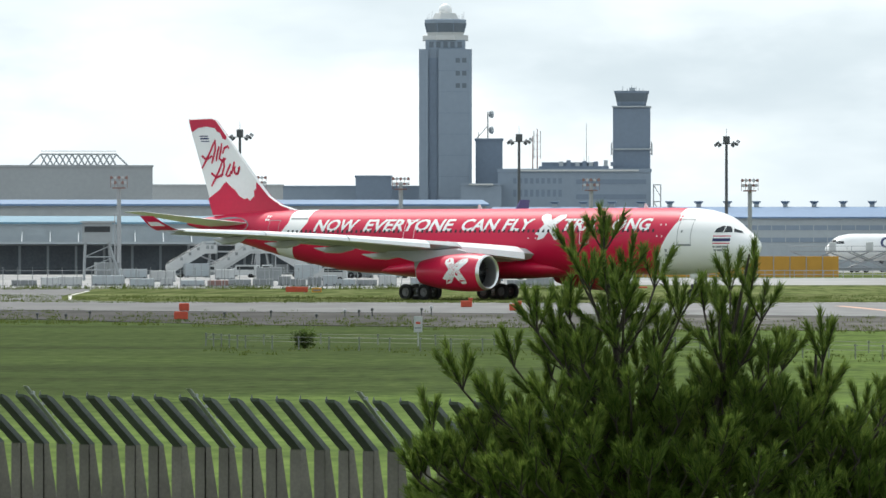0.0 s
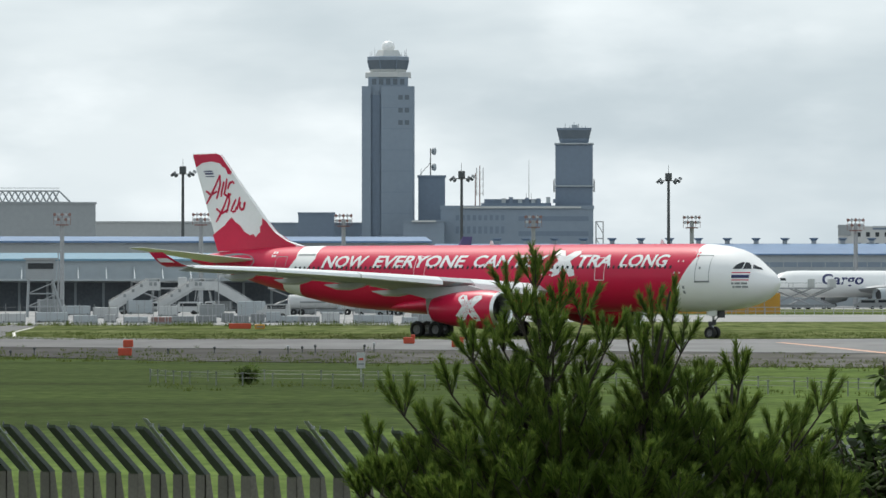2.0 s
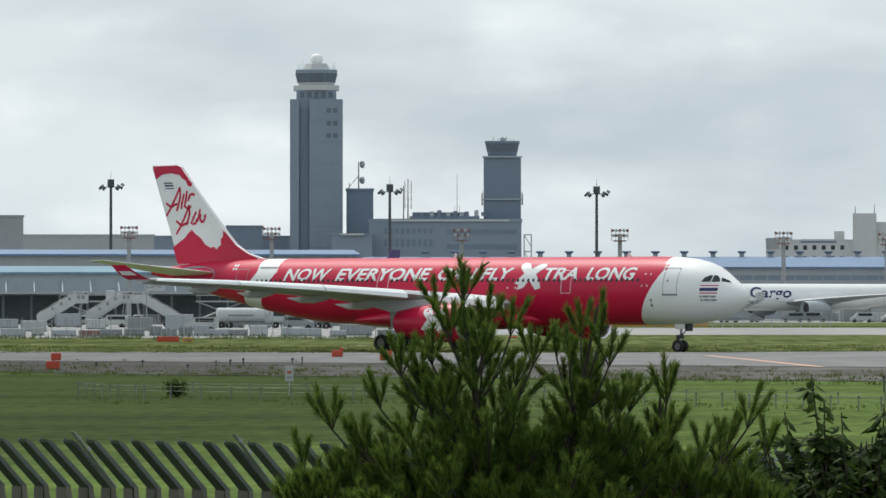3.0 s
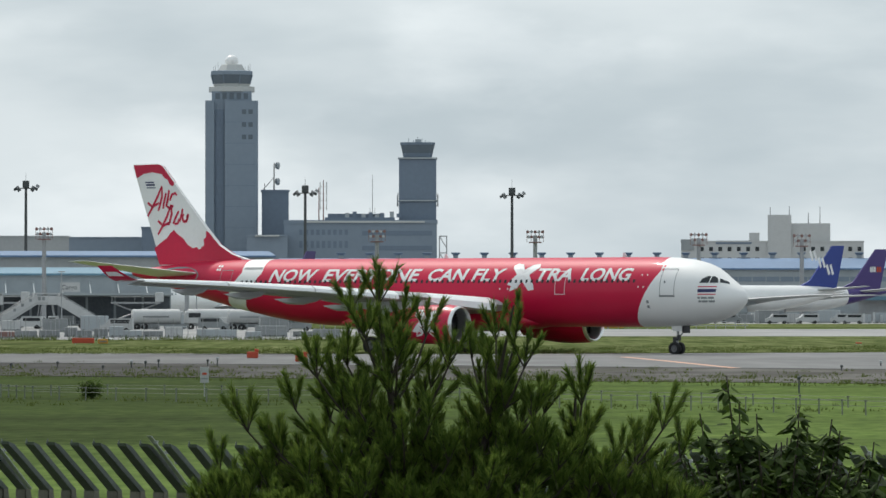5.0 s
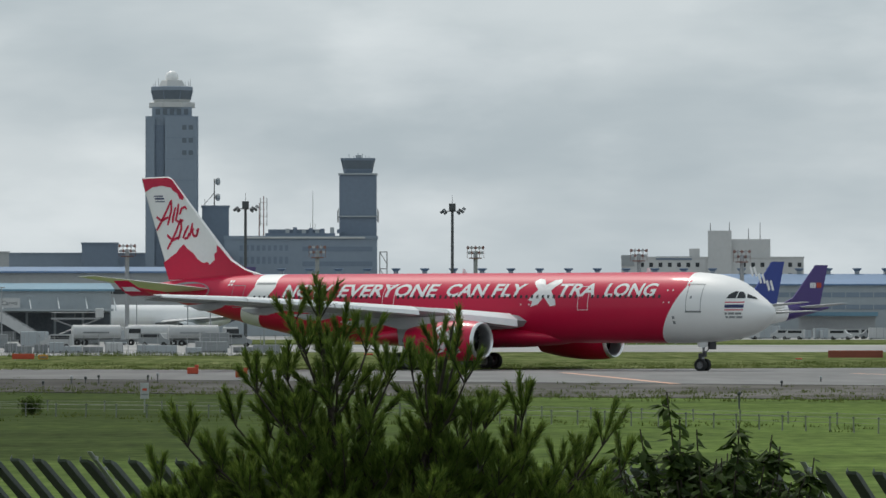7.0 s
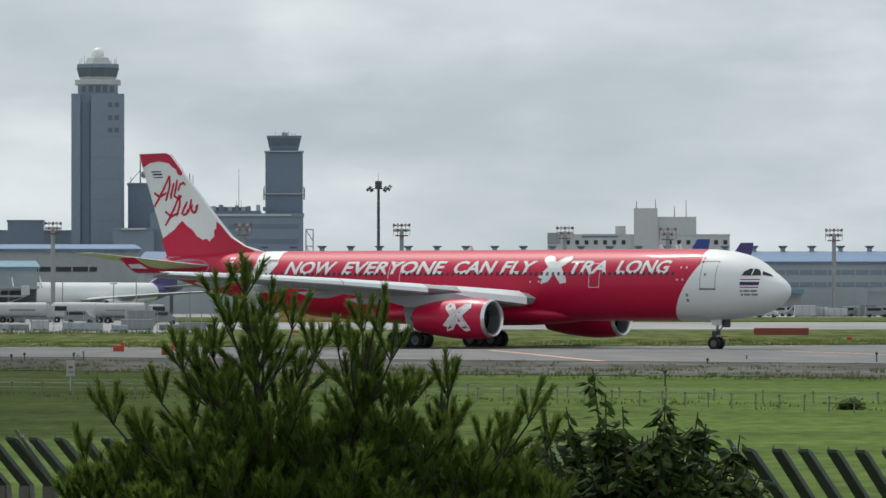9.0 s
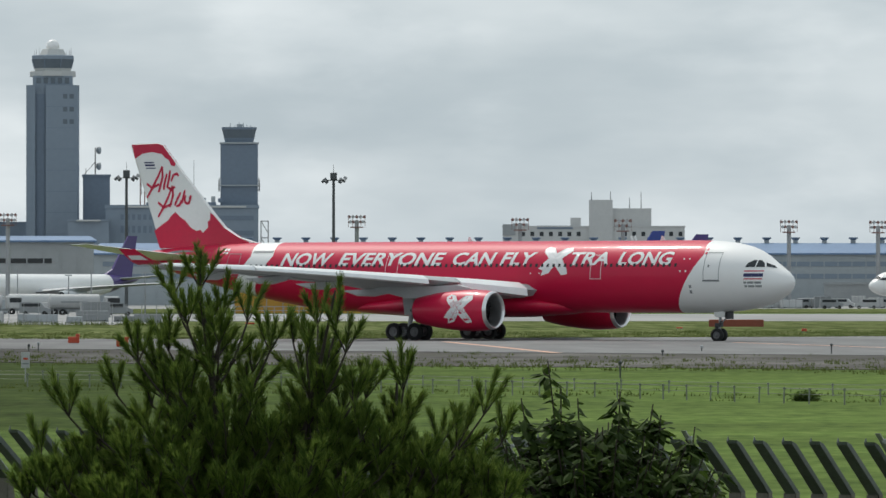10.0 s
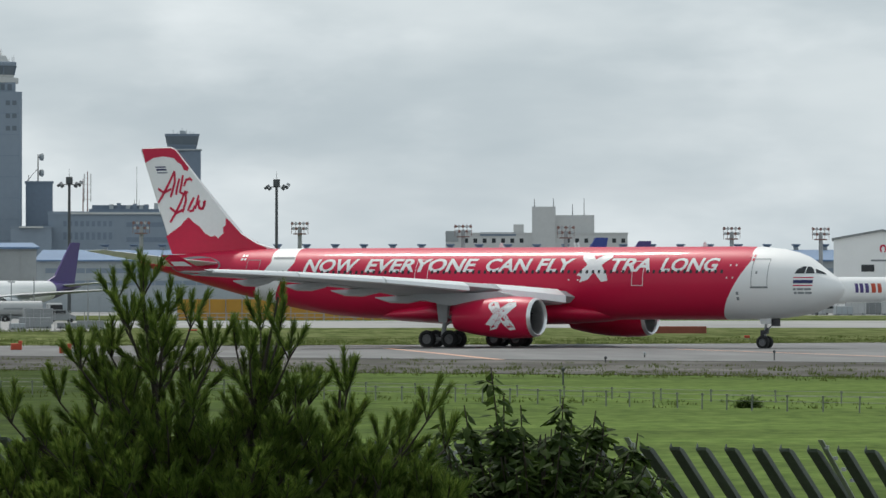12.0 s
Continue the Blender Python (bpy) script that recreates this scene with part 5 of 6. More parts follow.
    bm = bmesh.new()
    for y in (-1, 1):
        bm.faces.new([bm.verts.new(p) for p in [(-1.32, 0.06 * y, 5.98), (-1.5, 1.0 * y, 5.85), (-2.2, 1.05 * y, 6.4), (-2.12, 0.06 * y, 6.66)]])
    add("windscreen", bm, GLASSY, fus, None)
    if mark == "bars":
        bm = bmesh.new()
        for i, (a, b) in enumerate(((0, 0.55), (0.75, 1.3), (1.5, 2.1))):
            x0 = -60.2 + 2.3 * i
            z0 = 10.4 + 1.5 * i
            for dx in (0, 1.05):
                bm.faces.new([bm.verts.new((x0 + dx + u, 0.30, z0 + v)) for u, v in ((0, 0), (0.5, -0.35), (1.25, 1.75), (0.75, 2.1))])
        add("fin_mark", bm, TITLE, fin, None, "white slanted bars across the fin")
        bm = fit_width(text_mesh("Cargo", 2.1, 0.06, 0.25), 11.0)
        for v in bm.verts:
            x, z = -12.3 - v.co.x, 5.0 + v.co.y
            q = side_at(x, z, 0.03)
            v.co = Vector((x, -q.y, q.z))
        add("lettering", bm, NAVY, fus, None, "dark blue lettering")
    elif mark == "plain":
        bm = bmesh.new()
        for u in (0, 0.55, 1.1):
            bm.faces.new([bm.verts.new((-58.2 - u, 0.32, 11.2 + dz)) for dz in (0, 1.2)] + [bm.verts.new((-58.6 - u, 0.32, 11.2 + dz)) for dz in (1.2, 0)])
        add("fin_mark", bm, TITLE, fin, None, "small pale bars")
        bm = bmesh.new()
        for u in (1.8, 2.5):
            bm.faces.new([bm.verts.new((-58.2 - u, 0.32, 11.2 + dz)) for dz in (0, 1.2)] + [bm.verts.new((-58.75 - u, 0.32, 11.2 + dz)) for dz in (1.2, 0)])
        add("fin_mark", bm, ORANGE, fin, None, "small orange bars")
        for x0, ww, material in ((-9.0, 0.8, PURPLE), (-10.2, 0.9, PURPLE), (-11.6, 0.9, PURPLE), (-13.2, 1.1, ORANGE), (-14.8, 1.0, ORANGE)):
            bm = bmesh.new()
            skin_patch(bm, x0 - ww, x0, 4.6, 6.5, 0.03, 1, 5)
            add("title_bar", mirror(bm), material, fus, None)
    return f


freighter("freighter", ground_at(26.8, 1180), 180 + 36, 1.0, BLUE, WHITE, "white cargo jet with a blue tail fin, parked", "bars")
freighter("freighter", ground_at(34, 1230), 180 + 30, 0.98, PURPLE, PURPLE, "white cargo jet with a purple tail, parked", "plain")
freighter("freighter", ground_at(104, 1150), 180 + 30, 0.98, PURPLE, PURPLE, "white cargo jet with a purple tail, parked", "plain")
freighter("freighter", ground_at(-55.8, 1028), 180 + 56, 0.85, PURPLE, PURPLE, "white cargo jet with a purple tail, parked", "")


# ---- apron vehicles and clutter ----
def small_wheels(parent, xs, y, r=0.45):
    for x in xs:
        for s in (-1, 1):
            bm = bmesh.new()
            lathe(bm, [(-0.14, r * 0.4), (-0.15, r * 0.9), (-0.1, r), (0.1, r), (0.15, r * 0.9), (0.14, r * 0.4)], 14, Matrix.Translation((x, s * y, r)) @ Matrix.Rotation(radians(90), 4, "Z"))
            part("wheel", bm, RUBBER, parent)


def stair_truck(m):
    t = base("stair_truck", m, "white passenger stair truck with covered steps", "stair truck", "stair trucks on the apron")
    part("chassis", boxes((-4.2, 4.0, -1.1, 1.1, 0.5, 0.9), bevel=0.05), BOXGREY, t)
    part("cab", boxes((2.2, 4.2, -1.1, 1.1, 0.9, 2.5), bevel=0.2), BOXWHITE, t)
    part("windscreen", boxes((2.6, 4.0, -1.13, 1.13, 1.6, 2.2)), GLASSY, t)
    bm = bmesh.new()
    plate(bm, [(-5.4, 0.6), (-5.0, 0.6), (2.2, 4.8), (4.6, 4.8), (4.6, 5.3), (2.0, 5.3), (-5.4, 1.2)], 2.0, Matrix.Translation((0, 1.0, 0)) @ Matrix.Rotation(radians(90), 4, "X"))
    part("stair_flight", bm, BOXWHITE, t, "sloping white stair flight")
    for s in (-1, 1):
        bm = bmesh.new()
        plate(bm, [(-5.4, 1.2), (2.0, 5.3), (4.6, 5.3), (4.6, 6.6), (1.7, 6.6), (-5.4, 2.5)], 0.06, Matrix.Translation((0, s * 1.05 + 0.03, 0)) @ Matrix.Rotation(radians(90), 4, "X"))
        part("side_panel", bm, BOXWHITE, t, "white side panel of the stairs")
        part("handrail", rods(((-5.4, s, 2.7), (1.7, s, 6.85), 0.05), ((1.7, s, 6.85), (4.5, s, 6.85), 0.05), seg=6), STEEL, t)
    for x in (-2.6, -0.9, 0.8):
        part("side_window", boxes((x - 0.28, x + 0.28, -1.12, -1.02, 3.45 + (x + 2.6) * 0.577, 4.05 + (x + 2.6) * 0.577)), BOXGREY, t)
    part("canopy", boxes((2.0, 4.7, -1.1, 1.1, 7.0, 7.2), (2.1, 2.25, -1.05, 1.05, 5.3, 7.0), (4.45, 4.6, -1.05, 1.05, 5.3, 7.0)), BOXWHITE, t)
    for x in (2.7, 3.6):
        part("side_window", boxes((x - 0.3, x + 0.3, -1.12, -1.02, 5.7, 6.4)), BOXGREY, t)
    for a, b in (((2.8, 0.7, 0.9), (3.4, 0.7, 4.8)), ((2.8, -0.7, 0.9), (3.4, -0.7, 4.8)), ((-1, 0.7, 0.9), (-1, 0.7, 2.6))):
        part("lift_leg", rods((a, b, 0.12), seg=6), STEEL, t)
    part("side_skirt", boxes((-1.2, 3.2, -0.95, -0.85, 0.9, 2.6)), BOXGREY, t)
    small_wheels(t, (-2.6, 2.8), 1.0)
    return t


def tank_truck(m):
    t = base("tank_truck", m, "white fuel tank truck parked on the apron", "truck", "tank trucks on the apron")
    bm = bmesh.new()
    lathe(bm, [(-5.2, 0.05), (-5.2, 0.9), (-5.0, 1.15), (2.2, 1.15), (2.4, 0.9), (2.4, 0.05)], 22, Matrix.Translation((0, 0, 2.05)))
    part("tank", bm, BOXWHITE, t, "white cylindrical tank", None, 40)
    part("chassis", boxes((-5.4, 5.2, -1.0, 1.0, 0.6, 0.95)), BOXGREY, t)
    part("cab", boxes((3.0, 5.3, -1.15, 1.15, 0.9, 2.9), bevel=0.2), BOXWHITE, t)
    part("windscreen", boxes((3.5, 5.34, -1.18, 1.18, 1.9, 2.6)), GLASSY, t)
    part("side_bar", boxes((-3.5, 0.5, -1.2, -1.1, 1.9, 2.15)), BOXGREY, t)
    small_wheels(t, (-4.4, -3.2, 3.9), 1.0, 0.5)
    return t


def cargo_box(m, material, w=3.2, h=1.6):
    t = base("cargo_container", m, "weathered cargo container on the apron", "container", "cargo containers on the apron")
    part("body", boxes((-w / 2, w / 2, -0.8, 0.8, 0.25, h), bevel=0.06), material, t)
    part("base_frame", boxes((-w / 2 - 0.08, w / 2 + 0.08, -0.85, 0.85, 0.12, 0.25)), BOXGREY, t)
    for x in (-w / 2, -w / 6, w / 6, w / 2):
        part("rib", boxes((x - 0.05, x + 0.05, -0.86, -0.8, 0.25, h)), STEEL, t)
    small_wheels(t, (-w / 2 + 0.4, w / 2 - 0.4), 0.7, 0.18)
    return t


def van(m, material):
    t = base("service_van", m, "pale service van parked on the apron", "van", "service vans on the apron")
    bm = bmesh.new()
    plate(bm, [(-2.3, 0.4), (2.2, 0.4), (2.3, 1.0), (1.5, 1.25), (0.9, 1.95), (-2.25, 2.0)], 1.7, Matrix.Translation((0, 0.85, 0)) @ Matrix.Rotation(radians(90), 4, "X"))
    part("body", bm, material, t)
    part("side_glass", boxes((-1.9, 0.8, -0.88, 0.88, 1.3, 1.8)), GLASSY, t)
    small_wheels(t, (-1.4, 1.5), 0.78, 0.34)
    return t


def loader(m):
    t = base("cargo_loader", m, "grey scissor-lift cargo loader with raised platform", "loader", "cargo loaders on the apron")
    part("chassis", boxes((-4.5, 4.5, -1.6, 1.6, 0.5, 1.0), bevel=0.05), BOXGREY, t)
    part("platform", boxes((-4.5, 4.0, -1.7, 1.7, 4.0, 4.3)), STEEL, t)
    part("scissor", rods(((-4, -1.2, 1.0), (3.6, -1.2, 4.0), 0.12), ((3.6, -1.2, 1.0), (-4, -1.2, 4.0), 0.12), ((-4, 1.2, 1.0), (3.6, 1.2, 4.0), 0.12), ((3.6, 1.2, 1.0), (-4, 1.2, 4.0), 0.12), seg=6), STEEL, t)
    part("cab", boxes((3.2, 4.6, -1.8, -0.4, 4.3, 6.0), bevel=0.1), BOXWHITE, t)
    part("rail", rods(((-4.5, -1.7, 5.2), (3.2, -1.7, 5.2), 0.05), ((-4.5, 1.7, 5.2), (3.2, 1.7, 5.2), 0.05), ((-4.5, -1.7, 4.3), (-4.5, -1.7, 5.2), 0.05), ((-0.5, -1.7, 4.3), (-0.5, -1.7, 5.2), 0.05), seg=6), STEEL, t)
    small_wheels(t, (-3.2, 3.2), 1.4, 0.5)
    return t


def clutter():
    rnd = random.Random(11)
    for mx, d, a in ((-84.8, 900, 12), (-76.8, 905, 22), (-69.0, 925, 170)):
        stair_truck(facing(mx, d, a) @ Matrix.Scale(0.8, 4))
    for mx, d, a in ((-34.8, 850, 3), (-45.5, 900, 185), (-52, 870, 4)):
        tank_truck(facing(mx, d, a))
    for mx, d in ((-80.8, 940), (-57, 1000), (34.5, 1120), (31, 1110), (24.5, 1130)):
        loader(facing(mx, d, rnd.uniform(-25, 25)))
    x = -124.0
    while x < -20:
        d = rnd.uniform(650, 672)
        w = rnd.uniform(1.4, 3.8)
        cargo_box(facing(x, d, rnd.uniform(-4, 4)), rnd.choice((BOXGREY, LIGHTWALL, LIGHTWALL, BOXWHITE, BOXGREY, RUSTRED if rnd.random() < 0.3 else LIGHTWALL)), w, rnd.uniform(0.8, 1.5))
        x += w / 0.66 + rnd.choice((0.15, 0.3, 0.3, 2.4))
    wf = base("wire_fence", pose(0, 0, 0), "thin wire mesh fence with grey posts before the apron", "fence")
    post_me = mesh_of("post", rods(((0, 0, 0), (0, 0, 2.1), 0.05), ((0, 0, 2.1), (0, -0.3, 2.4), 0.04), seg=6), STEEL)
    last = None
    for i in range(42):
        p = ground_at(-126 + i * 2.6, 632)
        q = new("post", post_me)
        q.parent = wf
        q.matrix_basis = pose(p.x, p.y, 0)
        if last is not None:
            for z in (0.4, 1.2, 2.05):
                part("wire", rods((last + Vector((0, 0, z)), p + Vector((0, 0, z)), 0.012), seg=4), STEEL, wf)
        last = p
    x = -100.0
    while x < -24:
        d = rnd.uniform(760, 900)
        if rnd.random() < 0.5:
            van(facing(x, d, rnd.choice((0, 180)) + rnd.uniform(-12, 12)), rnd.choice((BOXWHITE, BOXWHITE, BOXGREY)))
        else:
            cargo_box(facing(x, d, rnd.uniform(-30, 30)), rnd.choice((BOXWHITE, BOXGREY, BOXGREY, LIGHTWALL)), rnd.uniform(2.2, 4.0), rnd.uniform(1.5, 2.6))
        x += rnd.uniform(3.0, 7.5)
    x = 44.0
    while x < 120:
        d = rnd.uniform(1105, 1180)
        if rnd.random() < 0.55:
            van(facing(x, d, rnd.choice((0, 180)) + rnd.uniform(-12, 12)), rnd.choice((BOXWHITE, BOXWHITE, BOXGREY)))
        else:
            cargo_box(facing(x, d, rnd.uniform(-30, 30)), rnd.choice((BOXWHITE, BOXWHITE, BOXGREY, LIGHTWALL)), rnd.uniform(2.2, 4.5), rnd.uniform(1.6, 2.8))
        x += rnd.uniform(1.3, 2.9)
    # ochre screen wall, panel by panel
    w = base("screen_wall", facing(10.5, 905), "long ochre-yellow sheet screen wall", "wall")
    for i in range(13):
        part("panel", boxes((-17 + i * 2.6, -14.45 + i * 2.6, 0, 0.12, 0.1, 3.4), bevel=0.03), YELLOW, w)
        part("post", boxes((-17.06 + i * 2.6, -16.94 + i * 2.6, -0.08, 0.2, 0, 3.5)), STEEL, w)
    # grey post fence before the apron on the right
    f = base("apron_fence", facing(20, 870), "low grey apron barrier of posts and rails", "fence")
    for i in range(36):
        part("post", boxes((-26 + i * 1.5, -25.9 + i * 1.5, 0, 0.1, 0, 1.3)), STEEL, f)
    for z in (0.6, 1.2):
        part("rail", boxes((-26, 27, -0.05, -0.01, z, z + 0.1)), STEEL, f)
    # open-framed lookout tower
    t = base("lookout_tower", facing(-101.8, 800), "weathered grey lookout tower on splayed legs", "tower")
    part("cabin", boxes((-2.0, 2.2, -1.6, 1.6, 5.4, 8.2), (-2.3, 2.5, -1.9, 1.9, 8.2, 8.45)), GREYWALL, t)
    part("cabin_window", boxes((-1.7, 1.9, -1.66, -1.58, 6.9, 7.7)), GLASSY, t)
    for a, b in (((-1.6, -1.3, 5.4), (-1.8, -1.5, 0)), ((1.7, -1.3, 5.4), (3.4, -1.5, 0)), ((-1.6, 1.3, 5.4), (-1.8, 1.5, 0)), ((1.7, 1.3, 5.4), (2.2, 1.5, 0))):
        part("leg", rods((a, b, 0.2), seg=8), GREYWALL, t)
    for z in (1.6, 3.4):
        part("brace", rods(((-1.7, -1.4, z), (2.6, -1.4, z), 0.1), ((-1.7, -1.4, z), (2.2, -1.4, z + 1.7), 0.08), seg=6), GREYWALL, t)
    # thin poles on the apron
    for mx, h, d in ((-98.6, 9.6, 830), (-70.3, 9.0, 900), (-33.5, 7.0, 880), (-24, 6.5, 900), (-46.5, 7.0, 900), (-37.5, 6.0, 880)):
        p = base("apron_pole", facing(mx, d), "thin grey lamp pole on the apron", "pole", "thin apron poles")
        part("pole", rods(((0, 0, 0), (0, 0, h), 0.12, 0.08), seg=8), STEEL, p)
        part("lamp_head", boxes((-0.55, 0.55, -0.2, 0.2, h, h + 0.2)), LAMPFACE, p)
    # red-brown barrier and orange boards by the far taxiway
    b = base("barrier_block", facing(80.5, 600), "long low red-brown barrier block on the grass", "barrier")
    part("body", boxes((-2.9, 2.9, -0.4, 0.4, 0, 0.8), bevel=0.05), mat("red_brown_paint", (0.24, 0.065, 0.04), 0.75, vary=0.15, scale=1.5), b)
    for mx, d, w2, h in ((-66.5, 560, 1.1, 0.7), (-5.5, 620, 0.5, 0.35), (70.5, 555, 0.32, 0.3), (92.5, 520, 0.25, 0.42)):
        o = base("guidance_board", facing(mx, d), "orange taxiway guidance board on short legs", "sign", "orange guidance boards")
        part("board", boxes((-w2, w2, -0.1, 0.1, 0.18, h), bevel=0.03), ORANGE, o)
        for s in (-1, 1):
            part("leg", boxes((s * w2 * 0.7 - 0.04, s * w2 * 0.7 + 0.04, -0.04, 0.04, 0, 0.18)), BOXGREY, o)
    o = base("guidance_board", facing(-63.0, 560), "small yellow taxiway board with dark bars", "sign")
    part("board", boxes((-0.5, 0.5, -0.1, 0.1, 0.15, 0.6), bevel=0.03), YELLOW, o)
    part("caption_bar", boxes((-0.35, 0.35, -0.13, -0.1, 0.3, 0.42)), BOXGREY, o)
    # orange boxes on the near shoulder
    for mx, d, two in ((-86.8, 345, True), (-36.6, 420, False), (-28.0, 395, False)):
        o = base("marker_box", facing(mx, d), "weathered orange equipment box on the taxiway edge", "marker", "orange marker boxes")
        part("body", boxes((-0.42, 0.42, -0.3, 0.3, 0.08, 0.55), bevel=0.04), ORANGE, o)
        part("foot", boxes((-0.36, -0.26, -0.2, 0.2, 0, 0.08), (0.26, 0.36, -0.2, 0.2, 0, 0.08)), BOXGREY, o)
        if two:
            part("upper_box", boxes((-0.12, 0.5, -0.25, 0.25, 0.6, 1.05), bevel=0.04), ORANGE, o)
            part("bracket", boxes((0.0, 0.1, -0.1, 0.1, 0.55, 0.6)), BOXGREY, o)
        else:
            part("upper_box", boxes((0.15, 0.45, -0.2, 0.2, 0.55, 0.75), bevel=0.03), ORANGE, o)
    # taxiway edge lights and stakes
    for mx, d, h, pale in ((-102.8, 352, 0.55, False), (-79.2, 356, 0.42, False), (-71, 362, 0.45, False), (-63, 352, 0.3, False), (-58, 362, 0.55, True), (-55.5, 366, 0.45, False), (-53.2, 363, 0.6, False), (-44.5, 372, 0.5, False), (-42.8, 370, 0.7, True), (74.4, 370, 0.42, True), (97.3, 355, 0.75, False), (67.5, 345, 0.4, False), (-112, 352, 0.4, False), (-107, 350, 0.35, False), (60, 262, 0.9, False)):
        o = base("edge_light", facing(mx, d), "small taxiway edge light on a short stake", "edge light", "taxiway edge lights")
        part("stake", rods(((0, 0, 0), (0, 0, h * 0.7), 0.04), seg=8), MASTDARK, o)
        bm = bmesh.new()
        bmesh.ops.create_uvsphere(bm, u_segments=10, v_segments=7, radius=0.1, matrix=Matrix.Translation((0, 0, h * 0.8)))
        part("lamp", bm, LAMPFACE if pale else MASTDARK, o, "", None, 180)
    # small notice board in the grass
    o = base("notice_board", facing(-45.1, 252), "small white notice board on a post with red and dark bars", "sign")
    part("board", boxes((-0.19, 0.19, -0.02, 0.02, 0.62, 1.32), bevel=0.01), BOXWHITE, o)
    part("caption_bar", boxes((-0.1, 0.1, -0.032, -0.02, 0.98, 1.08)), ORANGE, o)
    part("caption_bar", boxes((-0.14, 0.14, -0.032, -0.02, 0.78, 0.84)), BOXGREY, o)
    part("post", rods(((0, 0.03, 0), (0, 0.03, 0.7), 0.03), seg=6), STEEL, o)


clutter()
# ---- near fence of bent steel posts ----
FENCE_DIR = Vector((math.cos(radians(31)), -math.sin(radians(31)), 0))


def fence():
    p0 = ground_at(-102, 39.5) - FENCE_DIR * (0.189 * 28 - 0.062)
    top, knee, step = 3.266, 2.925, 0.189
    f = base("security_fence", pose(0, 0, 0), "dark steel security fence with outward-bent post tops", "fence")
    yaw = math.degrees(math.atan2(FENCE_DIR.y, FENCE_DIR.x))
    # one post: x along the fence, y inward; a channel with a tapering web and a leaning head
    bm = bmesh.new()
    w = 0.07
    wl2 = 0.084 - w / 2
    loft(bm, [[(-wl2, 0, z), (w / 2, 0, z), (w / 2, 0.006, z), (-wl2, 0.006, z)] for z in (0, knee)])
    loft(bm, [[(w / 2 - 0.006, 0, z), (w / 2, 0, z), (w / 2, dd, z), (w / 2 - 0.006, dd, z)] for z, dd in ((0, 0.32), (knee - 0.75, 0.24), (knee, 0.055))])
    post_me = mesh_of("post", bm, FENCEPOST)
    bm = bmesh.new()
    lean = 0.46
    h = top - knee
    for x0, x1, d0, d1 in ((-w / 2, w / 2, 0, 0.006), (w / 2 - 0.006, w / 2, 0.0, 0.068)):
        loft(bm, [[(x0, d0, knee), (x1, d0, knee), (x1, d1, knee), (x0, d1, knee)], [(x0, d0 - lean, top), (x1, d0 - lean, top), (x1, d1 - lean, top - 0.02), (x0, d1 - lean, top - 0.02)]])
    bmesh.ops.create_cone(bm, cap_ends=True, segments=4, radius1=0.01, radius2=0.002, depth=0.03, matrix=Matrix.Translation((-w / 2 + 0.01, -lean + 0.005, top + 0.008)))
    head_me = mesh_of("post_head", bm, FENCE)
    bm = bmesh.new()
    loft(bm, [[(-0.016, 0.03, knee - 0.03), (0.016, 0.03, knee - 0.03), (0.016, 0.045, knee - 0.03), (-0.016, 0.045, knee - 0.03)], [(-0.016, -lean, top + 0.02), (0.016, -lean, top + 0.02), (0.016, -lean + 0.015, top + 0.02), (-0.016, -lean + 0.015, top + 0.02)]])
    for i in range(4):
        k = (i + 0.5) / 4
        bmesh.ops.create_cube(bm, size=0.022, matrix=Matrix.Translation((0.016, 0.025 - (lean + 0.02) * k, knee + 0.07 + (h - 0.06) * k)))
    bar_me = mesh_of("wire_bracket", bm, STEEL)
    rnd = random.Random(5)
    n = int((ground_at(140, 33) - p0).length / step) + 60
    for i in range(n):
        p = p0 + FENCE_DIR * (i * step)
        q = new("post", post_me)
        q.parent = f
        q.matrix_basis = pose(p.x, p.y, 0, 0, 0, yaw + rnd.uniform(-1.2, 1.2))
        hd = new("post_head", head_me)
        hd.parent = q
        hd.matrix_basis = pose(0, 0, -0.004, 0, 0, rnd.uniform(-0.6, 0.6))
        if i % 7 == 6:
            b = new("wire_bracket", bar_me)
            b.parent = q
            b.matrix_basis = pose(0.068, -0.03, 0.03)
    a, b = p0, p0 + FENCE_DIR * (n * step)
    for z in (0.5, 2.2):
        part("rail", rods(((a.x, a.y, z), (b.x, b.y, z), 0.025), seg=6), FENCEPOST, f)


fence()


# ---- low rail fence across the grass ----
def rail_fence(name, pts, gap, h, material, label):
    f = base(name, pose(0, 0, 0), label, "fence")
    ps = [Vector((x, y, 0)) for x, y in pts]
    bm = rods(((0, 0, 0), (0, 0, h), 0.032, 0.028), ((0, 0, h - 0.06), (0, 0, h + 0.03), 0.05), seg=6)
    me = mesh_of("post", bm, material)
    for a, b in zip(ps, ps[1:]):
        n = max(1, round((b - a).length / gap))
        for i in range(n):
            p = a + (b - a) * i / n
            o = new("post", me)
            o.parent = f
            o.matrix_basis = pose(p.x, p.y, 0, random.uniform(-2, 2), random.uniform(-2, 2), 0)
        for z in (h * 0.62, h * 0.97):
            part("rail", rods((a + Vector((0, 0, z)), b + Vector((0, 0, z)), 0.009), seg=5), material, f)


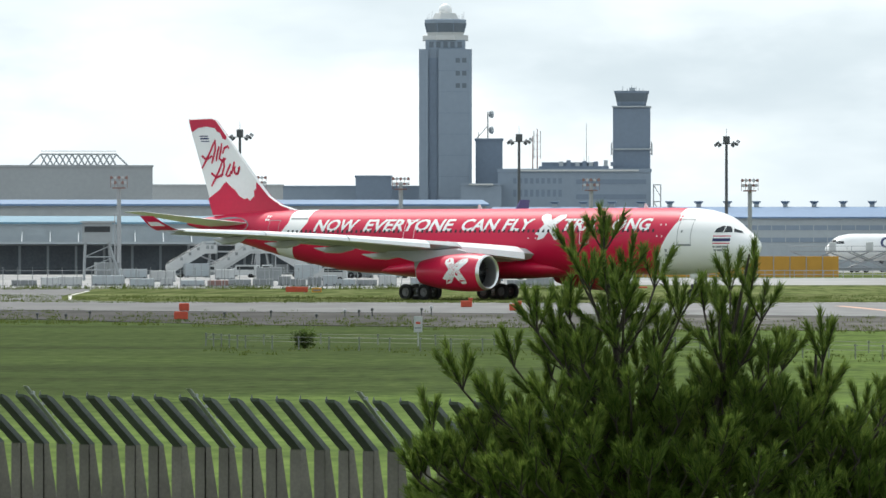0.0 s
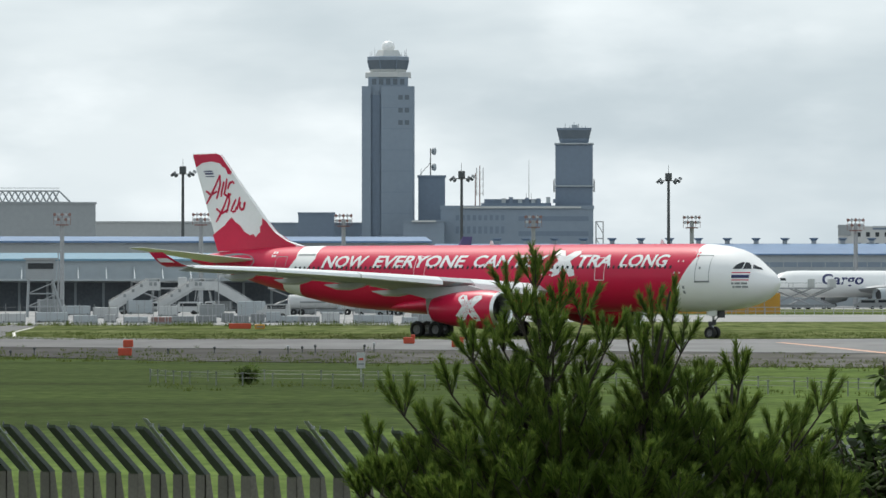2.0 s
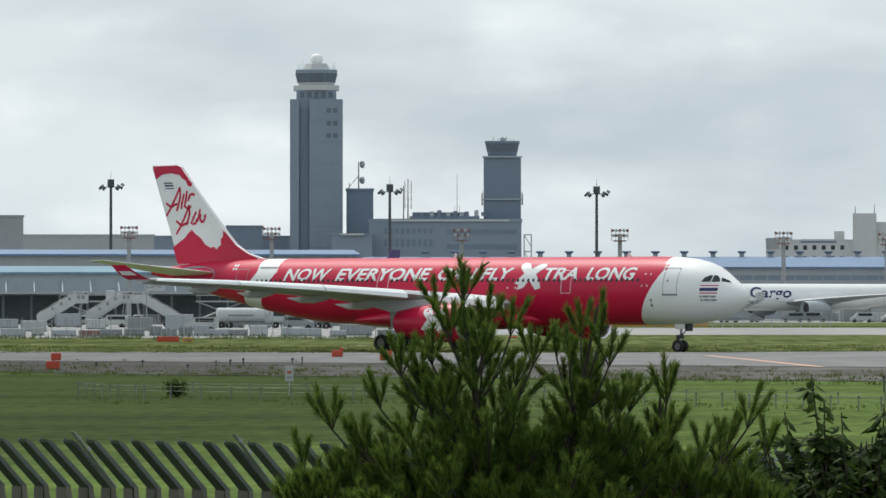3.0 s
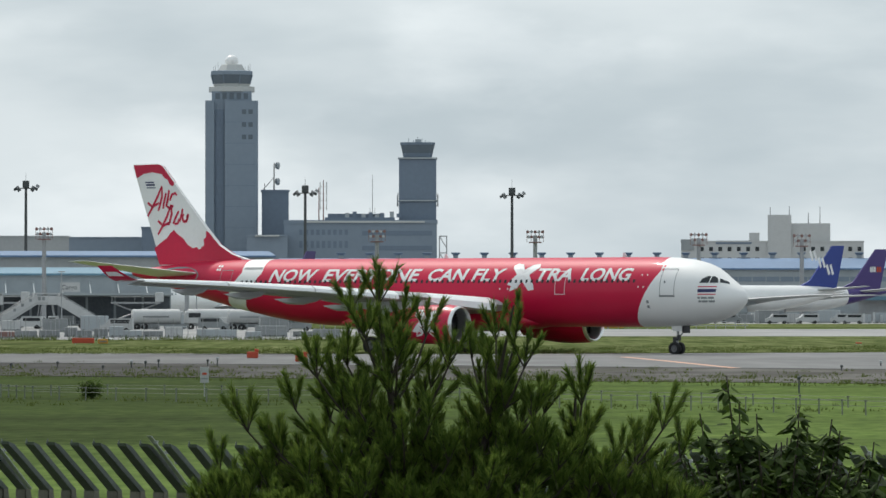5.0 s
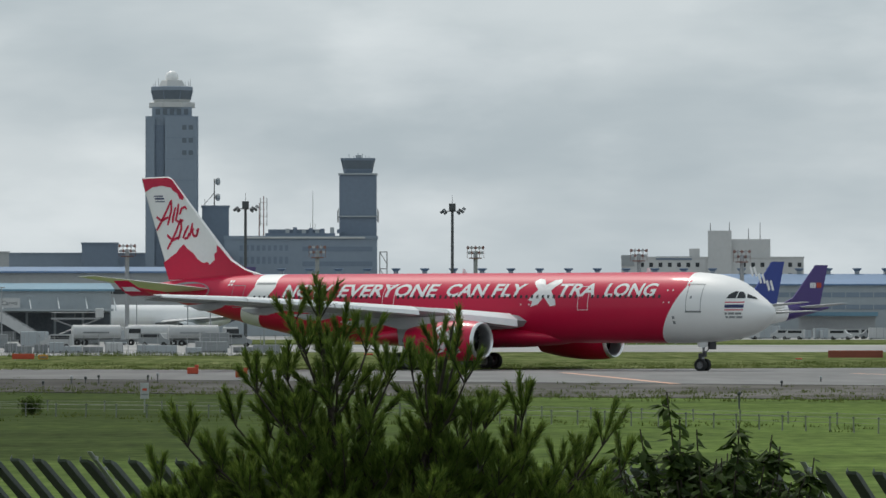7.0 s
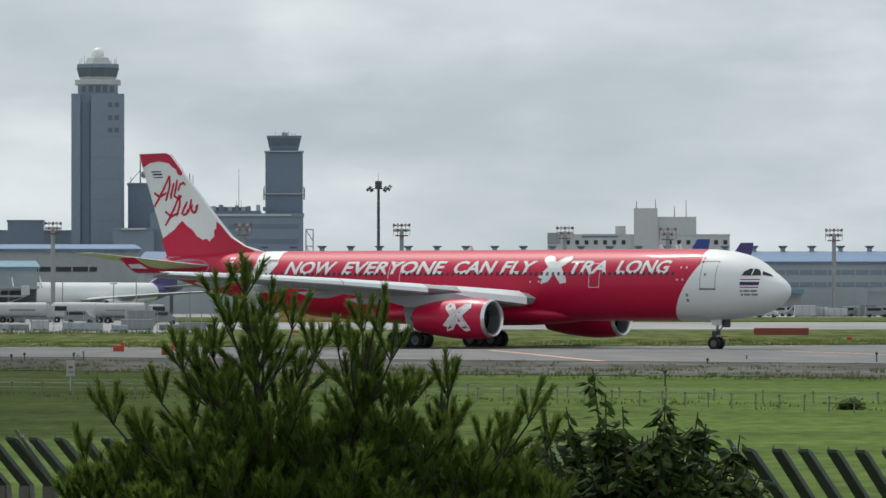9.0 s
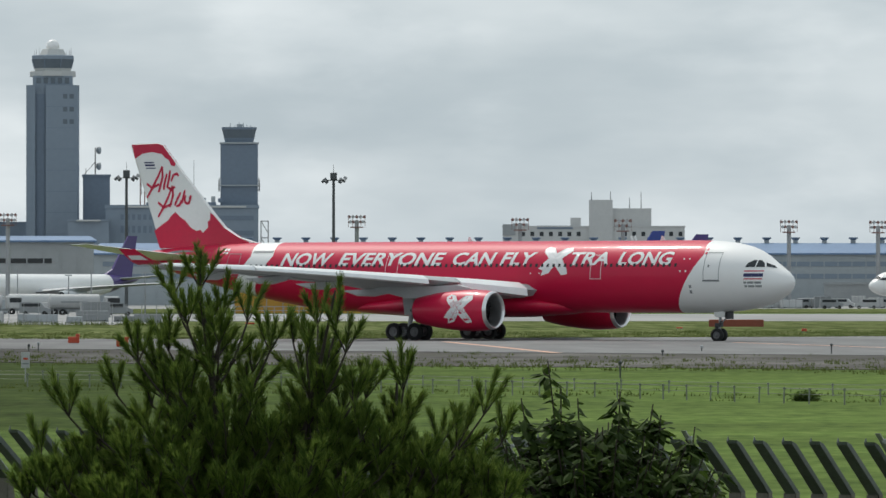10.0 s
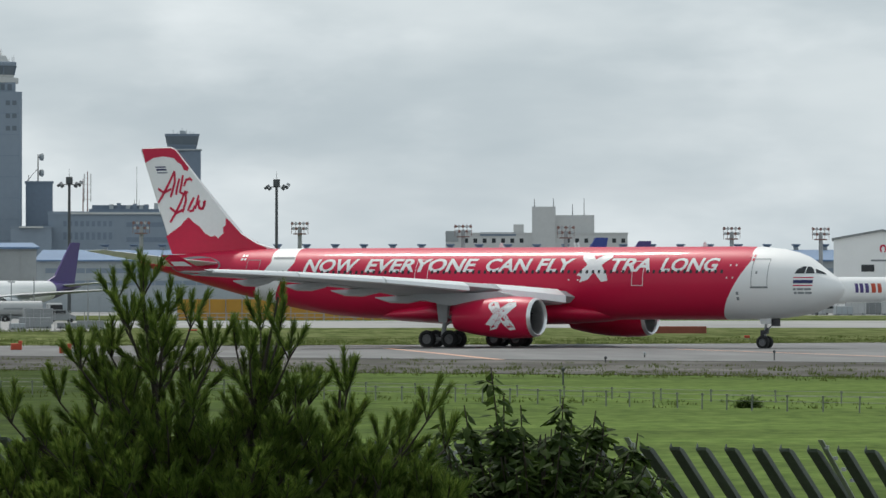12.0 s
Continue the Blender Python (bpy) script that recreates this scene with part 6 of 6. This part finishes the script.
GALV = mat("dull_pale_post_paint", (0.165, 0.18, 0.155), 0.6, vary=0.2, scale=2)
rail_fence("rail_fence", [(-20.8, 252), (-18.5, 245), (-16, 242), (0, 231), (12, 216), (19, 203), (26, 196), (50, 178)], 1.6, 0.56, GALV, "low pale post-and-rail fence in the grass")
rail_fence("rail_fence", [(-20.8, 252), (-16, 257), (0, 247), (12, 231), (19, 220), (26, 214), (50, 197)], 3.4, 0.46, GALV, "low pale post-and-rail fence behind the first")


# ---- plants ----
def leaf_material(name, dark, light, rough, through_light):
    """Foliage: each leaf takes its own tone; a little light passes through."""
    m, nt, bs = nodes_of(name)
    n, l = nt.nodes, nt.links
    g = n.new("ShaderNodeNewGeometry")
    rp = n.new("ShaderNodeValToRGB")
    rp.color_ramp.elements[0].color, rp.color_ramp.elements[1].color = (*dark, 1), (*light, 1)
    l.new(g.outputs["Random Per Island"], rp.inputs["Fac"])
    l.new(rp.outputs["Color"], bs.inputs["Base Color"])
    bs.inputs["Roughness"].default_value, bs.inputs["Specular IOR Level"].default_value = rough, 0.16
    tr = n.new("ShaderNodeBsdfTranslucent")
    l.new(rp.outputs["Color"], tr.inputs["Color"])
    mx = n.new("ShaderNodeMixShader")
    mx.inputs["Fac"].default_value = through_light
    l.new(bs.outputs["BSDF"], mx.inputs[1])
    l.new(tr.outputs["BSDF"], mx.inputs[2])
    l.new(mx.outputs["Shader"], n["Material Output"].inputs["Surface"])
    return m


NEEDLE = leaf_material("pine_needles", (0.048, 0.092, 0.018), (0.170, 0.230, 0.046), 0.55, 0.50)
LEAF = leaf_material("broad_leaves", (0.019, 0.036, 0.008), (0.060, 0.098, 0.019), 0.7, 0.36)
BLADE = leaf_material("grass_blades", (0.058, 0.082, 0.02), (0.112, 0.138, 0.042), 0.9, 0.6)
SHRUB = leaf_material("shrub_leaves", (0.06, 0.10, 0.025), (0.12, 0.17, 0.045), 0.7, 0.5)


def tri_mesh(name, verts, faces, material):
    me = bpy.data.meshes.new(name)
    me.from_pydata([tuple(v) for v in verts], [], faces)
    me.materials.append(material)
    me.update()
    return me


def bent(a, b, sag, n=6):
    """A curve from a to b that leaves a flat and turns up towards b."""
    pts = []
    for i in range(n + 1):
        k = i / n
        p = a.lerp(b, k)
        p.z -= sag * math.sin(math.pi * k)
        pts.append(p)
    return pts


def tube(bm, pts, r0, r1, seg=6):
    rings = []
    for i, p in enumerate(pts):
        a, b = pts[max(0, i - 1)], pts[min(len(pts) - 1, i + 1)]
        q = (b - a).to_track_quat("Z", "Y")
        r = r0 + (r1 - r0) * i / (len(pts) - 1)
        rings.append([p + q @ Vector((r * math.cos(2 * math.pi * k / seg), r * math.sin(2 * math.pi * k / seg), 0)) for k in range(seg)])
    loft(bm, rings, True, True, False)


def pine():
    rnd = random.Random(21)
    o = ground_at(-9.0, 28.0)
    t = base("pine_tree", pose(o.x, o.y, 0), "young green pine with upright candle shoots and long needles", "tree")
    tip = sight(-14.9, 4.4, 28.0) - o
    wood = bmesh.new()
    stem = [Vector((0, 0, 0)), Vector((0.03, 0.02, 1.2)), Vector((0.02, 0, 2.4)), Vector((0.0, 0, 3.1)), Vector((-0.09, 0, 3.75)), Vector((-0.13, 0, 4.05)), tip]
    tube(wood, stem, 0.042, 0.005, 8)
    stem2 = [Vector((0.0, 0, 2.2)), Vector((0.12, -0.05, 2.9)), Vector((0.36, -0.1, 3.45)), Vector((0.44, -0.1, 3.8)), sight(9.6, -0.5, 27.8) - o]
    tube(wood, stem2, 0.027, 0.005, 7)
    stem3 = [Vector((0.1, 0, 2.0)), Vector((0.5, 0, 2.6)), Vector((0.8, 0.05, 3.1)), sight(20.6, -15.5, 28.0) - o]
    tube(wood, stem3, 0.04, 0.006, 7)
    tufts = []

    def on(path, k):
        f = k * (len(path) - 1)
        i = min(int(f), len(path) - 2)
        return path[i].lerp(path[i + 1], f - i)

    def whorl(p, axis, count, spread, length):
        """Candles that fan out from one node of a limb and bend upwards."""
        q = axis.to_track_quat("Z", "Y")
        a0 = rnd.uniform(0, 6.28)
        for k in range(count):
            a = a0 + 6.28 * k / count + rnd.uniform(-0.35, 0.35)
            sp = spread * rnd.uniform(0.75, 1.2)
            d = q @ Vector((math.cos(a) * math.sin(sp), math.sin(a) * math.sin(sp), math.cos(sp)))
            d = (d + Vector((0, 0, 0.55))).normalized()
            ln = length * rnd.uniform(0.75, 1.2)
            bare = rnd.uniform(0.02, 0.07)
            e = p + d * (bare + ln)
            tube(wood, [p, p + d * bare, e], 0.005, 0.003, 4)
            tufts.append((p + d * bare, (d + Vector((0, 0, 0.15))).normalized(), ln))

    def limb(a, b, sag, r, nodes, leader, side=0.13):
        """A bare limb with a leading candle at b and whorls of candles at its nodes."""
        up = Vector((rnd.uniform(-0.12, 0.12), rnd.uniform(-0.15, 0.15), 0.9)) + (b - a).normalized() * 0.5
        up.normalize()
        foot = b - up * leader
        pts = bent(a, foot, sag)
        tube(wood, pts, r, 0.005, 5)
        tufts.append((foot, up, leader))
        tube(wood, [foot, b], 0.005, 0.003, 4)
        whorl(foot, up, rnd.randint(2, 4), 0.75, side)
        ln = (foot - a).length
        for k in range(1, nodes + 1):
            f = 1 - k * 0.20 / max(0.25, ln)
            if f < 0.12:
                break
            whorl(on(pts, f), (pts[-1] - pts[-2]).normalized(), rnd.randint(3, 4), 0.95, side * 1.05)

    def hold(b, x, drop):
        """The stem from which a limb to b springs, and the height at which it does."""
        src = stem if x < 0.30 else stem2 if x < 0.80 else stem3
        return min((on(src, k / 60) for k in range(61)), key=lambda p: abs(p.z - max(1.6, b.z - drop)))
    # shoots that stand clear of the crown: bearing, height, depth, leader length, nodes
    for mx, my, dy, ln, nodes in ((-14.9, 6.8, 0.0, 0.20, 1), (-19.6, 3.6, 0.05, 0.15, 0), (-9.4, 2.2, -0.05, 0.20, 2), (-5.6, -0.4, 0.15, 0.16, 2), (-17.5, -1.4, -0.2, 0.15, 2), (-13.0, -3.6, 0.2, 0.15, 2), (-10.5, -5.0, -0.3, 0.15, 1), (-20.5, -6.0, 0.2, 0.15, 1),
                                  (10.4, 1.2, -0.1, 0.24, 2), (6.0, -0.9, 0.1, 0.17, 2), (12.2, -5.8, -0.2, 0.16, 1), (2.0, -4.6, 0.2, 0.15, 2), (-1.0, -6.2, -0.1, 0.15, 2), (5.0, -7.0, -0.3, 0.15, 1), (8.0, -9.2, 0.2, 0.15, 1),
                                  (-27.2, -6.4, -0.1, 0.20, 2), (-23.2, -9.6, 0.1, 0.15, 1), (-30.5, -14.0, 0.2, 0.15, 1), (-40.2, -15.4, 0.0, 0.22, 2), (-34.0, -20.6, 0.25, 0.16, 2), (-44.0, -23.5, 0.1, 0.18, 2),
                                  (21.2, -10.4, -0.1, 0.22, 1), (16.4, -13.8, 0.15, 0.17, 1), (14.2, -15.6, -0.25, 0.15, 1), (22.6, -19.0, 0.2, 0.18, 1), (38.2, -15.0, -0.1, 0.22, 2), (34.0, -20.2, 0.1, 0.18, 2), (40.6, -22.0, 0.2, 0.16, 1), (29.0, -22.5, -0.2, 0.16, 2)):
        b = sight(mx, my, 28.0 + dy) - o
        x = b.x
        src_x = -0.13 if x < 0.3 else 0.42 if x < 0.8 else 0.86
        reach = abs(x - src_x)
        limb(hold(b, x, 0.22 + ln + reach * 0.55), b, 0.03 + 0.07 * reach, 0.009, nodes, ln)
    # the crown below them, closing downwards
    outline = ((-47, -29), (-38, -21.5), (-25, -13.5), (-17, -9.5), (-6, -8), (9, -8.5), (15, -16.5), (22, -19.5), (34, -21.5), (42, -26))
    for i in range(270):
        mx = rnd.uniform(-47, 42)
        roof = next(z0 + (z1 - z0) * (mx - x0) / (x1 - x0) for (x0, z0), (x1, z1) in zip(outline, outline[1:]) if x0 <= mx <= x1)
        my = roof - 2.5 - 26 * rnd.random() ** 0.9 if i < 195 else min(roof - 7, -22) - 14 * rnd.random()
        deep = rnd.uniform(-1, 1) * (0.15 + 0.018 * (roof - my + 8))
        b = sight(mx, my, 28.0 + deep) - o
        src_x = -0.05 if b.x < 0.3 else 0.36 if b.x < 0.8 else 0.8
        reach = math.hypot(b.x - src_x, b.y)
        limb(hold(b, b.x, 0.18 + reach * 0.45), b, 0.02 + 0.06 * reach, 0.007, 1, rnd.uniform(0.10, 0.17), 0.12)
    part("trunk", wood, BARK, t, "brown bark trunk and limbs", None, 60)
    vs, fs = [], []
    for p, d, ln in tufts:
        q = d.to_track_quat("Z", "Y")
        n = int(60 + ln * 820)
        for i in range(n):
            k = rnd.random() ** 0.85
            a = rnd.uniform(0, 2 * math.pi)
            spread = radians(rnd.uniform(12, 42)) * (1.15 - 0.5 * k)
            nl = rnd.uniform(0.045, 0.075)
            s = p + d * (ln * k)
            dv = q @ Vector((math.sin(spread) * math.cos(a), math.sin(spread) * math.sin(a), math.cos(spread)))
            w = dv.cross(Vector((rnd.uniform(-1, 1), rnd.uniform(-1, 1), rnd.uniform(-1, 1)))).normalized() * 0.0016
            j = len(vs)
            mid = s + dv * nl * 0.55
            e = s + dv * nl + Vector((0, 0, -0.004))
            vs += [s - w, s + w, mid + w, mid - w, e]
            fs += [(j, j + 1, j + 2, j + 3), (j + 3, j + 2, j + 4)]
    nd = new("needles", tri_mesh("needles", vs, fs, NEEDLE))
    nd.parent = t
    tagged(nd, "long green pine needles in tufts", kind="stuff")
    bm = bmesh.new()
    for p, d, ln in tufts[::3]:
        rod(bm, p + d * ln * 0.8, p + d * (ln + 0.02), 0.005, 0.003, 5)
    c = part("bud_growth", bm, mat("candle_shoot", (0.10, 0.085, 0.045), 0.8, vary=0.2, scale=20), t)
    tagged(c, "pale brown candle shoots", kind="stuff")


def leaf_shape(vs, fs, p, d, side, ln, w):
    """A pointed leaf, folded along its midrib and drooping at the tip."""
    nrm = d.cross(side).normalized()
    j = len(vs)
    rows = ((0.0, 0.04), (0.25, 0.8), (0.5, 1.0), (0.75, 0.6), (1.0, 0.0))
    for k, ww in rows:
        c = p + d * ln * k - Vector((0, 0, 1)) * ln * 0.28 * k * k
        vs += [c - side * w * ww / 2 + nrm * w * 0.18 * ww, c, c + side * w * ww / 2 + nrm * w * 0.18 * ww]
    for i in range(4):
        a = j + 3 * i
        fs += [(a, a + 1, a + 4, a + 3), (a + 1, a + 2, a + 5, a + 4)]


def broadleaf():
    rnd = random.Random(8)
    o = ground_at(56, 31.0)
    t = base("broadleaf_bush", pose(o.x, o.y, 0), "dark green bush with drooping pointed leaves", "bush")
    wood = bmesh.new()
    vs, fs = [], []

    def twig(a, b, r, n, size):
        pts = bent(a, b, 0.05 * (b - a).length)
        tube(wood, pts, r, 0.004, 5)
        for i in range(n):
            k = 0.25 + 0.75 * i / n
            f = k * 6
            q = pts[min(5, int(f))].lerp(pts[min(6, int(f) + 1)], f - int(f))
            ang = i * 2.4 + rnd.uniform(-0.4, 0.4)
            d = Vector((math.cos(ang), math.sin(ang), rnd.uniform(-0.9, 0.25))).normalized()
            s = d.cross(Vector((0, 0, 1))).normalized()
            s = (s + Vector((rnd.uniform(-0.4, 0.4), rnd.uniform(-0.4, 0.4), rnd.uniform(-0.4, 0.4)))).normalized()
            leaf_shape(vs, fs, q + d * 0.02, d, s, rnd.uniform(0.058, 0.092) * size, rnd.uniform(0.038, 0.056) * size)
    # upright leaders that stand above the mass
    for mx, my in ((47.2, -13.0), (49.5, -17.6), (52.5, -19.6), (42.5, -19.6), (38.8, -20.8), (60.0, -18.4), (61.5, -22.0), (65.8, -20.6), (67.2, -22.6), (73.2, -24.6), (56.0, -25.0)):
        b = sight(mx, my, 31.0 + rnd.uniform(-0.25, 0.25)) - o
        a = Vector((b.x * 0.6 + rnd.uniform(-0.1, 0.1), b.y * 0.5, 2.3))
        twig(a, b, 0.010, 54, 1.0)
        for i in range(14):
            k = rnd.uniform(0.2, 0.95)
            p = a.lerp(b, k)
            q = p + Vector((rnd.uniform(-0.14, 0.14), rnd.uniform(-0.14, 0.14), rnd.uniform(0.0, 0.1))) * (1.3 - k)
            twig(p, q, 0.005, 10, 1.0)
    for i in range(560):
        x = rnd.uniform(-0.85, 0.72)
        top = 3.43 - 0.14 * abs(x - 0.1) + 0.05 * math.sin(9 * x + 1) - (0.16 if x > 0.55 else 0)
        zz = top - 2.4 * rnd.random() ** 1.5
        y = rnd.uniform(-0.55, 0.55)
        p = Vector((x * 0.75, y * 0.7, zz - 0.28))
        q = Vector((x, y, zz))
        twig(p, q, 0.006, 14, 0.95)
    for i in range(9):
        x = -0.6 + i * 0.15
        tube(wood, [Vector((x * 0.15, 0.02 * i, 0)), Vector((x * 0.5, 0, 1.4)), Vector((x, 0.05 * (i % 3 - 1), 2.9))], 0.022, 0.008, 6)
    part("stem", wood, BARK, t, "brown stems", None, 60)
    lf = new("leaves", tri_mesh("leaves", vs, fs, LEAF))
    lf.parent = t
    tagged(lf, "pointed dark green leaves", kind="stuff")


def shrub(mx, d, w, h, seed):
    rnd = random.Random(seed)
    o = ground_at(mx, d)
    t = base("shrub", pose(o.x, o.y, 0), "low dark green shrub in the grass", "shrub", "shrubs in the grass")
    vs, fs = [], []
    wood = bmesh.new()
    for i in range(14):
        a = rnd.uniform(0, 6.28)
        e = Vector((math.cos(a) * w * rnd.uniform(0.2, 0.9), math.sin(a) * w * 0.5, h * rnd.uniform(0.5, 1.0)))
        rod(wood, (e.x * 0.1, e.y * 0.1, 0), e, 0.02, 0.008, 5)
        for k in range(60):
            p = e * rnd.uniform(0.35, 1.0) + Vector((rnd.gauss(0, 0.16), rnd.gauss(0, 0.12), rnd.gauss(0, 0.12)))
            p.z = max(0.03, p.z)
            dd = Vector((rnd.uniform(-1, 1), rnd.uniform(-1, 1), rnd.uniform(-0.2, 1))).normalized()
            s = dd.cross(Vector((0.3, 0.2, 1))).normalized()
            leaf_shape(vs, fs, p, dd, s, 0.16, 0.09)
    part("stem", wood, BARK, t)
    lf = new("leaves", tri_mesh("leaves", vs, fs, SHRUB))
    lf.parent = t
    tagged(lf, "small dark leaves", kind="stuff")


def tufts_of_grass(name, spots, label, seed):
    """Blades in clumps; spots yield (x, y, height, width)."""
    rnd = random.Random(seed)
    vs, fs = [], []
    for x, y, h, w in spots:
        for k in range(7):
            bx, by = x + rnd.gauss(0, w), y + rnd.gauss(0, w)
            lx, ly = rnd.gauss(0, 0.3) * h, rnd.gauss(0, 0.3) * h
            hh = h * rnd.uniform(0.55, 1.1)
            j = len(vs)
            ww = 0.02 + h * 0.05
            vs += [(bx - ww, by, 0.0), (bx + ww, by, 0.0), (bx + lx, by + ly, hh)]
            fs.append((j, j + 1, j + 2))
    ob = new(name, tri_mesh(name, vs, fs, BLADE))
    return tagged(ob, label, "grass", kind="stuff")


def grasses():
    rnd = random.Random(77)
    spots = []
    for i in range(3800):
        k = rnd.random()
        x = -70 + 170 * k
        near = 449 + (0 if x < 0 else min(x, 60) * 0.5) if x > -45 else 449 - (x + 45) * 0.9
        spots.append((x, near + 3 + rnd.random() ** 1.4 * 70, rnd.uniform(0.08, 0.32), 0.4))
    for i in range(700):
        d = rnd.uniform(612, 640)
        mx = rnd.uniform(-126, -20)
        p = ground_at(mx, d)
        spots.append((p.x, p.y, rnd.uniform(0.2, 0.9) * rnd.random(), 0.4))
    tufts_of_grass("verge_tufts", spots, "tall uneven grass along the taxiway verge", 3)
    spots = []
    for i in range(2600):
        x = rnd.uniform(-75, 90)
        y = 306 - 0.78 * x + rnd.uniform(-16, 70) * rnd.random()
        spots.append((x, max(150, y), rnd.uniform(0.06, 0.26), 0.22))
    tufts_of_grass("shoulder_weeds", spots, "weeds growing along the worn shoulder", 4)
    spots = []
    for i in range(220):
        x = rnd.uniform(-20, 45)
        y = 231 - 0.72 * x + rnd.gauss(0, 6)
        spots.append((x, y, rnd.uniform(0.05, 0.2), 0.3))
    tufts_of_grass("rail_tufts", spots, "long grass round the low rail fence", 6)


pine()
broadleaf()
for i, (mx, d, w, h) in enumerate(((-64.9, 247, 0.55, 0.85), (93, 209, 0.6, 0.2))):
    shrub(mx, d, w, h, 40 + i)
grasses()


def motions():
    rows = [
        (0.0, pose(7.06, 472.51, 0, 0, 0, -36.77)),
        (0.5, pose(8.61, 470.23, 0, 0, 0, -36.78)),
        (1.0, pose(10.15, 467.93, 0, 0, 0, -36.74)),
        (1.5, pose(11.74, 465.63, 0, 0, 0, -36.70)),
        (2.0, pose(13.32, 463.34, 0, 0, 0, -36.66)),
        (2.5, pose(14.90, 461.06, 0, 0, 0, -36.62)),
        (3.0, pose(16.49, 458.80, 0, 0, 0, -36.60)),
        (5.0, pose(22.85, 450.37, 0, 0, 0, -36.48)),
        (5.5, pose(24.44, 448.43, 0, 0, 0, -36.43)),
        (6.0, pose(26.05, 446.53, 0, 0, 0, -36.35)),
        (6.5, pose(27.67, 444.65, 0, 0, 0, -36.24)),
        (7.0, pose(29.34, 442.81, 0, 0, 0, -36.11)),
        (9.0, pose(35.87, 436.44, 0, 0, 0, -35.73)),
        (9.5, pose(37.63, 435.07, 0, 0, 0, -35.53)),
        (10.0, pose(39.43, 433.71, 0, 0, 0, -35.17)),
        (10.5, pose(41.28, 432.36, 0, 0, 0, -34.62)),
        (11.0, pose(43.20, 431.00, 0, 0, 0, -33.85)),
        (11.5, pose(45.15, 429.65, 0, 0, 0, -32.95)),
        (12.0, pose(47.08, 428.30, 0, 0, 0, -31.98)),
    ]
    walk(JET, rows)
    # the wheels roll with the distance that the airliner covers
    dense = [(12.0 * i / 96) for i in range(97)]
    knots = [(t, m.translation.copy()) for t, m in rows]

    def along(t):
        s = 0.0
        for (t0, a), (t1, b) in zip(knots, knots[1:]):
            s += (b - a).length * max(0.0, min(1.0, (t - t0) / (t1 - t0)))
        return s
    for ob, x, y, z in JET_WHEELS:
        walk(ob, [(t, pose(x, y, z, 0, math.degrees(along(t) / z), 0)) for t in dense])


motions()
